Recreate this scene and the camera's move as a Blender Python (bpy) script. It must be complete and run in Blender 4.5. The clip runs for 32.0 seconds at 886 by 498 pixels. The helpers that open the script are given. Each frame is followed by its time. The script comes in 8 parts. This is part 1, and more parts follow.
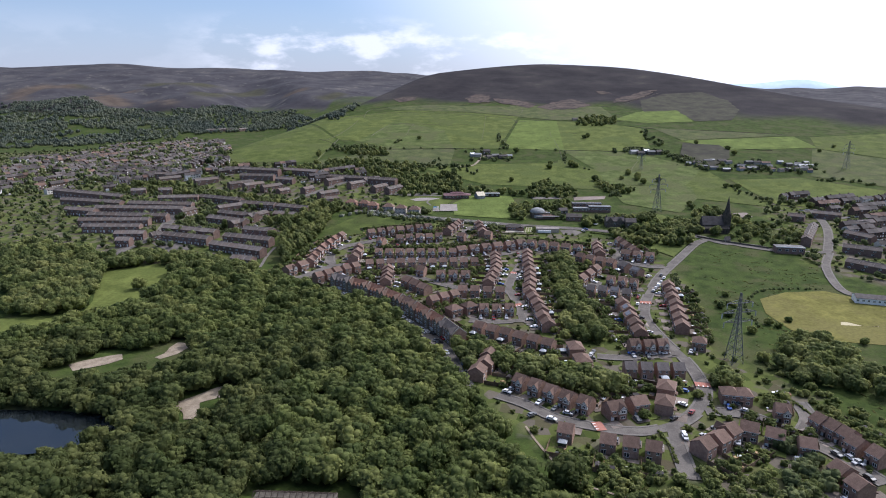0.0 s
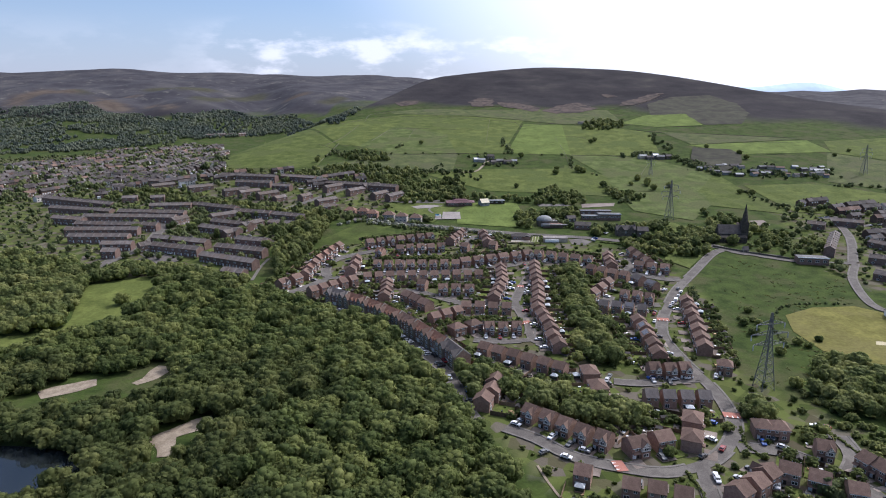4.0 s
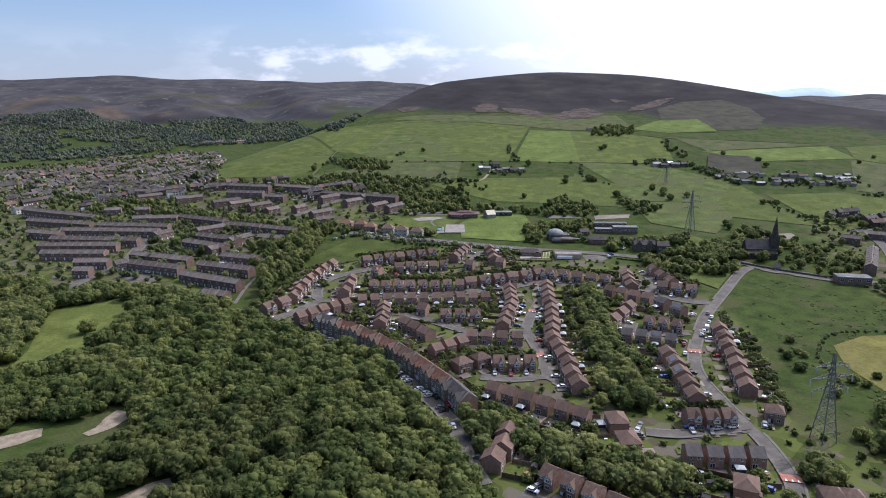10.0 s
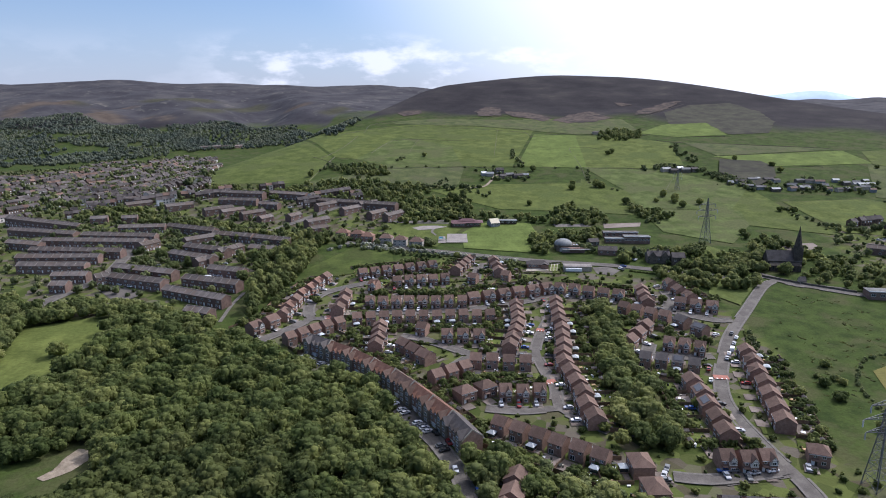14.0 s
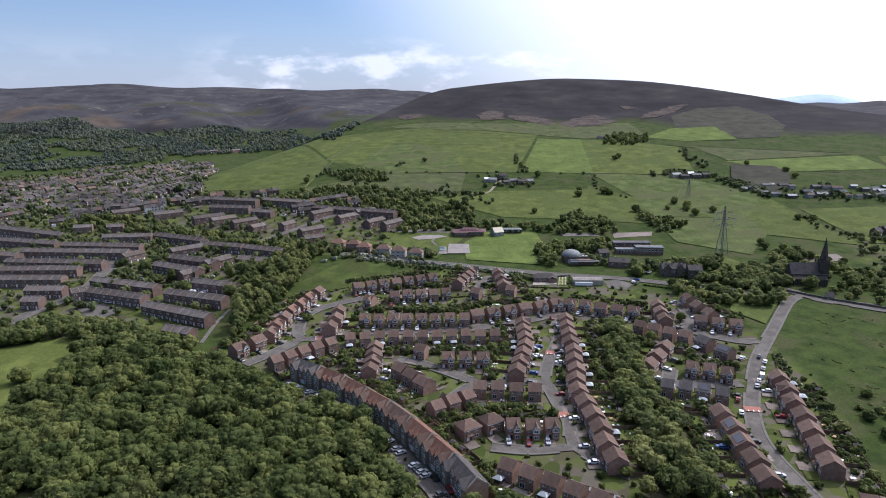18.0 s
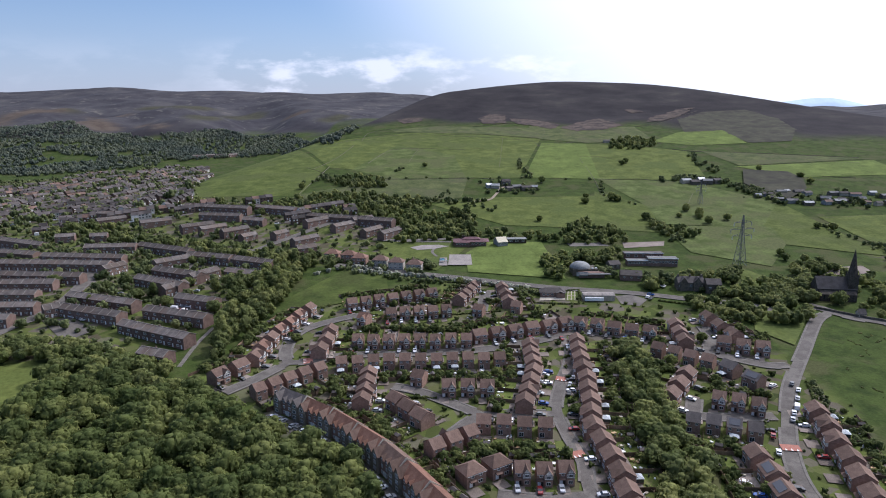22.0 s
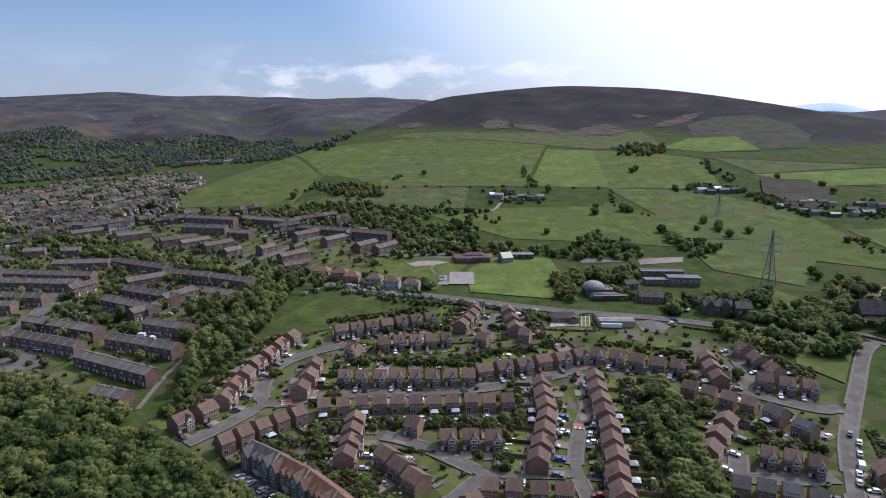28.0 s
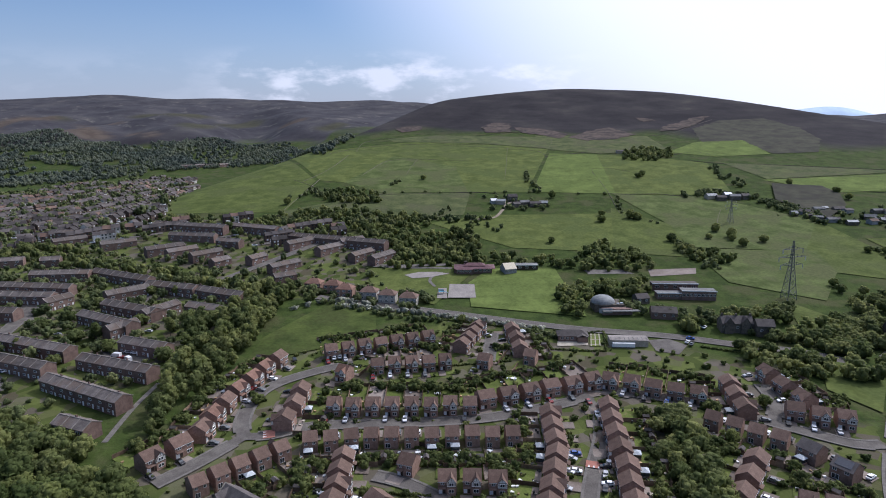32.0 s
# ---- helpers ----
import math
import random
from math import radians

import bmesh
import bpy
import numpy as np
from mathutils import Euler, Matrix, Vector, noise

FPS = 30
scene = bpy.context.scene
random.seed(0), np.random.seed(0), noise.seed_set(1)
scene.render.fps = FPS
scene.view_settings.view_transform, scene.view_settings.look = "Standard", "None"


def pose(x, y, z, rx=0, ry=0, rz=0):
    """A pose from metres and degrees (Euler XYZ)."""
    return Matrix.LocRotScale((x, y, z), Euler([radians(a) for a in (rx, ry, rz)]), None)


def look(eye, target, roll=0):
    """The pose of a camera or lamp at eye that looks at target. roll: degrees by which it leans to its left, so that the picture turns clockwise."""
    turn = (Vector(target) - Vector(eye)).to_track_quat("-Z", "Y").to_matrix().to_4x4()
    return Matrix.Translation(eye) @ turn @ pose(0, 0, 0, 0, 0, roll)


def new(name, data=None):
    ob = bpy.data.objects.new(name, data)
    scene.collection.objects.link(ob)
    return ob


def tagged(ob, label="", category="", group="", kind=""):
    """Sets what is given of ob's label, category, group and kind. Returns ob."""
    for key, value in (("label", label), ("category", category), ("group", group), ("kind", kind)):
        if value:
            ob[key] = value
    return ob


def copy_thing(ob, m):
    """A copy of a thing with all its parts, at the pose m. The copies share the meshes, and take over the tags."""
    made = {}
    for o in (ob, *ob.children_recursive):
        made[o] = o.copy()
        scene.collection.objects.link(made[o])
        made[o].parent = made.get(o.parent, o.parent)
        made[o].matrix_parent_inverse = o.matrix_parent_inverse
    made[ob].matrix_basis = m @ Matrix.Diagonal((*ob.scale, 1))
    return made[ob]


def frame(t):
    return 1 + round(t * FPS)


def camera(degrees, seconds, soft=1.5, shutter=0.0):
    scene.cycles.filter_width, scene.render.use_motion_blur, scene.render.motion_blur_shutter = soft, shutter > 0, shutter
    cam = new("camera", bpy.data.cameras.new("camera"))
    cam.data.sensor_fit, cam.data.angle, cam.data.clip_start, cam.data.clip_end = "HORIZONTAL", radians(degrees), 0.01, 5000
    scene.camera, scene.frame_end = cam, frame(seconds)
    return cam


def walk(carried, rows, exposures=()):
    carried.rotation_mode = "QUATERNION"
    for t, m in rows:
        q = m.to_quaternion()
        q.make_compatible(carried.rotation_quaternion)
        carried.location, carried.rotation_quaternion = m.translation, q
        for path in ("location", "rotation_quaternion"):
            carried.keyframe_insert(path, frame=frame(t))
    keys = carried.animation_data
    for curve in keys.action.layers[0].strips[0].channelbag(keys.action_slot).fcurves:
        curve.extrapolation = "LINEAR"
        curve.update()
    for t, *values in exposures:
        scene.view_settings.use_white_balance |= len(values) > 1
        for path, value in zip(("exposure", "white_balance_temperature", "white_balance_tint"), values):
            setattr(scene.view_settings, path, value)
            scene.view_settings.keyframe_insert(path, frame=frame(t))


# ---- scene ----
scene.render.use_simplify = False
# the walk: a drone glides forward over the wood towards the hill
PATH = [
    (0, 0.00, 0.00, 138.00, 0.000, -14.000, 0.000),
    (2, 0.26, 12.75, 137.44, 0.131, -13.816, 0.084),
    (4, 0.47, 25.94, 136.90, 0.252, -13.632, 0.160),
    (6, 0.65, 39.49, 136.38, 0.364, -13.448, 0.228),
    (8, 0.80, 53.34, 135.87, 0.466, -13.266, 0.288),
    (10, 0.91, 67.42, 135.40, 0.560, -13.085, 0.340),
    (12, 1.01, 81.67, 134.95, 0.645, -12.906, 0.385),
    (14, 1.08, 96.01, 134.54, 0.721, -12.730, 0.422),
    (16, 1.14, 110.38, 134.16, 0.790, -12.557, 0.451),
    (18, 1.18, 124.72, 133.84, 0.851, -12.386, 0.472),
    (20, 1.23, 138.96, 133.56, 0.905, -12.220, 0.486),
    (22, 1.26, 153.03, 133.33, 0.952, -12.058, 0.492),
    (24, 1.31, 166.86, 133.16, 0.992, -11.900, 0.490),
    (26, 1.36, 180.39, 133.06, 1.026, -11.747, 0.480),
    (28, 1.42, 193.55, 133.02, 1.054, -11.600, 0.462),
    (30, 1.49, 206.28, 133.05, 1.077, -11.459, 0.437),
    (32, 1.59, 218.50, 133.16, 1.094, -11.324, 0.403),
]
cam = camera(70.0, 32.0, soft=1.0)
walk(cam, [(t, pose(x, y, z, 90 + pitch, roll, yaw)) for t, x, y, z, yaw, pitch, roll in PATH], exposures=[(0, 0.75, 5800, 17), (25, 0.58, 5700, 17), (32, 0.45, 5650, 17)])

# ---------------------------------------------------------------- light
SUN_ELEV, SUN_AZ = radians(46), radians(52)      # azimuth from +y towards +x
world = bpy.data.worlds.new("sky")
scene.world = world
world.use_nodes = True
wn, wl = world.node_tree.nodes, world.node_tree.links
wn.clear()
sky = wn.new("ShaderNodeTexSky")
sky.sky_type, sky.sun_disc = "NISHITA", False
sky.sun_elevation, sky.sun_rotation = SUN_ELEV, SUN_AZ
sky.altitude, sky.air_density, sky.dust_density, sky.ozone_density = 200, 1.0, 0.5, 2.5
coord = wn.new("ShaderNodeTexCoord")
sep = wn.new("ShaderNodeSeparateXYZ")
wl.new(coord.outputs["Generated"], sep.inputs[0])
stretch = wn.new("ShaderNodeMapping")
stretch.inputs["Scale"].default_value = (6.5, 6.5, 17.0)
wl.new(coord.outputs["Generated"], stretch.inputs[0])
puffs = wn.new("ShaderNodeTexNoise")
stretch.inputs["Location"].default_value = (0.9, 2.2, 0.3)
stretch.inputs["Rotation"].default_value = (0, 0, 0.44)
puffs.inputs["Scale"].default_value, puffs.inputs["Detail"].default_value, puffs.inputs["Roughness"].default_value = 1.5, 8, 0.58
wl.new(stretch.outputs[0], puffs.inputs["Vector"])
cut = wn.new("ShaderNodeMapRange")
cut.interpolation_type = "SMOOTHSTEP"
for i, v in ((1, 0.46), (2, 0.64), (3, 0.0), (4, 0.75)):
    cut.inputs[i].default_value = v
wl.new(puffs.outputs["Fac"], cut.inputs[0])
low = wn.new("ShaderNodeMapRange")               # fair-weather cloud lies low over the hills
low.interpolation_type = "SMOOTHSTEP"
for i, v in ((1, 0.075), (2, 0.115), (3, 1.0), (4, 0.0)):
    low.inputs[i].default_value = v
wl.new(sep.outputs["Z"], low.inputs[0])
amount = wn.new("ShaderNodeMath")
amount.operation = "MULTIPLY"
ahead = wn.new("ShaderNodeVectorMath")            # it lies over the head of the valley
ahead.operation = "DOT_PRODUCT"
ahead.inputs[1].default_value = (-0.07, 0.995, 0.06)
wl.new(coord.outputs["Generated"], ahead.inputs[0])
bank = wn.new("ShaderNodeMapRange")
bank.interpolation_type = "SMOOTHSTEP"
for i, v in ((1, 0.95), (2, 0.985), (3, 0.12), (4, 1.0)):
    bank.inputs[i].default_value = v
wl.new(ahead.outputs["Value"], bank.inputs[0])
there = wn.new("ShaderNodeMath")
there.operation = "MULTIPLY"
wl.new(low.outputs[0], there.inputs[0]), wl.new(bank.outputs[0], there.inputs[1])
wl.new(cut.outputs[0], amount.inputs[0]), wl.new(there.outputs[0], amount.inputs[1])
cloud = wn.new("ShaderNodeMix")
cloud.data_type = "RGBA"
cloud.inputs["B"].default_value = (9.2, 9.3, 9.7, 1)
wl.new(amount.outputs[0], cloud.inputs["Factor"])
hazy = wn.new("ShaderNodeMapRange")                # summer haze pales the sky over the skyline
hazy.interpolation_type = "SMOOTHSTEP"
for i, v in ((1, -0.02), (2, 0.2), (3, 0.75), (4, 0.0)):
    hazy.inputs[i].default_value = v
wl.new(sep.outputs["Z"], hazy.inputs[0])
haze = wn.new("ShaderNodeMix")
haze.data_type = "RGBA"
haze.inputs["B"].default_value = (4.1, 4.5, 5.8, 1)
wl.new(hazy.outputs[0], haze.inputs["Factor"])
wl.new(sky.outputs[0], haze.inputs["A"])
wl.new(haze.outputs["Result"], cloud.inputs["A"])
toward = wn.new("ShaderNodeVectorMath")            # thin bright cloud veils the sky towards the sun
toward.operation = "DOT_PRODUCT"
toward.inputs[1].default_value = (math.sin(SUN_AZ) * math.cos(SUN_ELEV), math.cos(SUN_AZ) * math.cos(SUN_ELEV), math.sin(SUN_ELEV))
wl.new(coord.outputs["Generated"], toward.inputs[0])
veil = wn.new("ShaderNodeMapRange")
veil.interpolation_type = "SMOOTHSTEP"
for i, v in ((1, 0.4), (2, 0.7), (3, 0.0), (4, 0.96)):
    veil.inputs[i].default_value = v
wl.new(toward.outputs["Value"], veil.inputs[0])
bright = wn.new("ShaderNodeMix")
bright.data_type = "RGBA"
bright.inputs["B"].default_value = (11.2, 11.2, 11.5, 1)
wl.new(veil.outputs[0], bright.inputs["Factor"])
wl.new(cloud.outputs["Result"], bright.inputs["A"])
aureole = wn.new("ShaderNodeMapRange")             # and it is brightest round the sun itself
aureole.interpolation_type = "SMOOTHSTEP"
for i, v in ((1, 0.72), (2, 1.0), (3, 0.0), (4, 1.0)):
    aureole.inputs[i].default_value = v
wl.new(toward.outputs["Value"], aureole.inputs[0])
glare = wn.new("ShaderNodeMix")
glare.data_type = "RGBA"
glare.inputs["B"].default_value = (24, 23.6, 23, 1)
wl.new(aureole.outputs[0], glare.inputs["Factor"])
wl.new(bright.outputs["Result"], glare.inputs["A"])
bg = wn.new("ShaderNodeBackground")
bg.inputs["Strength"].default_value = 0.071
wl.new(glare.outputs["Result"], bg.inputs["Color"])
wo = wn.new("ShaderNodeOutputWorld")
wl.new(bg.outputs[0], wo.inputs["Surface"])
sun = new("sun", bpy.data.lights.new("sun", "SUN"))
sun.data.energy, sun.data.angle, sun.data.color = 2.15, radians(0.55), (1.0, 0.935, 0.83)
sun.matrix_world = look((0, 0, 0), (-math.sin(SUN_AZ) * math.cos(SUN_ELEV), -math.cos(SUN_AZ) * math.cos(SUN_ELEV), -math.sin(SUN_ELEV)))


# ---------------------------------------------------------------- materials
def material(name, c1, c2, scale=1.0, rough=0.85, fine=None, per="", vary=0.0, bump=0.0, metal=0.0, spec=0.14, c3=None, scale3=0.05, cover3=0.5, coords="position"):
    """A surface of two tones mixed by noise of a real size, with finer grain, a third tone in large blotches, and change from piece to piece."""
    m = bpy.data.materials.new(name)
    m.use_nodes = True
    n, l = m.node_tree.nodes, m.node_tree.links
    b = n["Principled BSDF"]
    b.inputs["Roughness"].default_value, b.inputs["Metallic"].default_value = rough, metal
    b.inputs["Specular IOR Level"].default_value = spec
    if coords == "position":
        g = n.new("ShaderNodeNewGeometry").outputs["Position"]
    else:
        g = n.new("ShaderNodeTexCoord").outputs["Object"]

    def noise_of(s, detail=4, rough_=0.6):
        t = n.new("ShaderNodeTexNoise")
        t.inputs["Scale"].default_value, t.inputs["Detail"].default_value, t.inputs["Roughness"].default_value = s, detail, rough_
        l.new(g, t.inputs["Vector"])
        return t.outputs["Fac"]

    def spread(v, a, z):
        r = n.new("ShaderNodeMapRange")
        r.inputs[1].default_value, r.inputs[2].default_value = a, z
        l.new(v, r.inputs[0])
        return r.outputs[0]

    def mix(fac, a, z):
        x = n.new("ShaderNodeMix")
        x.data_type = "RGBA"
        for k, v in (("Factor", fac), ("A", a), ("B", z)):
            if isinstance(v, (tuple, list)):
                x.inputs[k].default_value = (*v, 1)
            else:
                l.new(v, x.inputs[k])
        return x.outputs["Result"]

    col = mix(spread(noise_of(scale), 0.36, 0.64), c1, c2)
    if c3:
        col = mix(spread(noise_of(scale3, 5), cover3 - 0.06, cover3 + 0.06), col, c3)
    grain = noise_of(fine or scale * 7, 3)
    h = n.new("ShaderNodeHueSaturation")
    l.new(col, h.inputs["Color"])
    v = spread(grain, 0.25, 0.75)
    val = n.new("ShaderNodeMapRange")
    val.inputs[3].default_value, val.inputs[4].default_value = 0.78, 1.22
    l.new(v, val.inputs[0])
    value = val.outputs[0]
    if per:
        if per == "object":
            rnd = n.new("ShaderNodeObjectInfo").outputs["Random"]
        elif per == "island":
            rnd = n.new("ShaderNodeNewGeometry").outputs["Random Per Island"]
        else:
            a = n.new("ShaderNodeAttribute")
            a.attribute_name = per
            rnd = a.outputs["Fac"]
        pr = n.new("ShaderNodeMapRange")
        pr.inputs[3].default_value, pr.inputs[4].default_value = 1 - vary, 1 + vary
        l.new(rnd, pr.inputs[0])
        mul = n.new("ShaderNodeMath")
        mul.operation = "MULTIPLY"
        l.new(value, mul.inputs[0]), l.new(pr.outputs[0], mul.inputs[1])
        value = mul.outputs[0]
    l.new(value, h.inputs["Value"])
    l.new(h.outputs[0], b.inputs["Base Color"])
    if bump:
        bp = n.new("ShaderNodeBump")
        bp.inputs["Strength"].default_value, bp.inputs["Distance"].default_value = 0.6, bump
        l.new(grain, bp.inputs["Height"])
        l.new(bp.outputs[0], b.inputs["Normal"])
    return m


def leafy(name, c1, c2, tint_scale=0.11, vary=0.35):
    """Foliage: each spray its own shade, each tree its own green, with light coming through the leaves."""
    m = material(name, c1, c2, tint_scale, 0.75, fine=1.5, per="tint", vary=vary, spec=0.12)
    n, l = m.node_tree.nodes, m.node_tree.links
    b = n["Principled BSDF"]
    hue = b.inputs["Base Color"].links[0].from_node
    isl = n.new("ShaderNodeNewGeometry")
    hs = n.new("ShaderNodeHueSaturation")
    r = n.new("ShaderNodeMapRange")
    r.inputs[3].default_value, r.inputs[4].default_value = 0.88, 1.12
    l.new(isl.outputs["Random Per Island"], r.inputs[0])
    l.new(r.outputs[0], hs.inputs["Value"])
    kin, turn = n.new("ShaderNodeAttribute"), n.new("ShaderNodeMapRange")
    kin.attribute_name = "tint"
    turn.inputs[3].default_value, turn.inputs[4].default_value = 0.515, 0.478
    l.new(kin.outputs["Fac"], turn.inputs[0]), l.new(turn.outputs[0], hs.inputs["Hue"])
    l.new(hue.outputs[0], hs.inputs["Color"])
    l.new(hs.outputs[0], b.inputs["Base Color"])
    t = n.new("ShaderNodeBsdfTranslucent")
    rough_, bp = n.new("ShaderNodeTexNoise"), n.new("ShaderNodeBump")
    rough_.inputs["Scale"].default_value, rough_.inputs["Detail"].default_value, rough_.inputs["Roughness"].default_value = 1.1, 4, 0.65
    bp.inputs["Strength"].default_value, bp.inputs["Distance"].default_value = 0.6, 0.45
    l.new(isl.outputs["Position"], rough_.inputs["Vector"])
    l.new(rough_.outputs["Fac"], bp.inputs["Height"])
    l.new(bp.outputs[0], b.inputs["Normal"])
    l.new(hs.outputs[0], t.inputs["Color"])
    mx = n.new("ShaderNodeMixShader")
    mx.inputs[0].default_value = 0.58
    out = n["Material Output"]
    l.new(b.outputs[0], mx.inputs[1]), l.new(t.outputs[0], mx.inputs[2]), l.new(mx.outputs[0], out.inputs["Surface"])
    return m


M = {}
M["brick"] = material("brick", (0.22, 0.14, 0.108), (0.31, 0.205, 0.16), 0.8, 0.9, fine=6, per="object", vary=0.18, coords="object")
M["brick_dark"] = material("dark_brick", (0.14, 0.095, 0.08), (0.2, 0.138, 0.115), 0.5, 0.9, fine=5, per="object", vary=0.15)
M["stone"] = material("gritstone", (0.09, 0.08, 0.068), (0.17, 0.15, 0.12), 0.6, 0.95, fine=3, per="object", vary=0.2)
M["stone_pale"] = material("pale_stone", (0.3, 0.27, 0.22), (0.42, 0.38, 0.31), 0.6, 0.9, fine=3)
M["stone_warm"] = material("reconstituted_stone", (0.2, 0.165, 0.125), (0.28, 0.235, 0.18), 0.6, 0.9, fine=3)
M["stone_soot"] = material("sooty_gritstone", (0.045, 0.04, 0.035), (0.085, 0.076, 0.064), 0.5, 0.95, fine=2)
M["render"] = material("painted_render", (0.62, 0.6, 0.54), (0.75, 0.73, 0.68), 0.5, 0.85, fine=4, per="object", vary=0.12)
M["dull_render"] = material("weathered_render", (0.3, 0.28, 0.25), (0.4, 0.38, 0.34), 0.5, 0.9, fine=3, per="object", vary=0.15)
M["timber"] = material("dark_timber", (0.035, 0.028, 0.022), (0.06, 0.045, 0.035), 2, 0.7)
M["roof_brown"] = material("brown_roof_tiles", (0.108, 0.07, 0.055), (0.158, 0.107, 0.084), 0.45, 0.8, fine=3.4, per="object", vary=0.22, bump=0.04, coords="object")
M["roof_grey"] = material("grey_roof_tiles", (0.078, 0.069, 0.067), (0.118, 0.105, 0.1), 0.45, 0.75, fine=3.4, per="object", vary=0.2, bump=0.04, coords="object")
M["roof_orange"] = material("terracotta_roof_tiles", (0.142, 0.082, 0.06), (0.2, 0.12, 0.09), 0.45, 0.8, fine=3.4, per="object", vary=0.2, bump=0.04, coords="object")
M["roof_slate"] = material("slate", (0.068, 0.06, 0.057), (0.105, 0.094, 0.088), 0.3, 0.85, fine=2.5, per="object", vary=0.2)
M["roof_terrace"] = material("weathered_terracotta_tiles", (0.135, 0.07, 0.05), (0.19, 0.105, 0.075), 0.45, 0.8, fine=3.4, per="object", vary=0.15, bump=0.04, coords="object")
M["roof_terrace_slate"] = material("weathered_slates", (0.088, 0.076, 0.07), (0.15, 0.13, 0.118), 0.28, 0.8, fine=2.2, per="object", vary=0.3, bump=0.05, c3=(0.12, 0.092, 0.076), scale3=0.09, cover3=0.55)
M["coping"] = material("ridge_and_coping", (0.17, 0.15, 0.135), (0.25, 0.225, 0.2), 0.5, 0.9, fine=2)
M["town_wall"] = material("old_brick_walls", (0.095, 0.066, 0.052), (0.16, 0.115, 0.09), 0.1, 0.9, fine=2, per="island", vary=0.4)
M["town_render"] = material("old_rendered_walls", (0.45, 0.43, 0.38), (0.62, 0.6, 0.55), 0.1, 0.9, fine=2, per="island", vary=0.2)
M["town_roof"] = material("old_slates", (0.05, 0.044, 0.043), (0.09, 0.078, 0.073), 0.1, 0.75, fine=1, per="island", vary=0.5)
M["town_tile"] = material("old_tiles", (0.11, 0.07, 0.055), (0.15, 0.1, 0.078), 0.1, 0.8, fine=1, per="island", vary=0.4)
M["felt"] = material("flat_roof_felt", (0.11, 0.11, 0.11), (0.2, 0.2, 0.195), 0.15, 0.9, fine=1.5)
M["white"] = material("white_upvc", (0.72, 0.73, 0.73), (0.8, 0.8, 0.79), 1, 0.45)
M["glass"] = material("window_glass", (0.02, 0.025, 0.03), (0.04, 0.05, 0.055), 0.5, 0.06, spec=0.7)
M["solar"] = material("solar_cells", (0.035, 0.04, 0.055), (0.05, 0.055, 0.07), 2, 0.12, spec=0.7)
M["poly"] = material("polycarbonate_roof", (0.36, 0.39, 0.41), (0.5, 0.53, 0.55), 1, 0.3, spec=0.5, per="object", vary=0.3)
M["asphalt"] = material("asphalt", (0.09, 0.081, 0.073), (0.117, 0.106, 0.096), 0.25, 0.9, fine=2, spec=0.15, c3=(0.138, 0.126, 0.112), scale3=0.12, cover3=0.56)
M["paving"] = material("pavement", (0.118, 0.108, 0.098), (0.16, 0.148, 0.134), 0.5, 0.9, fine=3)
M["drive"] = material("drive_paving", (0.13, 0.105, 0.088), (0.225, 0.19, 0.165), 0.08, 0.9, fine=2, per="object", vary=0.25)
M["red_surface"] = material("red_road_surface", (0.3, 0.13, 0.1), (0.36, 0.17, 0.13), 0.8, 0.9)
M["marking"] = material("road_paint", (0.6, 0.6, 0.57), (0.75, 0.75, 0.72), 1.2, 0.7)
M["lawn"] = material("lawn", (0.068, 0.09, 0.022), (0.098, 0.12, 0.032), 0.25, 0.95, fine=2, per="object", vary=0.35, c3=(0.12, 0.115, 0.05), scale3=0.35, cover3=0.6, spec=0.05)
M["fence"] = material("fence_boards", (0.12, 0.082, 0.054), (0.2, 0.145, 0.098), 0.6, 0.9, fine=4, per="object", vary=0.55)
M["pine"] = material("pine_boards", (0.3, 0.2, 0.11), (0.42, 0.29, 0.17), 0.8, 0.8, per="island", vary=0.3)
M["bin"] = material("dark_plastic", (0.03, 0.034, 0.03), (0.06, 0.065, 0.055), 0.6, 0.5, per="island", vary=0.4)
M["bark"] = material("bark", (0.06, 0.048, 0.036), (0.1, 0.085, 0.065), 1.5, 0.95)
M["leaf"] = leafy("broad_leaves", (0.127, 0.164, 0.051), (0.168, 0.199, 0.067), 0.04, 0.34)
M["leaf_deep"] = leafy("deep_green_leaves", (0.094, 0.122, 0.04), (0.128, 0.151, 0.053), 0.04, 0.34)
M["leaf_dark"] = leafy("dark_leaves", (0.145, 0.182, 0.078), (0.2, 0.228, 0.102))
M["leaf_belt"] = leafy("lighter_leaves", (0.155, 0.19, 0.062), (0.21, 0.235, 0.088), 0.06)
# leaves across the valley: lighter, bluer green with the haze mixed in
M["leaf_far"] = leafy("hazed_far_leaves", (0.14, 0.17, 0.14), (0.22, 0.245, 0.165), 0.012, 0.25)
M["hedge"] = leafy("hedge_leaves", (0.105, 0.135, 0.044), (0.155, 0.185, 0.064), 0.4)
M["tussock"] = leafy("rough_grass_blades", (0.07, 0.083, 0.023), (0.1, 0.11, 0.035), 0.05)
M["blossom"] = leafy("hawthorn_in_blossom", (0.3, 0.32, 0.24), (0.52, 0.52, 0.45), 0.4)
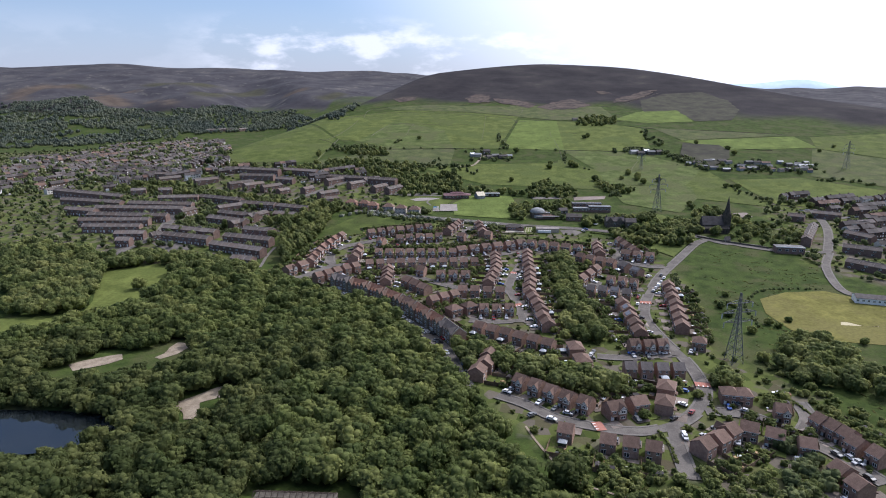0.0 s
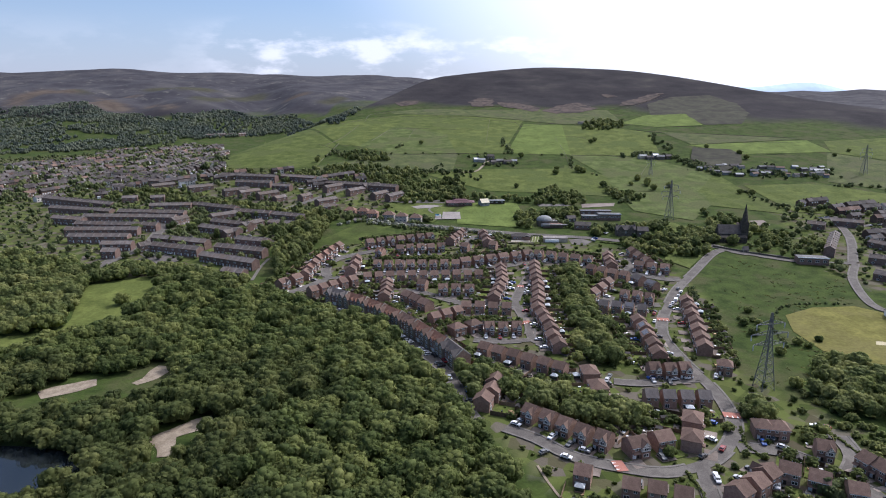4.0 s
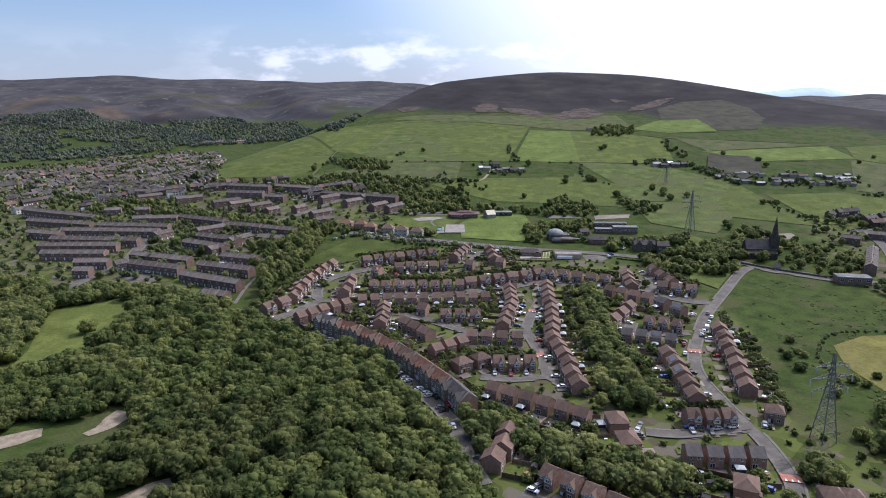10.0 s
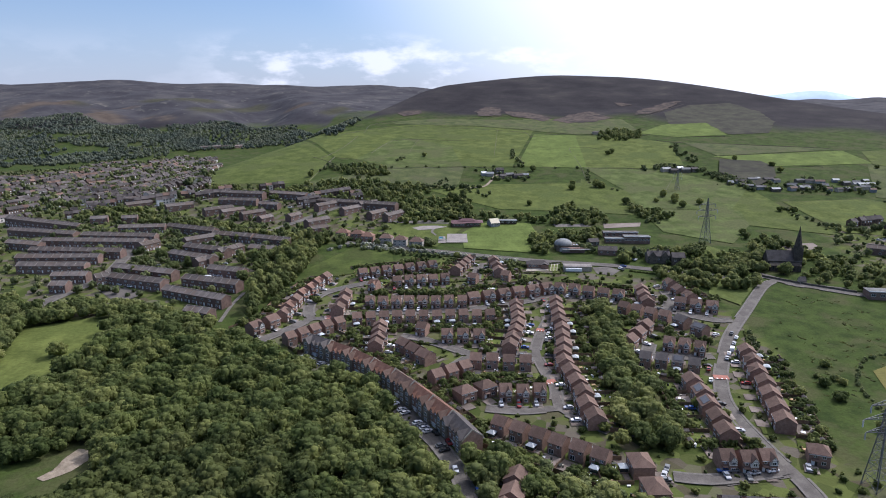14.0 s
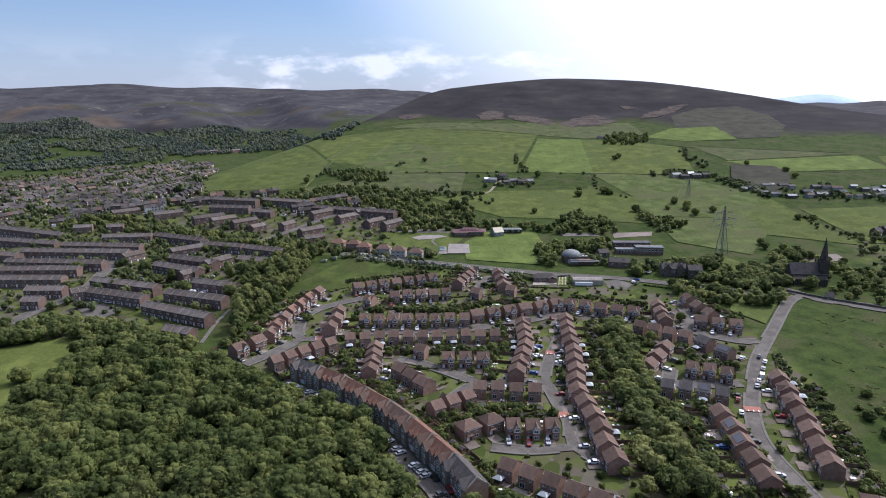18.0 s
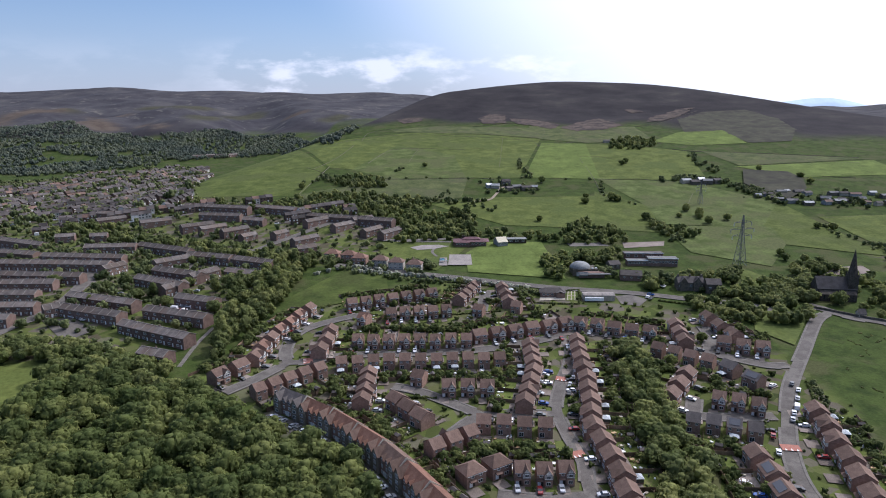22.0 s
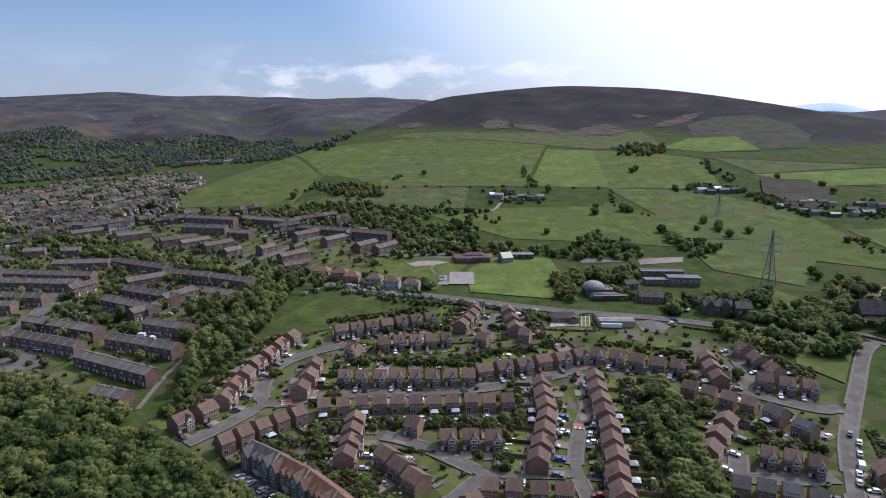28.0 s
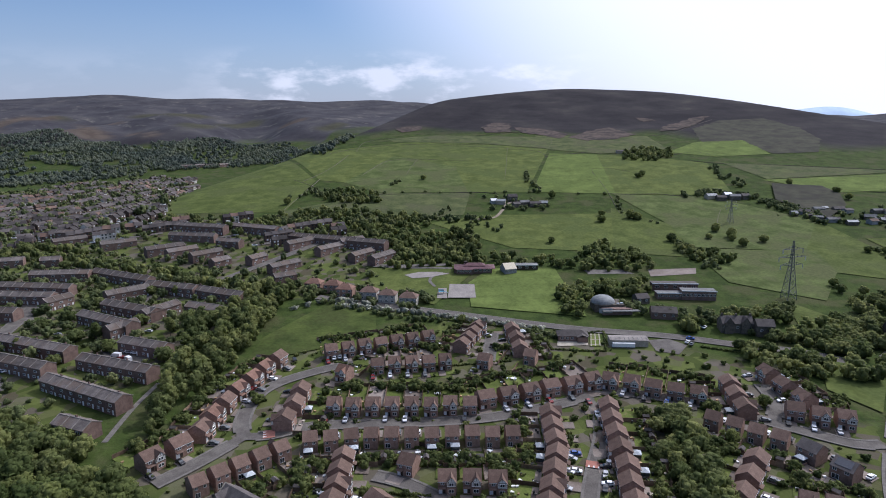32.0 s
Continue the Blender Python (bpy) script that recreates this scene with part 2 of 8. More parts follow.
for key, a, z, c in (("field_a", (0.069, 0.090, 0.016), (0.085, 0.104, 0.019), (0.089, 0.100, 0.025)), ("field_b", (0.078, 0.099, 0.017), (0.096, 0.114, 0.021), (0.074, 0.094, 0.021)),
                     ("field_c", (0.067, 0.090, 0.017), (0.089, 0.110, 0.024), (0.104, 0.100, 0.034)), ("field_d", (0.063, 0.080, 0.020), (0.085, 0.096, 0.025), (0.104, 0.094, 0.037)),
                     ("field_e", (0.093, 0.123, 0.021), (0.111, 0.143, 0.025), (0.096, 0.127, 0.023)), ("meadow", (0.044, 0.062, 0.011), (0.064, 0.082, 0.014), (0.064, 0.07, 0.016)),
                     ("cricket", (0.122, 0.118, 0.022), (0.145, 0.136, 0.026), (0.155, 0.135, 0.036)), ("fairway", (0.086, 0.106, 0.018), (0.108, 0.126, 0.022), (0.092, 0.112, 0.02))):
    a, z, c = ((v[0], v[1], v[2] * 1.6) for v in (a, z, c))
    c = tuple(0.55 * p + 0.45 * q for p, q in zip(a, c))
    a, z = tuple(v * 0.84 for v in a), tuple(v * 1.16 for v in z)
    M[key] = material(key + "_grass", a, z, 0.07, 0.95, fine=0.5, c3=c, scale3=0.03, cover3=0.54, bump=0.15, spec=0.04)
M["strip"] = material("worn_turf", (0.36, 0.32, 0.2), (0.45, 0.4, 0.26), 0.3, 0.95)
M["sand"] = material("bare_sand", (0.19, 0.155, 0.115), (0.28, 0.235, 0.178), 0.25, 0.95, fine=1.5, bump=0.1)
M["court"] = material("court_surface", (0.21, 0.19, 0.175), (0.27, 0.245, 0.225), 0.2, 0.9)
M["bleached"] = material("bleached_moor_grass", (0.066, 0.053, 0.047), (0.1, 0.08, 0.068), 0.05, 0.95, fine=0.2, spec=0.04, c3=(0.045, 0.04, 0.038), scale3=0.06, cover3=0.56)
M["moor_pale"] = material("thin_moor_grass", (0.05, 0.05, 0.038), (0.068, 0.066, 0.048), 0.04, 0.95, fine=0.2, spec=0.04, c3=(0.042, 0.041, 0.034), scale3=0.05, cover3=0.56)
# haze before the farthest ridge, made by a bluish base and faint emission
M["distance"] = material("hazy_distance", (0.16, 0.2, 0.25), (0.2, 0.24, 0.29), 0.003, 1.0)
haze_glow = M["distance"].node_tree.nodes["Principled BSDF"]
haze_glow.inputs["Emission Color"].default_value, haze_glow.inputs["Emission Strength"].default_value = (0.42, 0.52, 0.66, 1), 0.62
M["steel"] = material("galvanised_steel", (0.13, 0.135, 0.14), (0.18, 0.185, 0.19), 0.8, 0.6, metal=0.3)
M["rubber"] = material("tyre_rubber", (0.02, 0.02, 0.02), (0.03, 0.03, 0.03), 3, 0.8)
M["lead"] = material("dome_covering", (0.16, 0.17, 0.17), (0.24, 0.25, 0.25), 0.4, 0.6)
M["maroon"] = material("maroon_cladding", (0.105, 0.055, 0.062), (0.15, 0.085, 0.09), 0.5, 0.7)
M["pale_roof"] = material("pale_sheet_roof", (0.55, 0.49, 0.36), (0.64, 0.58, 0.44), 0.4, 0.6)
M["shed"] = material("grey_sheet_cladding", (0.17, 0.18, 0.185), (0.3, 0.315, 0.32), 0.3, 0.6, per="object", vary=0.3)
PAINTS = []
for key, c in (("white", (0.75, 0.76, 0.77)), ("silver", (0.42, 0.43, 0.45)), ("black", (0.015, 0.015, 0.018)), ("blue", (0.03, 0.08, 0.28)), ("red", (0.2, 0.018, 0.018)), ("grey", (0.12, 0.125, 0.13)), ("pale blue", (0.1, 0.3, 0.4))):
    PAINTS.append((key, material(key.replace(" ", "_") + "_car_paint", c, tuple(v * 1.08 for v in c), 1, 0.25, spec=0.6)))
water = material("pond_water", (0.012, 0.016, 0.018), (0.018, 0.022, 0.024), 0.05, 0.06, spec=0.6)
wb = water.node_tree.nodes.new("ShaderNodeBump")
wt = water.node_tree.nodes.new("ShaderNodeTexNoise")
wt.inputs["Scale"].default_value = 1.5
wb.inputs["Strength"].default_value, wb.inputs["Distance"].default_value = 0.15, 0.05
water.node_tree.links.new(wt.outputs["Fac"], wb.inputs["Height"])
water.node_tree.links.new(wb.outputs[0], water.node_tree.nodes["Principled BSDF"].inputs["Normal"])


# ---------------------------------------------------------------- the lie of the land
def smooth_interp(v, xs, zs, r):
    return sum(np.interp(v + r * k, xs, zs) for k in (-1, -0.5, 0, 0.5, 1)) / 5


def height(x, y):
    """The lie of the land: estate on a gentle slope, a green hillside ahead, moor behind."""
    x, y = np.asarray(x, float) / 1.15, np.asarray(y, float) / 1.15
    slope = smooth_interp(y, (-400, 0, 180, 320, 430, 540, 600, 700, 850, 1000, 1155, 1500, 1900, 2400, 5200),
                          (4, 6, 8.5, 10.5, 17.5, 25, 32, 46, 69, 91, 114, 186, 190, 150, 140), 40)
    crest = smooth_interp(x, (-420, -330, -250, -190, -144, -90, -36, 95, 226, 395, 470, 525, 575, 650, 713, 759, 830, 900, 1400),
                          (-20, 24, 56, 77, 101, 127, 157, 174, 189, 176, 163, 149, 134, 112, 100, 86, 64, 45, 40), 30)
    hill = -7 * np.logaddexp(-slope / 7, -crest / 7)
    left = smooth_interp(y, (-400, 0, 180, 320, 430, 540, 700, 1150, 1400, 1877, 2600, 3400, 5200),
                         (4, 6, 8.5, 10.5, 16, 20, 25, 31, 60, 122, 214, 222, 222), 60)
    right = smooth_interp(y, (-400, 0, 180, 320, 430, 540, 900, 1400, 2200, 3000, 5200),
                          (4, 6, 8.5, 10.5, 17, 22, 38, 40, 84, 134, 134), 60)
    b = np.clip((x / np.maximum(np.abs(y) + 200, 300) + 0.32) / 0.67, 0, 1)
    vale = left + (right - left) * b * b * (3 - 2 * b)
    z = 1.5 * np.logaddexp(hill / 1.5, vale / 1.5) - 0.7
    far = np.clip((y - 1500) / 900, 0, 1)
    z = z + far * (5 * np.sin(x / 90 + y / 160) + 4 * np.sin(x / 47 - y / 75 + 1) + 7 * np.sin(x / 210 + 2))
    west = np.clip((-x - 120) / 200, 0, 1) * np.clip((y - 1250) / 350, 0, 1) * np.clip((2350 - y) / 450, 0, 1)
    z = z + 0.6 * west * (11 * np.sin(x / 62 + y / 95) + 9 * np.sin(x / 38 - y / 120 + 2) + 7 * np.sin(x / 27 + y / 41 + 1) * np.sin(y / 60))
    gully = np.exp(-((x + 0.29 * y) / (40 + 0.03 * y)) ** 2) * np.clip((y - 1150) / 500, 0, 1)
    z = z - gully * 24 * np.clip((3000 - y) / 1000, 0, 1)
    pond = np.exp(-(((x + 142) / 44) ** 4 + ((y - 190) / 25) ** 4))
    return 1.15 * (z - 3.2 * pond)


def ground_z(x, y):
    return float(height(x, y))


def mesh_of(name, verts, faces, mats=(), index=None, smooth=False):
    me = bpy.data.meshes.new(name)
    me.from_pydata([tuple(v) for v in verts], [], [tuple(f) for f in faces])
    for m in mats:
        me.materials.append(m)
    if index is not None:
        me.polygons.foreach_set("material_index", index)
    if smooth:
        me.polygons.foreach_set("use_smooth", [True] * len(me.polygons))
    me.update()
    return me


def part(name, data, mat=None, parent=None, label="", m=None):
    """Links a bmesh or a mesh as one object under a thing or a part."""
    if isinstance(data, bmesh.types.BMesh):
        me = bpy.data.meshes.new(name)
        bmesh.ops.recalc_face_normals(data, faces=data.faces)
        data.to_mesh(me)
        data.free()
        data = me
    if mat and not data.materials:
        data.materials.append(mat)
    ob = new(name, data)
    if parent:
        ob.parent = parent
    if m is not None:
        ob.matrix_basis = m
    if label:
        tagged(ob, label)
    return ob


def boxes(*items):
    """One bmesh of boxes: centre x, y, z and size x, y, z."""
    bm = bmesh.new()
    for cx, cy, cz, sx, sy, sz in items:
        bmesh.ops.create_cube(bm, size=1, matrix=Matrix.Translation((cx, cy, cz)) @ Matrix.Diagonal((sx, sy, sz, 1)))
    return bm


def prism(points, a, z, axis="x"):
    """A bmesh: a polygon in the plane across the axis, drawn out from a to z."""
    bm = bmesh.new()
    put = (lambda u, v, w: (w, u, v)) if axis == "x" else ((lambda u, v, w: (u, w, v)) if axis == "y" else (lambda u, v, w: (u, v, w)))
    low_, high_ = [bm.verts.new(put(u, v, a)) for u, v in points], [bm.verts.new(put(u, v, z)) for u, v in points]
    k = len(points)
    bm.faces.new(low_), bm.faces.new(high_[::-1])
    for i in range(k):
        bm.faces.new((low_[i], low_[(i + 1) % k], high_[(i + 1) % k], high_[i]))
    return bm


def inside(poly, x, y):
    x, y = np.asarray(x, float), np.asarray(y, float)
    hit = np.zeros(x.shape, bool)
    for (x0, y0), (x1, y1) in zip(poly, poly[1:] + poly[:1]):
        if y0 != y1:
            hit ^= ((y0 > y) != (y1 > y)) & (x < (x1 - x0) * (y - y0) / (y1 - y0) + x0)
    return hit


def spaced(low_, high_, n, power):
    u = np.linspace(-1, 1, n)
    s = np.sign(u) * (0.12 * np.abs(u) + 0.88 * np.abs(u) ** power)
    return np.where(s < 0, -s * low_, s * high_)


# the ground: one sheet from behind the drone to the skyline
gx, gy = spaced(-4300, 4300, 300, 2.6), np.concatenate([np.linspace(-900, 0, 20)[:-1], np.linspace(0, 1400, 190)[:-1], np.linspace(1400, 4750, 120)])
GX, GY = np.meshgrid(gx, gy)
GZ = height(GX, GY)
nx, ny = len(gx), len(gy)
ids = np.arange(nx * ny).reshape(ny, nx)
quads = np.stack([ids[:-1, :-1], ids[:-1, 1:], ids[1:, 1:], ids[1:, :-1]], -1).reshape(-1, 4)
ground_mesh = mesh_of("ground", np.stack([GX, GY, GZ], -1).reshape(-1, 3).tolist(), quads.tolist(), smooth=True)
ESTATE = [(155, 190), (118, 175), (40, 205), (-5, 290), (-75, 390), (-118, 412), (-105, 470), (-72, 520), (0, 560), (150, 500), (165, 400), (135, 310), (160, 240)]
TOWN = [(-150, 440), (-300, 440), (-700, 700), (-800, 1100), (-470, 1330), (-330, 1000), (-265, 800), (-60, 725), (-40, 600), (-120, 600)]
VILLAGE = [(262, 440), (320, 640), (520, 640), (520, 420), (300, 380)]
wave = 9 * np.sin(GX / 71 + GY / 53) + 7 * np.sin(GX / 33 - GY / 41)
line_ = np.where(GX > -330, 113 - 0.085 * np.clip(GX - 300, 0, 600), 78)
moor = np.clip((GZ + wave * 0.35 - line_) / 8, 0, 1) * np.clip((GY - 900) / 120, 0, 1)
moor = np.maximum(moor, np.clip((GY - 1900 + wave * 8) / 300, 0, 1))
town = (inside(ESTATE, GX, GY) | inside(TOWN, GX, GY) | inside(VILLAGE, GX, GY)).astype(float)


def soft_patch(polys):
    """How far each place of the ground lies in one of the patches, with soft uneven edges."""
    out = np.zeros(GX.shape)
    for poly in polys:
        for dx, dy in ((0, 0), (7, 9), (-7, 9), (7, -9), (-7, -9)):
            out += 0.2 * inside(poly, GX + dx + wave * 0.5, GY + dy + wave)
    return np.clip(out, 0, 1)


BURNT = [[(-1314.8, 1953.6), (-1435.1, 2179.9), (-1418.6, 2330.6), (-1268.5, 2256.1), (-1230, 2177.7), (-1287.1, 2053.6), (-1249.9, 1931.2)], [(-1162.6, 2185.8), (-1040.2, 2220.9), (-994.3, 2136.5), (-1092.6, 2085.7)], [(-940, 2027), (-898.5, 2032.6), (-763.9, 1849.9), (-786.4, 1826.6)], [(-545.4, 2214), (-460, 2221.6), (-441.5, 2157.4), (-511.4, 2150.1)], [(-1112.7, 1988.8), (-1031.2, 2034.1), (-929.1, 1927.8), (-991.2, 1885)]]
THIN = [[(-397.4, 2043.1), (-342, 2143.3), (-301.3, 2117.5), (-352.9, 1990)], [(-1298.3, 2192.1), (-1263.7, 2269), (-1203.2, 2227.9), (-1227.5, 2132.3)], [(-112.3, 1240.4), (-72.5, 1303.8), (-48.4, 1264.1), (-88.4, 1207.4)], [(-1100.2, 2339.6), (-981.1, 2502.1), (-823.1, 2415.6), (-896.9, 2232.2)], [(-778.9, 2341.5), (-686.4, 2446.7), (-626.7, 2301), (-697.4, 2206.1)], [(-847.5, 2152.7), (-793.5, 2266.3), (-694.6, 2081.2), (-741.6, 1965.1)]]
# "rough" grows with distance and marks where the haze tone replaces heather
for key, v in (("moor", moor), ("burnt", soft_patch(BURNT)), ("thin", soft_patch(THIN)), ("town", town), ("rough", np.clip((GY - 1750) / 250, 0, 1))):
    ground_mesh.attributes.new(key, "FLOAT", "POINT").data.foreach_set("value", v.reshape(-1).astype(np.float32))


def ground_material():
    m = material("ground_cover", (0.03, 0.046, 0.013), (0.054, 0.076, 0.02), 0.11, 0.95, fine=0.8, c3=(0.062, 0.068, 0.028), scale3=0.045, cover3=0.56, bump=0.3, spec=0.04)
    n, l = m.node_tree.nodes, m.node_tree.links
    b = n["Principled BSDF"]
    grass = b.inputs["Base Color"].links[0].from_socket
    pos = n.new("ShaderNodeNewGeometry").outputs["Position"]

    def tex(s, d=5):
        t = n.new("ShaderNodeTexNoise")
        t.inputs["Scale"].default_value, t.inputs["Detail"].default_value, t.inputs["Roughness"].default_value = s, d, 0.62
        l.new(pos, t.inputs["Vector"])
        return t.outputs["Fac"]

    def ramp(v, stops):
        r = n.new("ShaderNodeValToRGB")
        r.color_ramp.elements[0].position, r.color_ramp.elements[0].color = stops[0][0], (*stops[0][1], 1)
        r.color_ramp.elements[1].position, r.color_ramp.elements[1].color = stops[-1][0], (*stops[-1][1], 1)
        for p, c in stops[1:-1]:
            r.color_ramp.elements.new(p).color = (*c, 1)
        l.new(v, r.inputs[0])
        return r.outputs[0]

    def attr(k):
        a = n.new("ShaderNodeAttribute")
        a.attribute_name = k
        return a.outputs["Fac"]

    def mix(f, a, z):
        x = n.new("ShaderNodeMix")
        x.data_type = "RGBA"
        l.new(f, x.inputs["Factor"]), l.new(a, x.inputs["A"]), l.new(z, x.inputs["B"])
        return x.outputs["Result"]

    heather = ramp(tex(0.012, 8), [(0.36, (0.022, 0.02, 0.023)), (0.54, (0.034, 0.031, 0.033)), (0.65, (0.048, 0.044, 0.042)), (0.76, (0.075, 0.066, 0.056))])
    # far moor: haze put into the colour, paler and bluer than the heather
    hazed_moor = ramp(tex(0.01, 8), [(0.36, (0.038, 0.037, 0.043)), (0.52, (0.058, 0.056, 0.062)), (0.64, (0.076, 0.073, 0.074)), (0.78, (0.115, 0.108, 0.098))])
    heather = mix(attr("rough"), heather, hazed_moor)
    pale = n.new("ShaderNodeMapRange")
    pale.inputs[1].default_value, pale.inputs[2].default_value, pale.inputs[4].default_value = 0.6, 0.68, 0.7
    l.new(tex(0.024, 4), pale.inputs[0])
    speck = n.new("ShaderNodeMath")
    speck.operation = "MULTIPLY"
    l.new(pale.outputs[0], speck.inputs[0]), l.new(attr("rough"), speck.inputs[1])
    heather = mix(speck.outputs[0], heather, ramp(tex(0.1, 2), [(0.3, (0.1, 0.095, 0.085)), (0.7, (0.16, 0.15, 0.13))]))
    heather = mix(attr("thin"), heather, ramp(tex(0.03, 6), [(0.36, (0.045, 0.045, 0.032)), (0.7, (0.07, 0.068, 0.046))]))
    heather = mix(attr("burnt"), heather, ramp(tex(0.03, 6), [(0.36, (0.07, 0.055, 0.045)), (0.7, (0.115, 0.093, 0.074))]))
    cells = n.new("ShaderNodeTexVoronoi")
    cells.inputs["Scale"].default_value = 0.17
    l.new(pos, cells.inputs["Vector"])
    plots = ramp(cells.outputs["Color"], [(0.2, (0.05, 0.066, 0.018)), (0.38, (0.1, 0.12, 0.035)), (0.5, (0.075, 0.066, 0.042)), (0.62, (0.12, 0.105, 0.085)), (0.75, (0.085, 0.1, 0.03)), (0.9, (0.04, 0.052, 0.018))])
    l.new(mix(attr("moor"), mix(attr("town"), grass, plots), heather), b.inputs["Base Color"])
    return m


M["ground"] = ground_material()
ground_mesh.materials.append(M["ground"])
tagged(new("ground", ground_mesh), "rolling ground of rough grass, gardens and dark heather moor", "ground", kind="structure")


FIELDS = []


def patch(name, poly, key, label="", lift=0.22, cell=14, ragged=0.0):
    """A sheet of one cover laid on the land inside a boundary."""
    if name == "field":
        cx, cy = sum(p[0] for p in poly) / len(poly), sum(p[1] for p in poly) / len(poly)
        poly = [(x + 5 * (x - cx) / math.hypot(x - cx, y - cy), y + 5 * (y - cy) / math.hypot(x - cx, y - cy)) for x, y in poly]
        FIELDS.append(name)
        lift += 0.012 * len(FIELDS)
    if name.startswith("sand"):
        cell, ragged = 3, 0.5
    bm = bmesh.new()
    f = bm.faces.new([bm.verts.new((x, y, 0)) for x, y in poly])
    bmesh.ops.triangulate(bm, faces=[f])
    for _ in range(6):
        long_ = [e for e in bm.edges if e.calc_length() > cell]
        if not long_:
            break
        bmesh.ops.subdivide_edges(bm, edges=long_, cuts=1)
        bmesh.ops.triangulate(bm, faces=[q for q in bm.faces if len(q.verts) > 3])
    for v in bm.verts:
        if ragged and v.is_boundary:
            v.co += Vector((math.sin(v.co.x / 5 + v.co.y / 7) + math.sin(v.co.y / 2.3), math.sin(v.co.x / 3 - v.co.y / 9) + math.cos(v.co.x / 4.1), 0)) * ragged
        v.co.z = ground_z(v.co.x, v.co.y) + lift
    for q in bm.faces:
        if q.normal.z < 0:
            q.normal_flip()
    me = bpy.data.meshes.new(name)
    bm.to_mesh(me)
    bm.free()
    me.materials.append(M[key])
    me.polygons.foreach_set("use_smooth", [True] * len(me.polygons))
    words = {"field": "green grazed hillside field of short grass", "fairway": "mown golf fairway between woods", "sand_clearing": "bare sandy clearing in the wood", "sand_track": "bare sandy track through the wood", "cricket_ground": "mown cricket outfield, yellowing", "cricket_strip": "worn pale cricket strip"}
    return tagged(new(name, me), label or words.get(name, name.replace("_", " ") + " beside the estate"), name.replace("_", " "), kind="structure")


def smooth_line(pts, step=4.0):
    """A curve through the points, in even steps."""
    p = [Vector((x, y)) for x, y in pts]
    p = [p[0] * 2 - p[1]] + p + [p[-1] * 2 - p[-2]]
    line = []
    for a, b, c, d in zip(p, p[1:], p[2:], p[3:]):
        k = max(1, int((c - b).length / step))
        for i in range(k):
            t = i / k
            line.append(0.5 * (2 * b + (c - a) * t + (2 * a - 5 * b + 4 * c - d) * t * t + (3 * b - a - 3 * c + d) * t ** 3))
    return line + [p[-2]]


def ribbon(line, off, width, lift, keep=lambda p: True):
    verts, faces, last = [], [], None
    for i, p in enumerate(line):
        d = (line[min(i + 1, len(line) - 1)] - line[max(i - 1, 0)]).normalized()
        side = Vector((-d.y, d.x))
        if not keep(p + side * off):
            last = None
            continue
        base = len(verts)
        for k in (-0.5, 0, 0.5):
            q = p + side * (off + width * k)
            verts.append((q.x, q.y, ground_z(q.x, q.y) + lift))
        if last is not None:
            faces += [(last + 1, last, base, base + 1), (last + 2, last + 1, base + 1, base + 2)]
        last = base
    return verts, faces


def strip(name, pts, width):
    words = {"footpath": ("paving", "pale surfaced footpath"), "dirt": ("sand", "trodden earth path through grass"), "sand": ("sand", "bare sandy track in the wood")}
    v, f = ribbon(smooth_line(pts), 0, width, 0.24 if pts[0][1] < 600 else 0.72)
    tagged(new("path", mesh_of("path", v, f, [M[words[name][0]]])), words[name][1], "path", kind="structure")


ROADS = []


def road(pts, width):
    ROADS.append((smooth_line(pts), width))


def build_roads():
    cells = {}
    for i, (line, w) in enumerate(ROADS):
        for p in line:
            cells.setdefault((int(p.x // 12), int(p.y // 12)), []).append((i, p, w))

    def clear(i):
        def ok(p):
            for dx in (-1, 0, 1):
                for dy in (-1, 0, 1):
                    for j, q, w in cells.get((int(p.x // 12) + dx, int(p.y // 12) + dy), ()):
                        if j != i and (p - q).length < w / 2 + 1.2:
                            return False
            return True
        return ok
    for i, (line, w) in enumerate(ROADS):
        v, f = ribbon(line, 0, w, 0.3 + 0.008 * i)
        tagged(new("road", mesh_of("road", v, f, [M["asphalt"]])), "grey asphalt estate road, patched and worn", "road", kind="structure")
        for s in (-1, 1):
            v, f = ribbon(line, s * (w / 2 + 0.5), 1.0, 0.42 + 0.004 * i, clear(i))
            if f:
                ob = tagged(new("pavement", mesh_of("pavement", v, f, [M["paving"]])), "pale pavement with a kerb beside the road", "pavement", kind="structure")
                thick = ob.modifiers.new("kerb", "SOLIDIFY")
                thick.thickness, thick.offset = 0.2, -1


# ---------------------------------------------------------------- houses
WINDOWS = {}


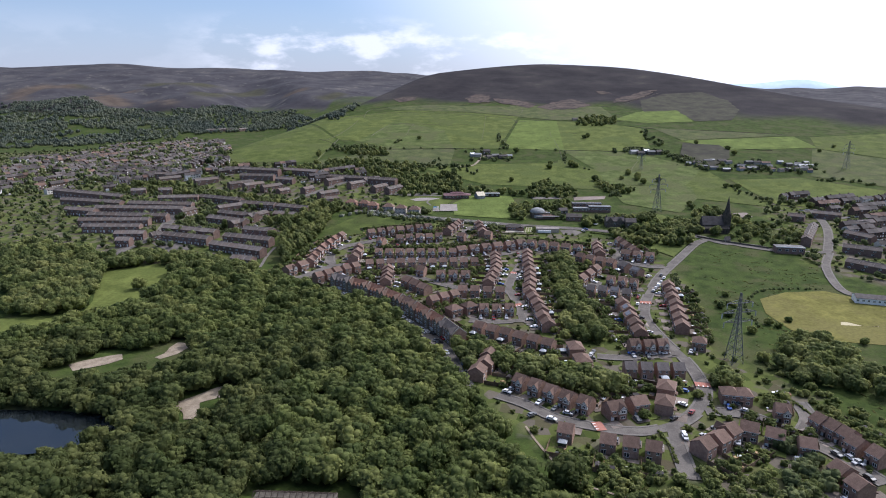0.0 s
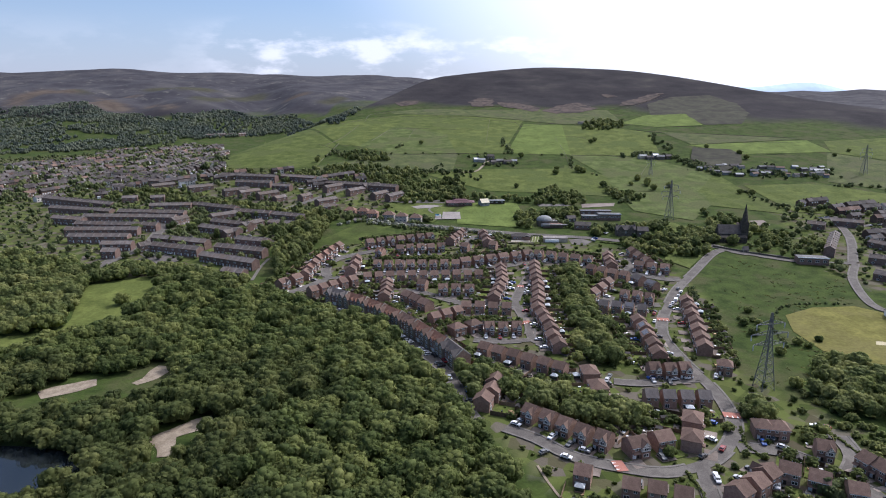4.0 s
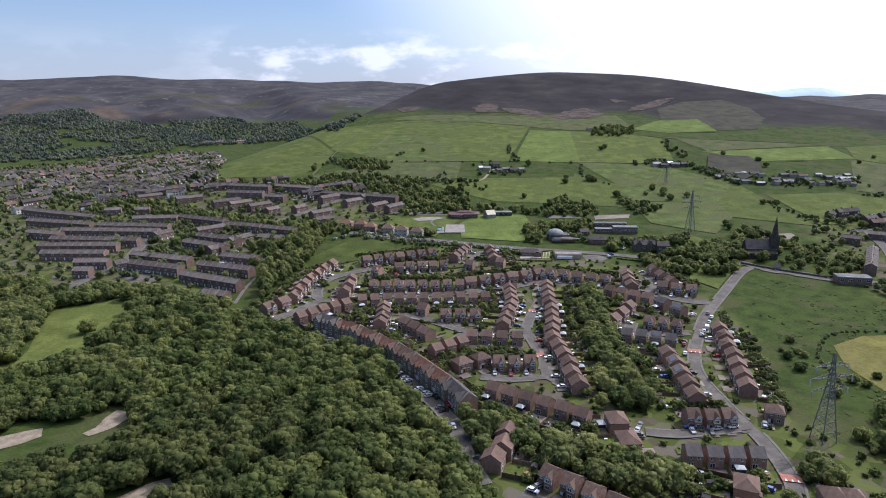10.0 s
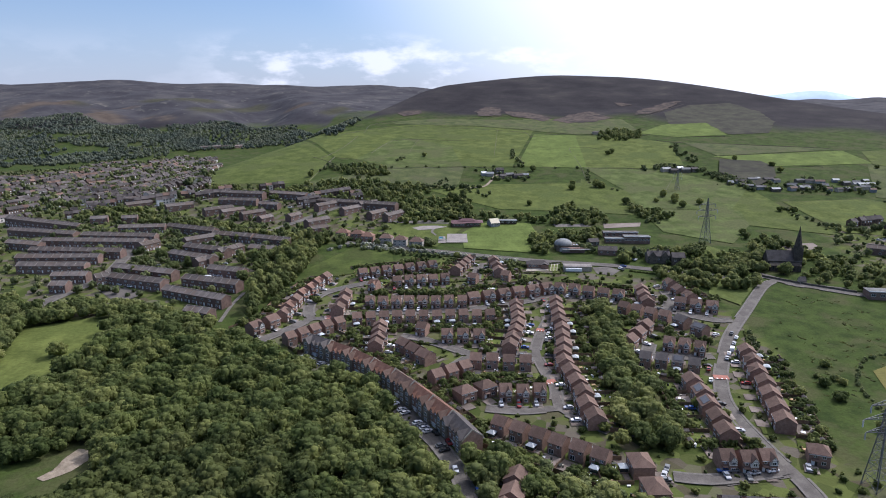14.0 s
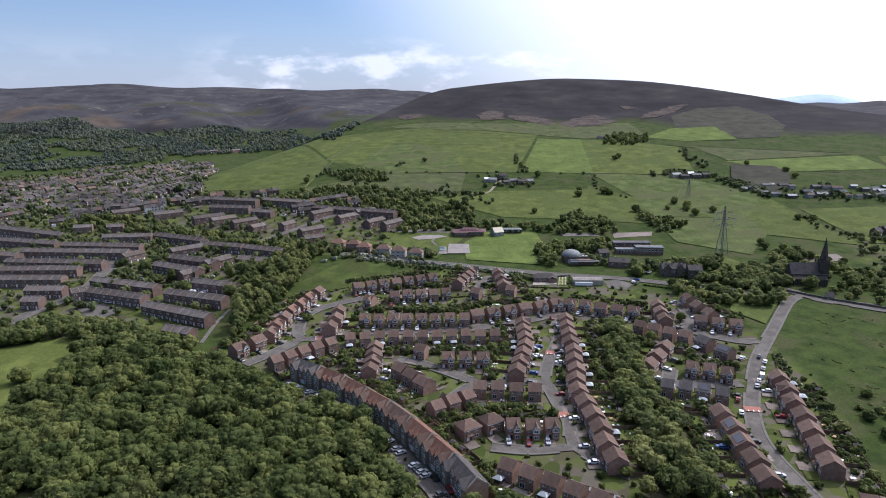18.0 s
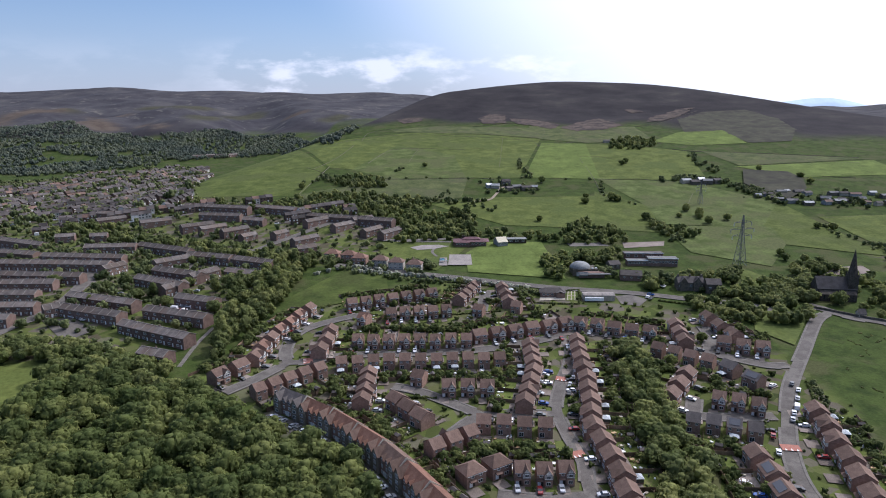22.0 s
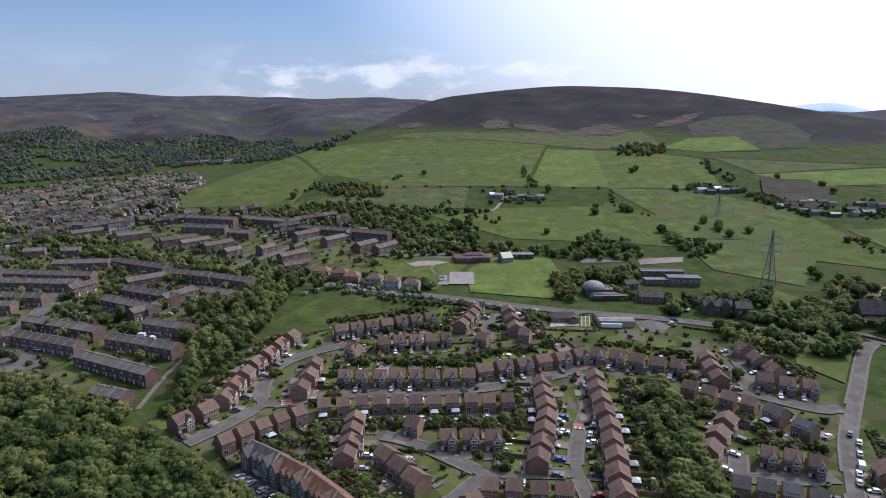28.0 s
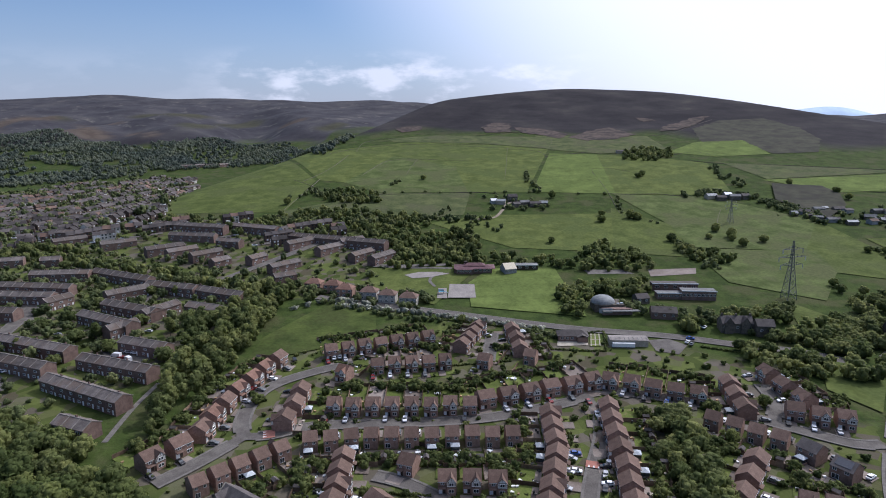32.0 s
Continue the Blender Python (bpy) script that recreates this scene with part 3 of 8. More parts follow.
def window_mesh(w, h):
    """A white frame with a mullion round two sunk panes of dark glass; it looks along +y."""
    if (w, h) not in WINDOWS:
        t, m_, y0, y1 = 0.09, 0.05, 0.07, 0.0
        xs, zs = [-w / 2, -w / 2 + t, -m_, m_, w / 2 - t, w / 2], [-h / 2, -h / 2 + t, h / 2 - t, h / 2]
        bm = bmesh.new()
        g = [[bm.verts.new((x, y0, z)) for x in xs] for z in zs]
        for j in range(3):
            for i in range(5):
                if j == 1 and i in (1, 3):
                    sunk = [bm.verts.new((xs[i + u], y1, zs[j + v])) for u, v in ((0, 0), (1, 0), (1, 1), (0, 1))]
                    rim = [g[j + v][i + u] for u, v in ((0, 0), (1, 0), (1, 1), (0, 1))]
                    bm.faces.new(sunk[::-1]).material_index = 1
                    for k in range(4):
                        bm.faces.new((rim[k], sunk[k], sunk[(k + 1) % 4], rim[(k + 1) % 4]))
                else:
                    bm.faces.new((g[j][i + 1], g[j][i], g[j + 1][i], g[j + 1][i + 1]))
        edge = [g[0][i] for i in range(6)] + [g[j][5] for j in (1, 2, 3)] + [g[3][i] for i in (4, 3, 2, 1, 0)] + [g[2][0], g[1][0]]
        rear = [bm.verts.new((v.co.x, -0.06, v.co.z)) for v in edge]
        for k in range(len(edge)):
            j = (k + 1) % len(edge)
            bm.faces.new((edge[k], edge[j], rear[j], rear[k]))
        bmesh.ops.recalc_face_normals(bm, faces=bm.faces)
        me = bpy.data.meshes.new("window")
        bm.to_mesh(me)
        bm.free()
        me.materials.append(M["white"]), me.materials.append(M["glass"])
        WINDOWS[w, h] = me
    return WINDOWS[w, h]


def window(parent, x, y, z, w=1.3, h=1.2, turn=0):
    return part("window", window_mesh(w, h), None, parent, m=pose(x, y, z, 0, 0, turn))


def slab_roof(w, d, eaves, ridge, over=0.4, thick=0.16):
    """Two tiled slopes with verge and eaves, ridge along x."""
    y, rise = d / 2, ridge - eaves
    k = rise / y
    e = eaves - over * k
    pts = [(-y - over, e), (0, ridge), (y + over, e), (y + over, e + thick), (0, ridge + thick), (-y - over, e + thick)]
    return prism(pts, -w / 2 - 0.12, w / 2 + 0.12)


def hip_roof(w, d, eaves, ridge, over=0.4):
    bm = bmesh.new()
    x, y, r = w / 2 + over, d / 2 + over, max(w / 2 - d / 2 * 0.8, 0.3)
    a = [bm.verts.new(v) for v in ((-x, -y, eaves - 0.15), (x, -y, eaves - 0.15), (x, y, eaves - 0.15), (-x, y, eaves - 0.15))]
    b = [bm.verts.new(v) for v in ((-x, -y, eaves), (x, -y, eaves), (x, y, eaves), (-x, y, eaves))]
    p, q = bm.verts.new((-r, 0, ridge)), bm.verts.new((r, 0, ridge))
    bm.faces.new(a[::-1])
    for i in range(4):
        bm.faces.new((a[i], a[(i + 1) % 4], b[(i + 1) % 4], b[i]))
    bm.faces.new((b[0], b[1], q, p)), bm.faces.new((b[1], b[2], q)), bm.faces.new((b[2], b[3], p, q)), bm.faces.new((b[3], b[0], p))
    return bm


def make_house(kind, seen="both"):
    """A detached house of two storeys: the front looks along +y, the ridge runs along x."""
    w, d, eaves, ridge = 6.7, 7.8, 4.8, 7.3
    roof_key = {"grey": "roof_grey", "orange": "roof_orange"}.get(kind, "roof_brown")
    gabled, hipped = kind in ("gable", "orange"), kind == "hip"
    house = new("house")
    if hipped:
        w = 8.5
        wall = part("wall", boxes((0, 0, eaves / 2 - 0.75, w, d, eaves + 1.5)), M["brick"], house)
        roof = part("roof", hip_roof(w, d, eaves, ridge), M[roof_key], house)
    else:
        wall = part("wall", prism([(-d / 2, -1.5), (-d / 2, eaves), (0, ridge), (d / 2, eaves), (d / 2, -1.5)], -w / 2, w / 2), M["brick"], house)
        roof = part("roof", slab_roof(w, d, eaves, ridge), M[roof_key], house)
    part("gutter", boxes((0, d / 2 + 0.36, eaves - 0.3, w + 0.2, 0.14, 0.16)), M["white"], roof)
    if gabled:
        gw, gd, gx_ = 3.3, 0.9, -1.45
        y0, y1, ge, gr = 0.3, d / 2 + gd, eaves, eaves + 1.9
        part("bay_wall", boxes((gx_, d / 2 + gd / 2, 1.0, gw, gd, 3.6)), M["brick"], house)
        gable = part("gable_wall", prism([(gx_ - gw / 2, 2.81), (gx_ + gw / 2, 2.81), (gx_ + gw / 2, ge), (gx_, gr), (gx_ - gw / 2, ge)], d / 2 + 0.01, y1 + 0.04, "y"), M["render"], house, "white rendered gable")
        ov = 0.3
        k = (gr - ge) / (gw / 2)
        part("gable_roof", prism([(gx_ - gw / 2 - ov, ge - ov * k), (gx_, gr), (gx_ + gw / 2 + ov, ge - ov * k), (gx_ + gw / 2 + ov, ge - ov * k + 0.15), (gx_, gr + 0.15), (gx_ - gw / 2 - ov, ge - ov * k + 0.15)], y0, y1 + 0.3, "y"), M[roof_key], house)
        tb = boxes(*[(gx_ + u, y1 + 0.06, 4.05 + (0.5 - abs(u) * 0.4), 0.14, 0.06, 2.5 - abs(u) * 0.9) for u in (-1.5, -1.05, 1.05, 1.5)], (gx_, y1 + 0.06, 2.9, gw, 0.06, 0.16), (gx_, y1 + 0.06, 4.95, gw, 0.06, 0.16), (gx_, y1 + 0.06, 6.0, 0.14, 0.06, 1.4))
        part("timber_framing", tb, M["timber"], gable, "black painted half-timbering")
        window(gable, gx_, y1 + 0.08, 3.95, 1.7, 1.25)
        window(gable, gx_, y1 + 0.02, 1.35, 1.9, 1.35)
        window(wall, 1.75, d / 2 + 0.03, 3.85, 1.3, 1.15)
    elif seen != "back":
        window(wall, -1.75, d / 2 + 0.03, 3.85, 1.5, 1.15)
        window(wall, 1.75, d / 2 + 0.03, 3.85, 1.3, 1.15)
        window(wall, -1.75, d / 2 + 0.03, 1.35, 1.9, 1.35)
    if seen == "back":
        return back_windows(wall, d, house)
    part("porch_roof", prism([(d / 2, 2.95), (d / 2 + 1.3, 2.45), (d / 2 + 1.3, 2.3), (d / 2, 2.3)], 0.45, 3.2), M[roof_key], house)
    part("door", boxes((1.2, d / 2 + 0.04, 1.03, 0.95, 0.1, 2.06)), M["timber"], house)
    part("garage_door", boxes((2.45, d / 2 + 0.04, 1.03, 1.3, 0.1, 2.06)), M["white"], house)
    return house if seen == "front" else back_windows(wall, d, house)


def back_windows(wall, d, house):
    for x in (-1.9, 1.7):
        window(wall, x, -d / 2 - 0.03, 3.85, 1.3, 1.15, 180)
    window(wall, -1.5, -d / 2 - 0.03, 1.1, 2.2, 2.0, 180)
    return house


HOUSE_WORDS = {"brown": "brown-tiled brick detached house with a lean-to porch", "grey": "brick detached house under a dark grey tiled roof", "gable": "brick house with a white half-timbered front gable",
               "orange": "gabled brick house under an orange-red tiled roof", "plain": "plain brick detached house with a brown tiled roof", "joined": "brick house joined to its neighbours under brown tiles", "hip": "wide brick house under a hipped brown tiled roof"}
PROTO = {}



def make_conservatory():
    c = new("conservatory")
    part("base", boxes((0, 0, 0.0, 3.2, 2.8, 1.3)), M["brick"], c)
    part("glazing", boxes((0, 0, 1.35, 3.1, 2.7, 1.4)), M["glass"], c)
    part("roof", hip_roof(3.2, 2.8, 2.15, 3.0, 0.1), M["poly"], c, "pale translucent ridged roof")
    part("window_frame", boxes((0, -1.4, 2.08, 3.3, 0.12, 0.14)), M["white"], c)
    return tagged(c, "white framed conservatory with a pale translucent roof", "conservatory", "conservatories behind the houses")


def make_car(paint_name, paint):
    """A small family car: the front looks along +x."""
    car = new("car")
    side = [(-2.1, 0.35), (2.1, 0.35), (2.12, 0.7), (1.95, 0.86), (1.0, 0.98), (-1.85, 1.0), (-2.12, 0.85)]
    bm = prism(side, -0.86, 0.86, "y")
    bmesh.ops.bevel(bm, geom=[e for e in bm.edges if abs(e.verts[0].co.y - e.verts[1].co.y) < 0.01], offset=0.07, segments=1, affect="EDGES")
    part("body", bm, paint, car)
    roof = prism([(-1.75, 0.99), (1.0, 0.97), (0.35, 1.42), (-1.3, 1.46)], -0.72, 0.72, "y")
    bmesh.ops.recalc_face_normals(roof, faces=roof.faces)
    for q in roof.faces:
        q.material_index = 1 if q.normal.z > 0.9 else 0
    me = bpy.data.meshes.new("cabin")
    roof.to_mesh(me)
    roof.free()
    me.materials.append(M["glass"]), me.materials.append(paint)
    part("cabin", me, M["glass"], car, "dark glazed cabin")
    for x in (-1.3, 1.3):
        for y in (-0.8, 0.8):
            wh = bmesh.new()
            bmesh.ops.create_cone(wh, cap_ends=True, segments=12, radius1=0.32, radius2=0.32, depth=0.2, matrix=Matrix.Translation((x, y, 0.32)) @ Matrix.Rotation(radians(90), 4, "X"))
            part("wheel", wh, M["rubber"], car)
    return tagged(car, paint_name + " car parked by the houses", "car", "parked cars")


def make_van():
    van = new("van")
    part("body", prism([(-2.6, 0.35), (2.5, 0.35), (2.55, 0.95), (1.9, 1.15), (1.35, 2.1), (-2.6, 2.2)], -0.95, 0.95, "y"), PAINTS[0][1], van)
    part("windscreen", prism([(1.92, 1.2), (1.98, 1.2), (1.46, 2.0), (1.4, 2.0)], -0.8, 0.8, "y"), M["glass"], van)
    for x in (-1.6, 1.6):
        for y in (-0.9, 0.9):
            wh = bmesh.new()
            bmesh.ops.create_cone(wh, cap_ends=True, segments=12, radius1=0.36, radius2=0.36, depth=0.22, matrix=Matrix.Translation((x, y, 0.36)) @ Matrix.Rotation(radians(90), 4, "X"))
            part("wheel", wh, M["rubber"], van)
    return tagged(van, "white panel van parked on the estate", "van", "parked cars")


BUILT = []          # house places, to keep trees clear
rng = random.Random(5)


def lay(name, corners, key, lift, label, category):
    v = [(x, y, ground_z(x, y) + lift + 0.08) for x, y in corners]
    return tagged(new(name, mesh_of(name, v, [range(len(v))], [M[key]])), label, category, kind="structure")


def row(pts, n, kind, side):
    """A row of detached houses along a line, each with its plot; side +1: the fronts look to the left of the line's direction."""
    p = [Vector(q) for q in pts]
    cum = [0.0]
    for a, b in zip(p, p[1:]):
        cum.append(cum[-1] + (b - a).length)
    gap = cum[-1] / max(n - 1, 1) if n > 1 else 8.0
    ends = {}
    for i in range(n):
        s = cum[-1] * i / max(n - 1, 1)
        k = max(j for j in range(len(cum)) if cum[j] <= s + 1e-6)
        k = min(k, max(len(p) - 2, 0))
        if len(p) > 1:
            d = (p[k + 1] - p[k]).normalized()
            c = p[k] + d * (s - cum[k])
        else:
            d, c = Vector((0.93, -0.36)), p[0]
        front = Vector((-d.y, d.x)) * side
        ax = Vector((front.y, -front.x))
        c = c + front * rng.uniform(-0.7, 0.7)
        this = kind
        if kind in ("gable", "brown", "plain") and rng.random() < 0.25:
            this = {"gable": "plain", "brown": "gable", "plain": "brown"}[kind]
        if kind == "orange" and rng.random() < 0.45:
            this = rng.choice(("gable", "brown"))
        full = 8.5 if this == "hip" else 6.7
        sx = min(max((gap - (0.05 if kind == "joined" else 2.3)) / full, 0.78), 1.08)
        turn = math.degrees(math.atan2(ax.y, ax.x)) + (0 if kind == "joined" else rng.uniform(-2, 2))
        z = ground_z(c.x, c.y) + 0.25
        at = pose(c.x, c.y, z, 0, 0, turn)
        key = (this, "front" if front.y < -0.5 else "back" if front.y > 0.5 else "both")
        if key not in PROTO:
            PROTO[key] = tagged(make_house(*key), HOUSE_WORDS[this], "house", "houses of the estate")
            thing = PROTO[key]
            thing.matrix_basis = at @ Matrix.Diagonal((sx, 0.92, 0.92, 1))
        else:
            thing = copy_house(PROTO[key], at, sx)
        BUILT.append((c.x, c.y))
        half = gap / 2 - 0.12 if n > 1 else 5.0
        back = -front

        def at_(u, v):
            q = c + ax * u + front * v
            return (q.x, q.y)
        depth = rng.uniform(9, 11.5) + (8 if front.y < -0.5 and c.y > 428 and c.x > -70 else 0)
        lay("lawn", [at_(-half, -4.6), at_(-half, -4.4 - depth), at_(half, -4.4 - depth), at_(half, -4.6)], rng.choice(("lawn", "lawn", "lawn", "drive")), 0.26, "small back garden of mown grass" , "lawn")
        split = rng.uniform(-0.8, 0.6)
        if rng.random() < 0.3:
            lay("lawn", [at_(-half, 4.4), at_(split, 4.4), at_(split, 8.3), at_(-half, 8.3)], "lawn", 0.26, "patch of front lawn before the house", "lawn")
        lay("driveway", [at_(split + 0.1, 4.4), at_(half, 4.4), at_(half, 9.2), at_(split + 0.1, 9.2)], "drive", 0.28, "paved driveway before the house", "driveway")
        fence(c, ax, front, half, depth)
        r = rng.random()
        if rng.random() < 0.55:
            lay("patio", [at_(-half + 0.4, -4.4), at_(-half + 0.4, -6.6), at_(half - 0.4, -6.6), at_(half - 0.4, -4.4)], "drive", 0.31, "paved patio behind the house", "patio")
        if rng.random() < 0.3:
            things_at("shed", make_shed, pose(*at_(1.6 - half, -3.0 - depth), z - 0.1, 0, 0, turn + 90))
        if r < 0.27:
            things_at("conservatory", make_conservatory, pose(*at_(rng.uniform(-1, 1), -5.75), z - 0.05, 0, 0, turn))
        elif r < 0.5:
            things_at("shed", make_shed, pose(*at_(half - 1.6, -3.2 - depth), z - 0.1, 0, 0, turn))
        if rng.random() < 0.62:
            j = rng.choice((0, 0, 0, 1, 1, 2, 2, 5, 5, 1, 3, 4))
            u = half - 1.4
            q = at_(u, 6.7)
            things_at("car%d" % j, lambda: make_car(*PAINTS[j]), pose(*q, ground_z(*q) + 0.3, 0, 0, turn + 90))
        if rng.random() < 0.03 and this != "hip":
            panel(thing, sx)
        for _ in range(rng.randrange(3, 7)):
            u, v = rng.uniform(-half, half), -4.8 - depth + rng.uniform(-0.5, 5)
            SHRUBS.append((*at_(u, v), rng.uniform(0.9, 2.3)))
        for _ in range(odd.randrange(4, 9)):
            q = at_(odd.uniform(-half + 0.5, half - 0.5), -5.0 - odd.uniform(0, depth - 1.2))
            CLUTTER.append((*q, odd.uniform(0, 3.1), odd.choice("tppbb"), odd.uniform(0.8, 1.3)))
        for _ in range(rng.randrange(0, 3)):
            SHRUBS.append((*at_(rng.uniform(-half, split), rng.uniform(5, 8)), rng.uniform(0.5, 1.3)))


def copy_house(ob, at, sx):
    return copy_thing(ob, at @ Matrix.Diagonal((sx / ob.scale[0], 1, 1, 1)))


FIRST = {}
CLUTTER = []          # small garden things: place, turn, kind, size
odd = random.Random(77)
SHRUBS = []
GREEN = []


def things_at(key, make, at):
    """The first of a kind is made, the rest are its copies."""
    if key not in FIRST:
        FIRST[key] = make()
        FIRST[key].matrix_basis = at
        return FIRST[key]
    return copy_thing(FIRST[key], at)


def make_shed():
    s = new("shed")
    part("wall", boxes((0, 0, 1.0, 2.4, 1.8, 2.0)), M["fence"], s)
    part("roof", slab_roof(2.4, 1.8, 1.95, 2.5, 0.15, 0.06), M["roof_slate"], s)
    part("door", boxes((0.3, 0.92, 0.95, 0.75, 0.05, 1.75)), M["timber"], s)
    return tagged(s, "small brown timber garden shed", "shed", "garden sheds")


def fence(c, ax, front, half, depth):
    """Board fence round a back garden, stepped with the ground."""
    verts, faces = [], []
    line = [(-half, -4.2), (-half, -4.2 - depth / 2), (-half, -4.4 - depth), (0, -4.4 - depth), (half, -4.4 - depth)]
    pts = [c + ax * u + front * v for u, v in line]
    for a, b in zip(pts, pts[1:]):
        z = min(ground_z(a.x, a.y), ground_z(b.x, b.y))
        d = (b - a).normalized()
        s = Vector((-d.y, d.x)) * 0.04
        k = len(verts)
        for q in (a - s, b - s, b + s, a + s):
            verts += [(q.x, q.y, z - 0.2), (q.x, q.y, z + 1.95)]
        for i in range(4):
            j = (i + 1) % 4
            faces.append((k + 2 * i, k + 2 * j, k + 2 * j + 1, k + 2 * i + 1))
        faces.append((k + 1, k + 3, k + 5, k + 7))
    f = new("garden_fence", mesh_of("garden_fence", verts, faces, [M["fence"]]))
    tagged(f, "brown boarded fence round a back garden", "fence", "garden fences")


def panel(house, sx):
    """Solar panels lying on the back slope of a roof."""
    w, d, eaves, ridge = 6.7, 7.8, 4.8, 7.3
    tilt = math.degrees(math.atan2(ridge - eaves, d / 2))
    me = FIRST.get("solar")
    if me is None:
        bm = boxes((0, 0, 0, 4.9, 3.1, 0.07))
        me = FIRST["solar"] = bpy.data.meshes.new("solar_panel")
        bm.to_mesh(me)
        bm.free()
        me.materials.append(M["solar"])
    part("solar_panel", me, None, house, "dark solar panel array on the slope", pose(0, -d / 4, (eaves + ridge) / 2 + 0.26, tilt, 0, 0))


def block(a, b, kind="dark", depth=8.0, eaves=5.1, unit=6.6, words="long terrace of dark brick houses under grey tiles", name="terraced_houses", doors=True):
    """A straight terrace: one wall and roof, a door and windows for each dwelling."""
    a, b = Vector(a), Vector(b)
    d = (b - a).normalized()
    length = (b - a).length
    c = (a + b) / 2
    t = new(name)
    t.matrix_basis = pose(c.x, c.y, min(ground_z(*a), ground_z(*b), ground_z(*c)) + 0.3, 0, 0, math.degrees(math.atan2(d.y, d.x)))
    ridge = eaves + 2.0
    rise = max(ground_z(*a), ground_z(*b)) - min(ground_z(*a), ground_z(*b))
    eaves, ridge = eaves + rise * 0.4, ridge + rise * 0.4
    wall = part("wall", prism([(-depth / 2, -2), (-depth / 2, eaves), (0, ridge), (depth / 2, eaves), (depth / 2, -2)], -length / 2, length / 2), M["brick_dark"], t)
    k = max(2, round(length / unit))
    bm = slab_roof(length, depth, eaves, ridge)
    bm.faces.ensure_lookup_table()
    slates = len(bm.faces)
    pitch, run = math.atan2(ridge - eaves, depth / 2), math.hypot(depth / 2 + 0.4, (ridge - eaves) * (1 + 0.8 / depth))
    for i in range(k + 1):
        for s in (-1, 1):
            bmesh.ops.create_cube(bm, size=1, matrix=Matrix.Translation((i * length / k - length / 2, s * (depth / 4 + 0.2), (eaves + ridge) / 2 + 0.12)) @ Matrix.Rotation(-s * pitch, 4, "X") @ Matrix.Diagonal((0.32, run, 0.3, 1)))
    bmesh.ops.create_cube(bm, size=1, matrix=Matrix.Translation((0, 0, ridge + 0.2)) @ Matrix.Diagonal((length + 0.2, 0.36, 0.2, 1)))
    bm.faces.ensure_lookup_table()
    for q in bm.faces[slates:]:
        q.material_index = 1
    bmesh.ops.recalc_face_normals(bm, faces=bm.faces)
    me = bpy.data.meshes.new("roof")
    bm.to_mesh(me)
    bm.free()
    me.materials.append(M["roof_terrace_slate" if kind == "dark" else "roof_brown"]), me.materials.append(M["coping"])
    roof = part("roof", me, None, t)
    for i in range(k):
        x = (i + 0.5) * length / k - length / 2
        for s in (-1, 1):
            if s < 0:
                window(wall, x - 1.2, s * (depth / 2 + 0.03), 1.4, 1.7, 1.2, 180)
                window(wall, x, s * (depth / 2 + 0.03), 3.9, 1.9, 1.1, 180)
                if doors:
                    part("door", door_mesh(), None, wall, m=pose(x + 1.5, s * (depth / 2 + 0.04), 1.0))
        if i % 3 == 1:
            part("chimney", boxes((x, 0.5, ridge + 0.3, 0.7, 0.5, 1.3)), M["brick_dark"], roof)
    n = max(2, int(length / 7))
    for i in range(n):
        q = a + d * length * (i + 0.5) / n
        BUILT.append((q.x, q.y))
    return tagged(t, words, "terrace", "terraces of the older estate")


def door_mesh():
    if "door" not in FIRST:
        bm = boxes((0, 0, 0, 0.95, 0.08, 2.0))
        FIRST["door"] = bpy.data.meshes.new("door")
        bm.to_mesh(FIRST["door"])
        bm.free()
        FIRST["door"].materials.append(M["white"])
    return FIRST["door"]


# ---------------------------------------------------------------- trees
def lobe(rings, seg, r):
    """A rough clump: a low sphere with an uneven skin."""
    v = [(0, 0, -1)] + [(math.cos(2 * math.pi * j / seg) * math.cos(a), math.sin(2 * math.pi * j / seg) * math.cos(a), math.sin(a)) for a in np.linspace(-0.9, 0.9, rings) for j in range(seg)] + [(0, 0, 1)]
    f = [(0, 1 + (j + 1) % seg, 1 + j) for j in range(seg)]
    for i in range(rings - 1):
        for j in range(seg):
            a, b = 1 + i * seg + j, 1 + i * seg + (j + 1) % seg
            f += [(a, b, b + seg), (a, b + seg, a + seg)]
    top = len(v) - 1
    f += [(top, top - seg + j, top - seg + (j + 1) % seg) for j in range(seg)]
    v = np.array(v)
    return v * (1 + r.uniform(-0.17, 0.17, (len(v), 1))), np.array(f)


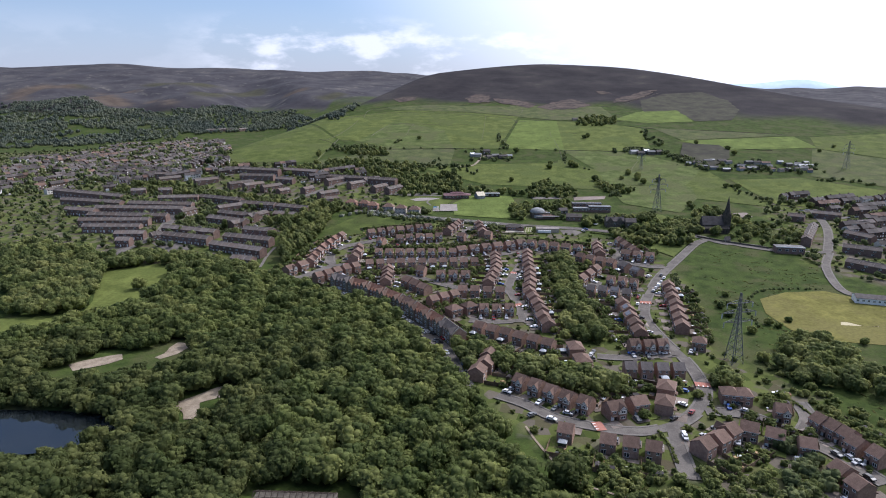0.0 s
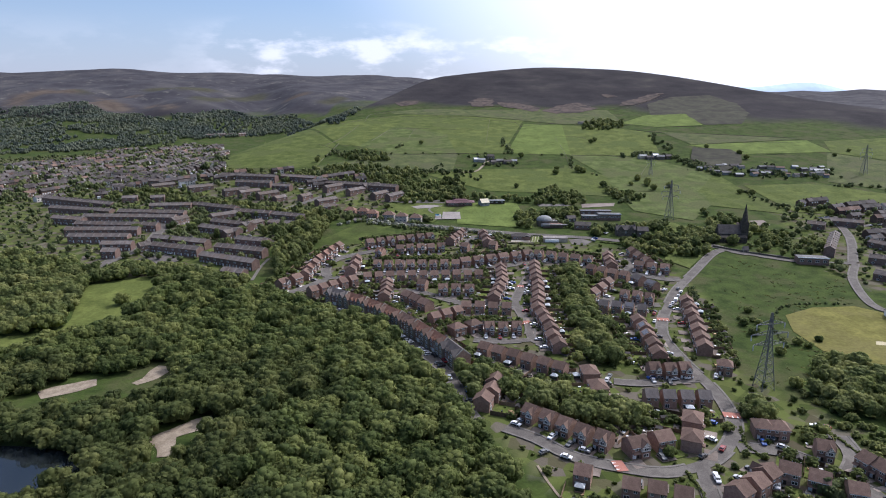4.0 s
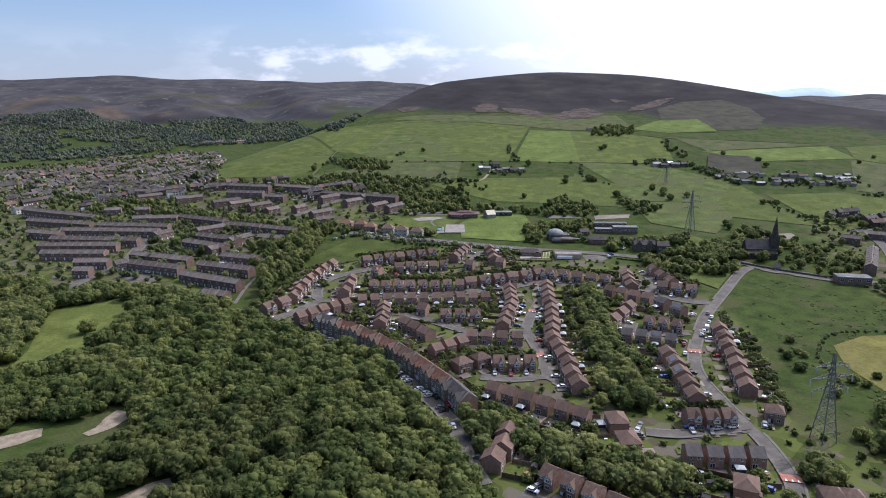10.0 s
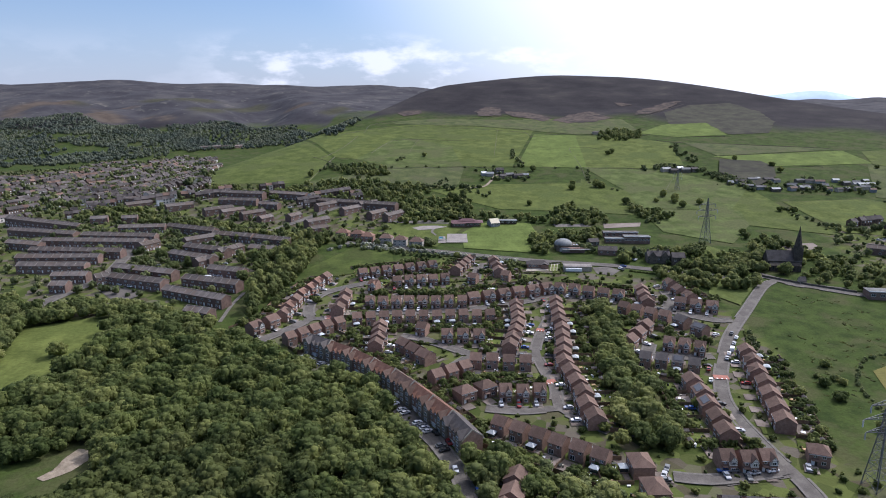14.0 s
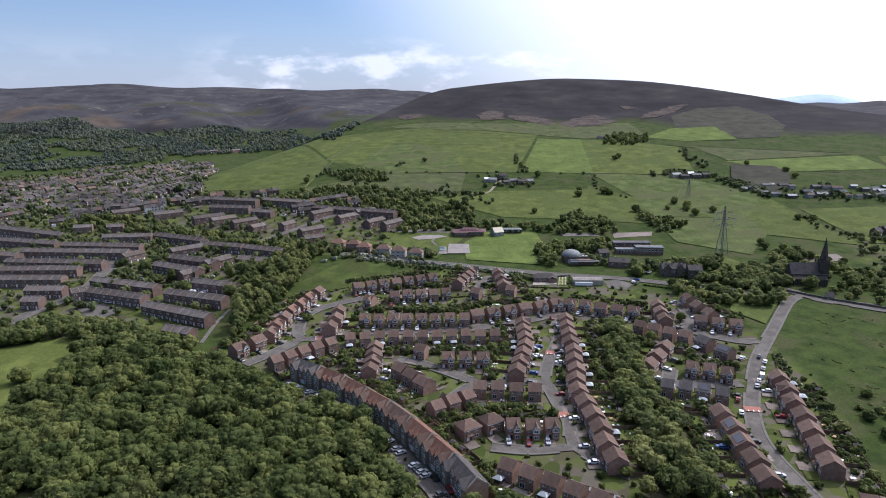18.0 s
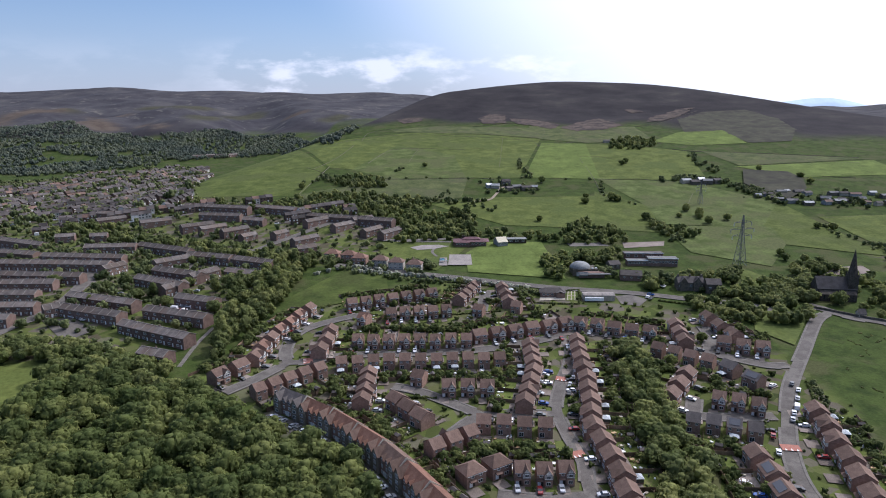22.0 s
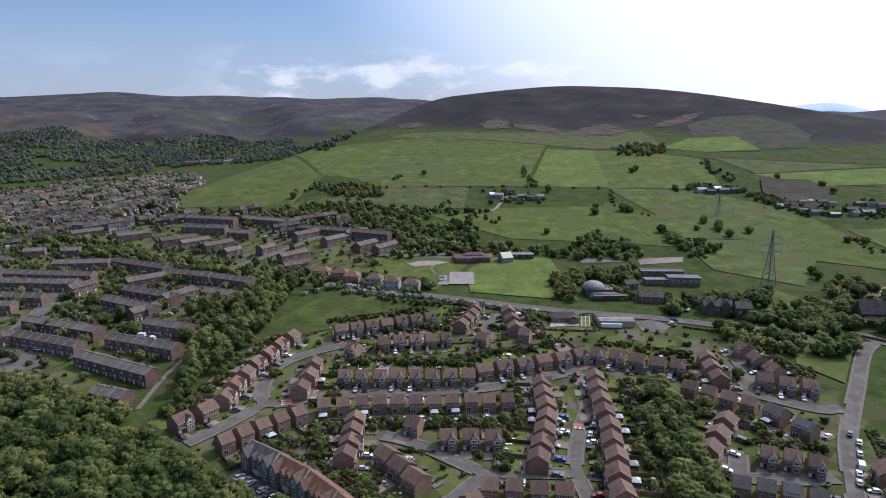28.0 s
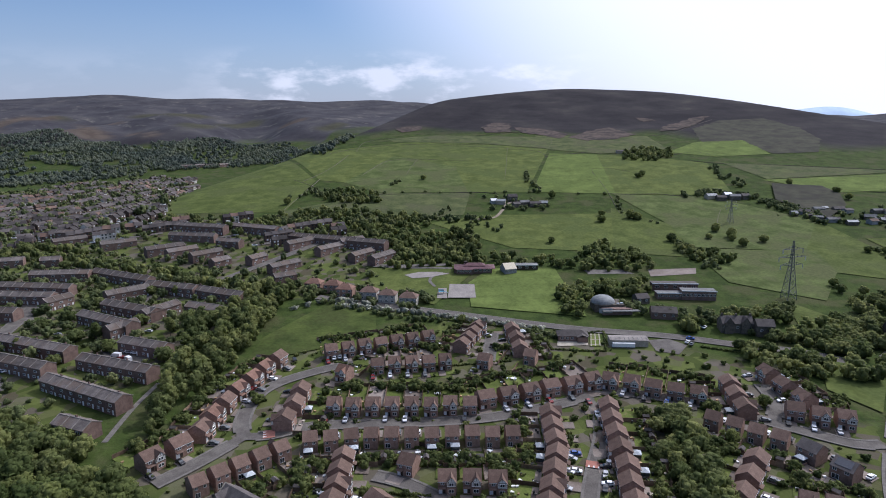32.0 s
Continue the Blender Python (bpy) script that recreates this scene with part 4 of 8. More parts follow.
def crown(seed, wide, tall, base, lobes, sprays, leaf=0.8, rings=2, seg=6):
    """Vertices and triangles of a crown: rounded clumps set over a dome, with dips between them, and leaf sprays standing out all over."""
    r = np.random.RandomState(seed)
    V, F, k = [], [], 0
    mid = np.array((0, 0, base + tall * 0.42))
    half = np.array((wide, wide, tall * 0.5))
    v, f = lobe(2, 6, r)
    V.append(v * half * 0.74 + mid), F.append(f)
    k += len(v)
    clumps = []
    for i in range(lobes):
        u = 1 - 1.45 * (i + 0.5) / lobes
        a = i * 2.4 + r.uniform(-0.35, 0.35)
        n = np.array((math.cos(a) * math.sqrt(max(0, 1 - u * u)), math.sin(a) * math.sqrt(max(0, 1 - u * u)), u))
        size = np.array((wide * 0.47, wide * 0.47, min(wide * 0.4, tall * 0.3))) * r.uniform(0.75, 1.2)
        c = mid + n * half * r.uniform(0.45, 0.68)
        clumps.append((c, size))
        v, f = lobe(rings, seg, r)
        V.append(v * size + c), F.append(f + k)
        k += len(v)
    for i in range(sprays):
        c, size = clumps[r.randint(len(clumps))]
        n = r.normal(size=3) + (c - mid) / half * 1.1
        n[2] = abs(n[2]) * 0.8 + 0.1
        n /= np.linalg.norm(n)
        p = c + n * size * r.uniform(0.92, 1.2)
        w = n + r.normal(size=3) * 0.35
        t = np.cross(w, r.normal(size=3))
        t /= np.linalg.norm(t) + 1e-9
        q = np.cross(w, t)
        q /= np.linalg.norm(q) + 1e-9
        s = leaf * r.uniform(0.6, 1.3)
        V.append(np.array([p - t * s - q * s * 0.5, p + t * s - q * s * 0.5, p + q * s]))
        F.append(np.array([(k, k + 1, k + 2)]))
        k += 3
    return np.concatenate(V), np.concatenate(F)


def fast_mesh(name, V, F, mat, tint=None):
    me = bpy.data.meshes.new(name)
    me.vertices.add(len(V)), me.loops.add(F.size), me.polygons.add(len(F))
    me.vertices.foreach_set("co", V.astype(np.float32).ravel())
    me.loops.foreach_set("vertex_index", F.astype(np.int32).ravel())
    me.polygons.foreach_set("loop_start", np.arange(0, F.size, 3, dtype=np.int32))
    me.polygons.foreach_set("use_smooth", np.ones(len(F), bool))
    me.update(calc_edges=True)
    if tint is not None:
        me.attributes.new("tint", "FLOAT", "POINT").data.foreach_set("value", tint.astype(np.float32))
    me.materials.append(mat)
    return me


KINDS = {   # wide, tall, base, clumps, sprays, leaf
    "broad": (3.9, 7.2, 0.2, 13, 380, 0.45), "tall": (3.0, 11.0, 2.4, 15, 420, 0.45), "shrub": (2.2, 3.2, 0.0, 11, 130, 0.35), "far": (4.8, 7.5, 0.6, 8, 40, 1.0)}
LIGHT = {"broad": (3.9, 7.0, 1.2, 9, 130, 0.55), "tall": (3.2, 11.0, 1.0, 10, 150, 0.55), "shrub": (2.2, 3.2, 0.0, 5, 40, 0.42), "far": (5.2, 7.0, 0.4, 4, 6, 1.2, 2, 5), "dot": (3.5, 6.4, 0.3, 4, 8, 0.8, 2, 5), "bush": (2.2, 3.2, 0.0, 3, 8, 0.5, 2, 5), "tuft": (2.2, 0.75, -0.2, 2, 10, 0.4, 2, 5), "mid": (3.7, 7.0, 0.5, 7, 36, 0.7, 2, 5)}
TREE_MESH = {}


def trunk_mesh(tall, base):
    bm = bmesh.new()
    bmesh.ops.create_cone(bm, cap_ends=False, segments=7, radius1=0.28, radius2=0.12, depth=base + tall * 0.6 + 0.6, matrix=Matrix.Translation((0, 0, (base + tall * 0.6) / 2 - 0.3)))
    for a in range(4):
        m = Matrix.Translation((0, 0, base + a * tall * 0.1)) @ Matrix.Rotation(a * 1.7, 4, "Z") @ Matrix.Rotation(radians(48), 4, "Y")
        bmesh.ops.create_cone(bm, cap_ends=False, segments=5, radius1=0.12, radius2=0.04, depth=tall * 0.4, matrix=m @ Matrix.Translation((0, 0, tall * 0.2)))
    me = bpy.data.meshes.new("trunk")
    bm.to_mesh(me)
    bm.free()
    me.materials.append(M["bark"])
    return me


def tree(kind, x, y, s, key="leaf", words="broad-leaved tree in full leaf"):
    """A tree of its own: trunk and crown."""
    v = rng.randrange(5)
    if (kind, v, key) not in TREE_MESH:
        V, F = crown(100 + v, *KINDS[kind])
        TREE_MESH[kind, v, key] = (fast_mesh("crown", V, F, M[key], np.full(len(V), rng.random())), trunk_mesh(KINDS[kind][1], KINDS[kind][2]))
    cr, tr = TREE_MESH[kind, v, key]
    t = new("shrub" if kind == "shrub" else "tree")
    t.matrix_basis = Matrix.Translation((x, y, ground_z(x, y))) @ Matrix.Rotation(rng.uniform(0, 6.28), 4, "Z") @ Matrix.Diagonal((s, s, s * rng.uniform(0.85, 1.15), 1))
    part("trunk", tr, None, t), part("crown", cr, None, t)
    return tagged(t, words, "shrub" if kind == "shrub" else "tree", "trees")


LIGHT_MESH = {}


def stand(name, spots, key, label, category="trees"):
    """Many trees that nobody could count, joined: spots of kind, x, y, size."""
    Vs, Fs, Ts, k = [], [], [], 0
    r = np.random.RandomState(len(spots))
    zs = height(np.array([s[1] for s in spots]), np.array([s[2] for s in spots]))
    for (kind, x, y, s), z in zip(spots, zs):
        if y > 480:
            kind = {"tuft": "tuft", "broad": "mid" if y < 640 else "dot", "shrub": "bush"}.get(kind, kind)
        v = r.randint(7)
        if (kind, v) not in LIGHT_MESH:
            LIGHT_MESH[kind, v] = crown(200 + v, *LIGHT[kind])
        V, F = LIGHT_MESH[kind, v]
        a = r.uniform(0, 6.28)
        c, n = math.cos(a) * s, math.sin(a) * s
        out = np.empty_like(V)
        out[:, 0], out[:, 1], out[:, 2] = V[:, 0] * c - V[:, 1] * n + x, V[:, 0] * n + V[:, 1] * c + y, V[:, 2] * s * r.uniform(0.85, 1.08) + z - 0.2
        Vs.append(out), Fs.append(F + k), Ts.append(np.full(len(V), r.uniform()))
        k += len(V)
    me = fast_mesh(name, np.concatenate(Vs), np.concatenate(Fs), M[key], np.concatenate(Ts))
    return tagged(new(name, me), label, category, kind="stuff")


def scatter(poly, space, seed=1, jitter=0.42):
    r = np.random.RandomState(seed)
    xs, ys = [p[0] for p in poly], [p[1] for p in poly]
    X, Y = np.meshgrid(np.arange(min(xs), max(xs), space), np.arange(min(ys), max(ys), space * 0.87))
    X = X + (np.arange(X.shape[0])[:, None] % 2) * space / 2
    X, Y = (X + r.uniform(-jitter, jitter, X.shape) * space).ravel(), (Y + r.uniform(-jitter, jitter, Y.shape) * space).ravel()
    ok = inside(poly, X, Y)
    return list(zip(X[ok].tolist(), Y[ok].tolist()))


HOUSE_CELLS = {}


def clear_of(x, y, gap=5.0):
    if HOUSE_CELLS.get("count") != len(BUILT):
        HOUSE_CELLS.clear()
        HOUSE_CELLS["count"] = len(BUILT)
        for hx, hy in BUILT:
            HOUSE_CELLS.setdefault((int(hx // 10), int(hy // 10)), []).append((hx, hy, 0))
        for line, w in ROADS:
            for p in line:
                HOUSE_CELLS.setdefault((int(p.x // 10), int(p.y // 10)), []).append((p.x, p.y, w / 2 + 2.0))
    for dx in (-1, 0, 1):
        for dy in (-1, 0, 1):
            for hx, hy, less in HOUSE_CELLS.get((int(x // 10) + dx, int(y // 10) + dy), ()):
                if math.hypot(hx - x, hy - y) < (less or gap):
                    return False
    return True


GROVES = []


def grove(poly, space, kind):
    GROVES.append((poly, space, kind))


# ---------------------------------------------------------------- fields, roads and paths
grove([(-334.8, 465), (-326.4, 492.9), (-241.9, 450.1), (-188.5, 421.1), (-186.4, 411.4), (-208.1, 408.9), (-218.2, 388.2), (-206.9, 356.8), (-202.2, 324.9), (-233.3, 314.1)], 6, "broad")
grove([(77.9, 449), (90.6, 458.4), (88, 403), (85.8, 361.6), (88.5, 336.9), (85.9, 307.3), (62.9, 305.8), (68.7, 340.7), (74, 403.1)], 5.5, "broad")
grove([(4.9, 300.4), (13.8, 302.4), (36.9, 283.9), (49.8, 272.6), (65.6, 269.4), (78.7, 260), (79.3, 248.1), (61.6, 248.1), (41, 258.3), (28.6, 269.4), (19.6, 286.2), (10, 265.6), (5.2, 279.7)], 5.5, "broad")
grove([(-127.5, 474.7), (-140.2, 544.8), (-118.4, 615.8), (-99.7, 600.1), (-99.8, 520.1), (-105.6, 488.6), (-110.9, 453.1), (-115, 430.3)], 7, "tall")
grove([(155.5, 275.9), (177.9, 292.4), (182.9, 272.8), (206, 272.8), (187.1, 244.9), (172.4, 255.4), (155.6, 261)], 6, "broad")
grove([(117.4, 266.8), (126.4, 269.7), (129.1, 252.7), (120.7, 244.9), (113.3, 250)], 5, "broad")
grove([(131.3, 246.8), (155.8, 252), (167.1, 215.1), (159.3, 203.6), (149.6, 232.3), (140.8, 241.8)], 4.6, "shrub")
grove([(150, 280), (158, 262), (161, 240), (170, 222), (176, 224), (167, 244), (163, 264), (156, 284)], 4.6, "shrub")
grove([(166, 366), (178, 366), (178, 356), (168, 354)], 4.5, "shrub")
grove([(180, 312), (200, 300), (194, 254), (182, 270), (164, 282), (170, 300)], 6, "broad")
grove([(39.8, 176), (47, 207), (57.1, 205), (64, 199), (78, 189.8), (100, 199), (118.4, 188), (122, 174)], 4.6, "shrub")
grove([(65.9, 607.8), (95.7, 621.9), (126.8, 621.7), (123.5, 604.2), (104.2, 582), (101.6, 594), (85.3, 598.3), (71.9, 552.9), (65.1, 552.9), (62.8, 577.5)], 7, "broad")
grove([(122.5, 554.3), (134.9, 558.6), (134.7, 545.8), (123.1, 530.2), (118.5, 537.9)], 6, "broad")
grove([(152.5, 567.4), (196.9, 576.6), (191.5, 553.9), (168.1, 549.8), (151, 552.4)], 8, "broad")
grove([(140.1, 519), (196.8, 546.7), (215.8, 518.8), (195.4, 477.6), (171.7, 485.4), (140.6, 485.5)], 7, "broad")
grove([(242.5, 616.3), (277.8, 560.6), (300.9, 518.7), (274.5, 470.1), (239.2, 477.6), (230.6, 498.2), (213.4, 518.8)], 10, "broad")
grove([(-51.5, 683.8), (-9.4, 703.9), (24.8, 683), (81.6, 669.6), (75.1, 654.5), (31.8, 659.9), (-0.4, 657.7), (-43.7, 648.3)], 8, "broad")
grove([(76, 647.8), (81, 666.3), (130.5, 685), (149.7, 653.1), (123.9, 645)], 8, "broad")
grove([(-243.3, 453.9), (-211, 461.8), (-155.9, 437.9), (-132.4, 430.5), (-121.8, 404.5), (-162.7, 417.3), (-192.8, 431), (-218, 417.6)], 6.5, "broad")
grove([(-390.9, 741), (-225.8, 660.8), (-121.8, 610.7), (-64, 573.4), (-113.9, 595.7), (-215.8, 636), (-349.7, 675.6)], 8, "broad")
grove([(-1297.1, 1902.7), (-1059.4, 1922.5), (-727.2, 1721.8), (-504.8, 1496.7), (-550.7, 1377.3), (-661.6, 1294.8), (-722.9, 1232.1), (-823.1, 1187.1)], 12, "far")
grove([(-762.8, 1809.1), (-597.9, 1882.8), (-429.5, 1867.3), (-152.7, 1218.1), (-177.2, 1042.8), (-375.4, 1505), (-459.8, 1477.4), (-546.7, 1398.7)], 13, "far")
grove([(-138.4, 849.5), (-112.2, 881.7), (-76.3, 871.8), (-72.9, 831), (-105.3, 824.9)], 8, "broad")
grove([(240.4, 1073.8), (291.2, 1089.1), (276.3, 1030.4), (231.1, 1030.4)], 9, "broad")
grove([(-269.3, 788.3), (-153, 766.6), (-55, 733), (-53.8, 715.7), (-255.8, 746.3)], 11, "broad")
grove([(-168.8, 751.5), (-172, 781.8), (-134.4, 806.5), (-90.5, 809.6), (-60.3, 785.5), (-30.9, 784.8), (-19.2, 752.2), (-29.9, 717.4), (-51.1, 690.5), (-72.9, 737), (-101.7, 745.9), (-134.5, 757.8)], 8, "broad")
grove([(168.7, 505), (183.9, 533.1), (209.9, 557.6), (235.3, 548), (226, 521), (210, 508), (192, 508)], 6.5, "broad")
grove([(250, 512), (256, 538), (280, 538), (268, 508)], 7, "broad")
patch("hard_standing", [(248.8, 584.1), (287.5, 590.2), (286.2, 573.9), (246.9, 568.6)], "drive", "bare earth yard behind the church")
grove([(-51.2, 714.6), (-16.7, 739.7), (21.6, 713.6), (22.2, 672), (-5.3, 668), (-41.8, 668)], 8, "broad")
grove([(-5, 729), (-3, 715), (12, 716), (18, 729)], 5, "tall")
grove([(166.1, 725), (177.7, 716.8), (179.5, 694.2), (193.8, 684.2), (204.7, 672.9), (192.7, 653.2), (176.4, 659.8), (170.6, 687.4)], 6.5, "broad")
grove([(88.4, 674.9), (107.8, 695.5), (121.7, 717.9), (117.4, 687.9), (136.7, 685), (136.5, 667.7), (109.3, 660.9)], 7, "broad")
grove([(208.3, 1024.9), (225.4, 1073.6), (252.1, 1101.9), (278.7, 1071.9), (270.9, 1034.2), (250.9, 1016.2), (222.6, 1018)], 9, "broad")
patch("field", [(-274.8, 804.2), (-388.6, 1403.7), (-158.4, 925.4), (-160.5, 805.6)], "field_a")
patch("field", [(-378, 1410.6), (-166.8, 1095.4), (-77.8, 1057.1), (-108.2, 914.7), (-150.8, 928.9)], "field_b")
patch("field", [(-165.6, 1100.5), (-44.6, 1160.5), (35.6, 1132.9), (5.2, 982.4), (-73.5, 1061.8)], "field_a")
patch("field", [(-116.3, 914.7), (-77.5, 1052.3), (5.2, 978.3), (12.4, 874.6), (-72.8, 874.6)], "field_c")
patch("field", [(6.9, 982.4), (40.6, 1132.9), (125.1, 1091.2), (74.3, 874.6), (16.3, 874.6)], "field_b")
patch("field", [(-156.9, 805.6), (-72, 865), (12.3, 865), (4.2, 791.6), (-124.8, 759.7)], "field_d")
patch("field", [(83.6, 874.6), (126.5, 1061.8), (185.4, 1052.3), (165.5, 865)], "field_e")
patch("field", [(188.2, 1052.3), (250.3, 1033.9), (303.7, 998.9), (277.6, 855.7), (167, 865)], "field_b")
patch("field", [(-16.4, 764.9), (35.7, 786.2), (95.3, 786.2), (141.7, 791.6), (118.7, 692), (48, 703.4)], "field_b")
patch("field", [(147.6, 805.6), (185.4, 752), (172, 680.7), (124.9, 692)], "field_a")
patch("field", [(163.8, 855.7), (251.4, 843.5), (311.3, 764.9), (271, 692), (183.7, 703.4), (190, 757.1)], "field_c")
patch("field", [(287.1, 1071.5), (342.4, 1132.9), (422.1, 1177.6), (405.7, 1057.1), (334.8, 1043)], "field_e")
patch("field", [(340, 914.7), (510.4, 939.8), (507.8, 874.6), (387.7, 865)], "field_e")
patch("field", [(330.1, 998.9), (516.1, 951), (346.5, 921.7)], "field_d")
patch("field", [(539.5, 932.5), (661.9, 958.6), (571.1, 819.8), (513.8, 871.4)], "field_a")
patch("field", [(314.7, 764.9), (314.5, 692), (320.6, 615), (260.6, 647.6), (272.2, 692)], "field_a")
patch("field", [(330.8, 715.2), (410.2, 719.9), (472.6, 669.7), (422.4, 594), (335.1, 621.5)], "field_b")
patch("field", [(184, 692), (268.5, 685.2), (256.1, 643.3), (224.2, 594), (184.5, 625.8)], "field_c")
patch("field", [(502.6, 865), (563.7, 808.4), (487.3, 692), (431.1, 734.5)], "field_d")
patch("field", [(-97, 1183.7), (-25.2, 1207.1), (120.3, 1189.2), (126.2, 1101.4), (36, 1143.8), (-85.1, 1160.5)], "field_d")
patch("field", [(126.6, 1201.1), (286.1, 1189.2), (284.9, 1081.3), (192.5, 1066.6), (130.4, 1096.3)], "field_d")
patch("field", [(14.6, 621.8), (26.9, 647.8), (67.8, 647.7), (72.8, 567.9), (13.8, 584.1)], "field_e")
patch("field", [(-57.9, 647.8), (-14.2, 658.7), (9.3, 643.5), (-12.8, 588.3), (-46.8, 615.4)], "field_b")
patch("field", [(-95, 536.2), (-75.9, 580.3), (-49.1, 574.3), (-46.7, 545.2), (-69, 523.8), (-97.1, 507.1)], "meadow")
patch("field", [(199.3, 583.7), (209.9, 553.9), (190.7, 512.8), (189.2, 544.5)], "field_a")
patch("field", [(175.2, 501.4), (195.3, 493.5), (172.8, 461.3), (165.5, 478.4)], "field_b")
for poly in ([(170.3, 1182.9), (205.8, 1233.5), (251.8, 1277), (263.4, 1247.4), (274.9, 1204), (235.2, 1165.5), (191.6, 1158.6)], [(343.2, 1284.2), (377.2, 1316.3), (417.3, 1362.8), (452.9, 1377.4), (400.1, 1298.8), (355.2, 1248.7), (323.3, 1233.7)],
             [(44.5, 1287.7), (66, 1330.7), (95.2, 1323.7), (88.4, 1239.8), (51.3, 1230.2)], [(96.8, 1285.4), (137.9, 1270.9), (175.4, 1213.6), (156, 1174.1), (138.6, 1205.1), (105.5, 1228.2)], [(-99.2, 1284.9), (-80.7, 1294.5), (-52.1, 1303.2), (-55, 1264), (-81.2, 1237.2)], [(317.7, 1367.7), (339.9, 1356.3), (350.1, 1339.7), (322.7, 1330)]):
    patch("heather_burn", poly, "bleached", "bleached patch of burnt heather on the moor", 0.8, 9, 1.6)
for poly in ([(381.5, 1258.7), (452, 1334.8), (538.7, 1353.1), (552.7, 1261.6), (529.9, 1157.9), (476.7, 1064.4), (412, 1054.7), (415.8, 1153.5), (353.4, 1141.9)],):
    patch("thin_moor", poly, "moor_pale", "thin moor grass on the shoulder of the hill", 0.5, 12, 1.0)
patch("cricket_ground", [(195.6, 371.4), (217.6, 383.4), (243.9, 385.4), (266.9, 361.7), (227, 302.5), (204.5, 307.6), (189.1, 322.9), (187.7, 348)], "cricket")
patch("cricket_strip", [(223.6, 335.1), (242.9, 331.8), (239.7, 326.9), (220.5, 330.1)], "strip")
FAIRWAY = [(-236.2, 424.5), (-223.7, 431.4), (-209, 440), (-193, 438), (-184, 412.3), (-181, 390.3), (-183, 374.2), (-180, 354.8), (-188, 344), (-199.6, 333), (-211.5, 320), (-217.9, 311), (-232, 300), (-258, 338.6), (-226, 344), (-211, 352), (-214, 366.9), (-226, 394.5)]
patch("fairway", FAIRWAY, "fairway")
patch("sand_clearing", [(-113.2, 244.8), (-107.1, 249.8), (-94.2, 258.9), (-91.1, 255.7), (-94.5, 248.5), (-102.5, 242.1), (-99.7, 230.1), (-103.6, 229.2)], "sand")
patch("sand_track", [(-178.6, 279.2), (-173.4, 285), (-166, 289.5), (-159.4, 291.4), (-155.1, 285.8), (-161, 280.5), (-172, 272.9)], "sand")
patch("sand_track", [(-141.2, 288.1), (-139.3, 294.3), (-137.6, 306.3), (-133.1, 305.3), (-128.3, 299.2), (-132.4, 292.3), (-137.7, 286.7)], "sand")
patch("car_park", [(-33.7, 638.5), (-23.8, 644.4), (-11.4, 644.9), (-3.1, 640.9), (-15.2, 634.3), (-27.2, 631.6)], "court", "pale school car park", 0.75)
patch("sports_court", [(-2.5, 619.9), (13.7, 619.8), (14, 594.8), (-3.4, 594.9)], "court", "pinkish grey school games court", 0.75)
patch("play_area", [(-9.7, 612.4), (-4.3, 612.4), (-3.7, 593.9), (-10, 593.9)], "court", "grey school play area", 0.75)
patch("car_park", [(100.3, 530.4), (111.1, 532.6), (118.2, 523.9), (110.3, 513), (100.6, 517)], "asphalt")
patch("car_park", [(93.8, 300.4), (113.9, 300.4), (116.9, 288.8), (91.8, 283.6)], "asphalt")
patch("car_park", [(-234.1, 493.5), (-219.5, 498.1), (-195.9, 479.5), (-203, 462.8)], "asphalt")
patch("car_park", [(-178.6, 519.1), (-149.6, 515.6), (-146.1, 499.5), (-167.1, 505.8)], "asphalt")
patch("hard_standing", [(90.2, 649.9), (117.6, 649.7), (123.2, 641.5), (92.2, 640.6)], "paving")
patch("cutting", [(135.2, 649.6), (169.5, 652.8), (165.3, 641.1), (133, 635.6)], "drive")
patch("car_park", [(-207.5, 613.7), (-191.6, 618), (-178.7, 594.9), (-193.3, 587.1)], "asphalt")
patch("car_park", [(-271, 580.8), (-258.6, 585.5), (-236, 556.2), (-248.2, 549.5)], "asphalt")
patch("car_park", [(-140.4, 580.1), (-133.5, 584.8), (-125.1, 569.8), (-132.4, 564.5)], "asphalt")
road([(23.4, 249.4), (34.6, 241.5), (45.6, 230), (61, 223.2), (75.5, 219.9), (90, 224), (102.7, 234.1), (112.8, 249.4), (116.3, 262.7), (117.7, 283.6), (115.3, 311.3), (115.3, 339.3), (121.6, 361.8), (133.1, 386.5), (147.9, 413.9), (173.3, 450.6), (200.3, 488.8), (214.3, 501.3)], 4.8)
road([(90, 224), (87.2, 210.1), (84, 189.4)], 5)
road([(107.6, 235.9), (122.8, 232.7), (131.7, 223.2), (134.2, 215.5), (146.3, 228.3), (149.8, 243.5)], 5.5)
road([(134.2, 215.5), (141.6, 206.4), (148.7, 186.9)], 5.5)
road([(53.9, 476.7), (58.6, 460.2), (56.6, 440.8), (49.1, 418.4), (43, 395.2), (44, 374.9), (46.7, 354.9), (45, 339.4), (51.2, 328.9), (61.7, 318.3)], 4.1)
road([(42.7, 389.9), (25.5, 390), (11.8, 389), (-0.5, 374.1), (-6.2, 368.1)], 4.6)
road([(11.8, 389), (-1.9, 399.9), (-15.2, 409.7), (-26.2, 414)], 4.6)
road([(44.2, 336.8), (28.6, 334.7), (14.8, 336.9)], 4.6)
road([(-78.9, 438), (-68.6, 439.6), (-52.7, 446.2), (-21.9, 448), (11.5, 451.9), (34.8, 459.6), (58.9, 470.1)], 5)
road([(62.2, 477.4), (100.4, 464.7), (127.7, 446.9), (146.6, 434.5), (157.4, 433.5)], 5)
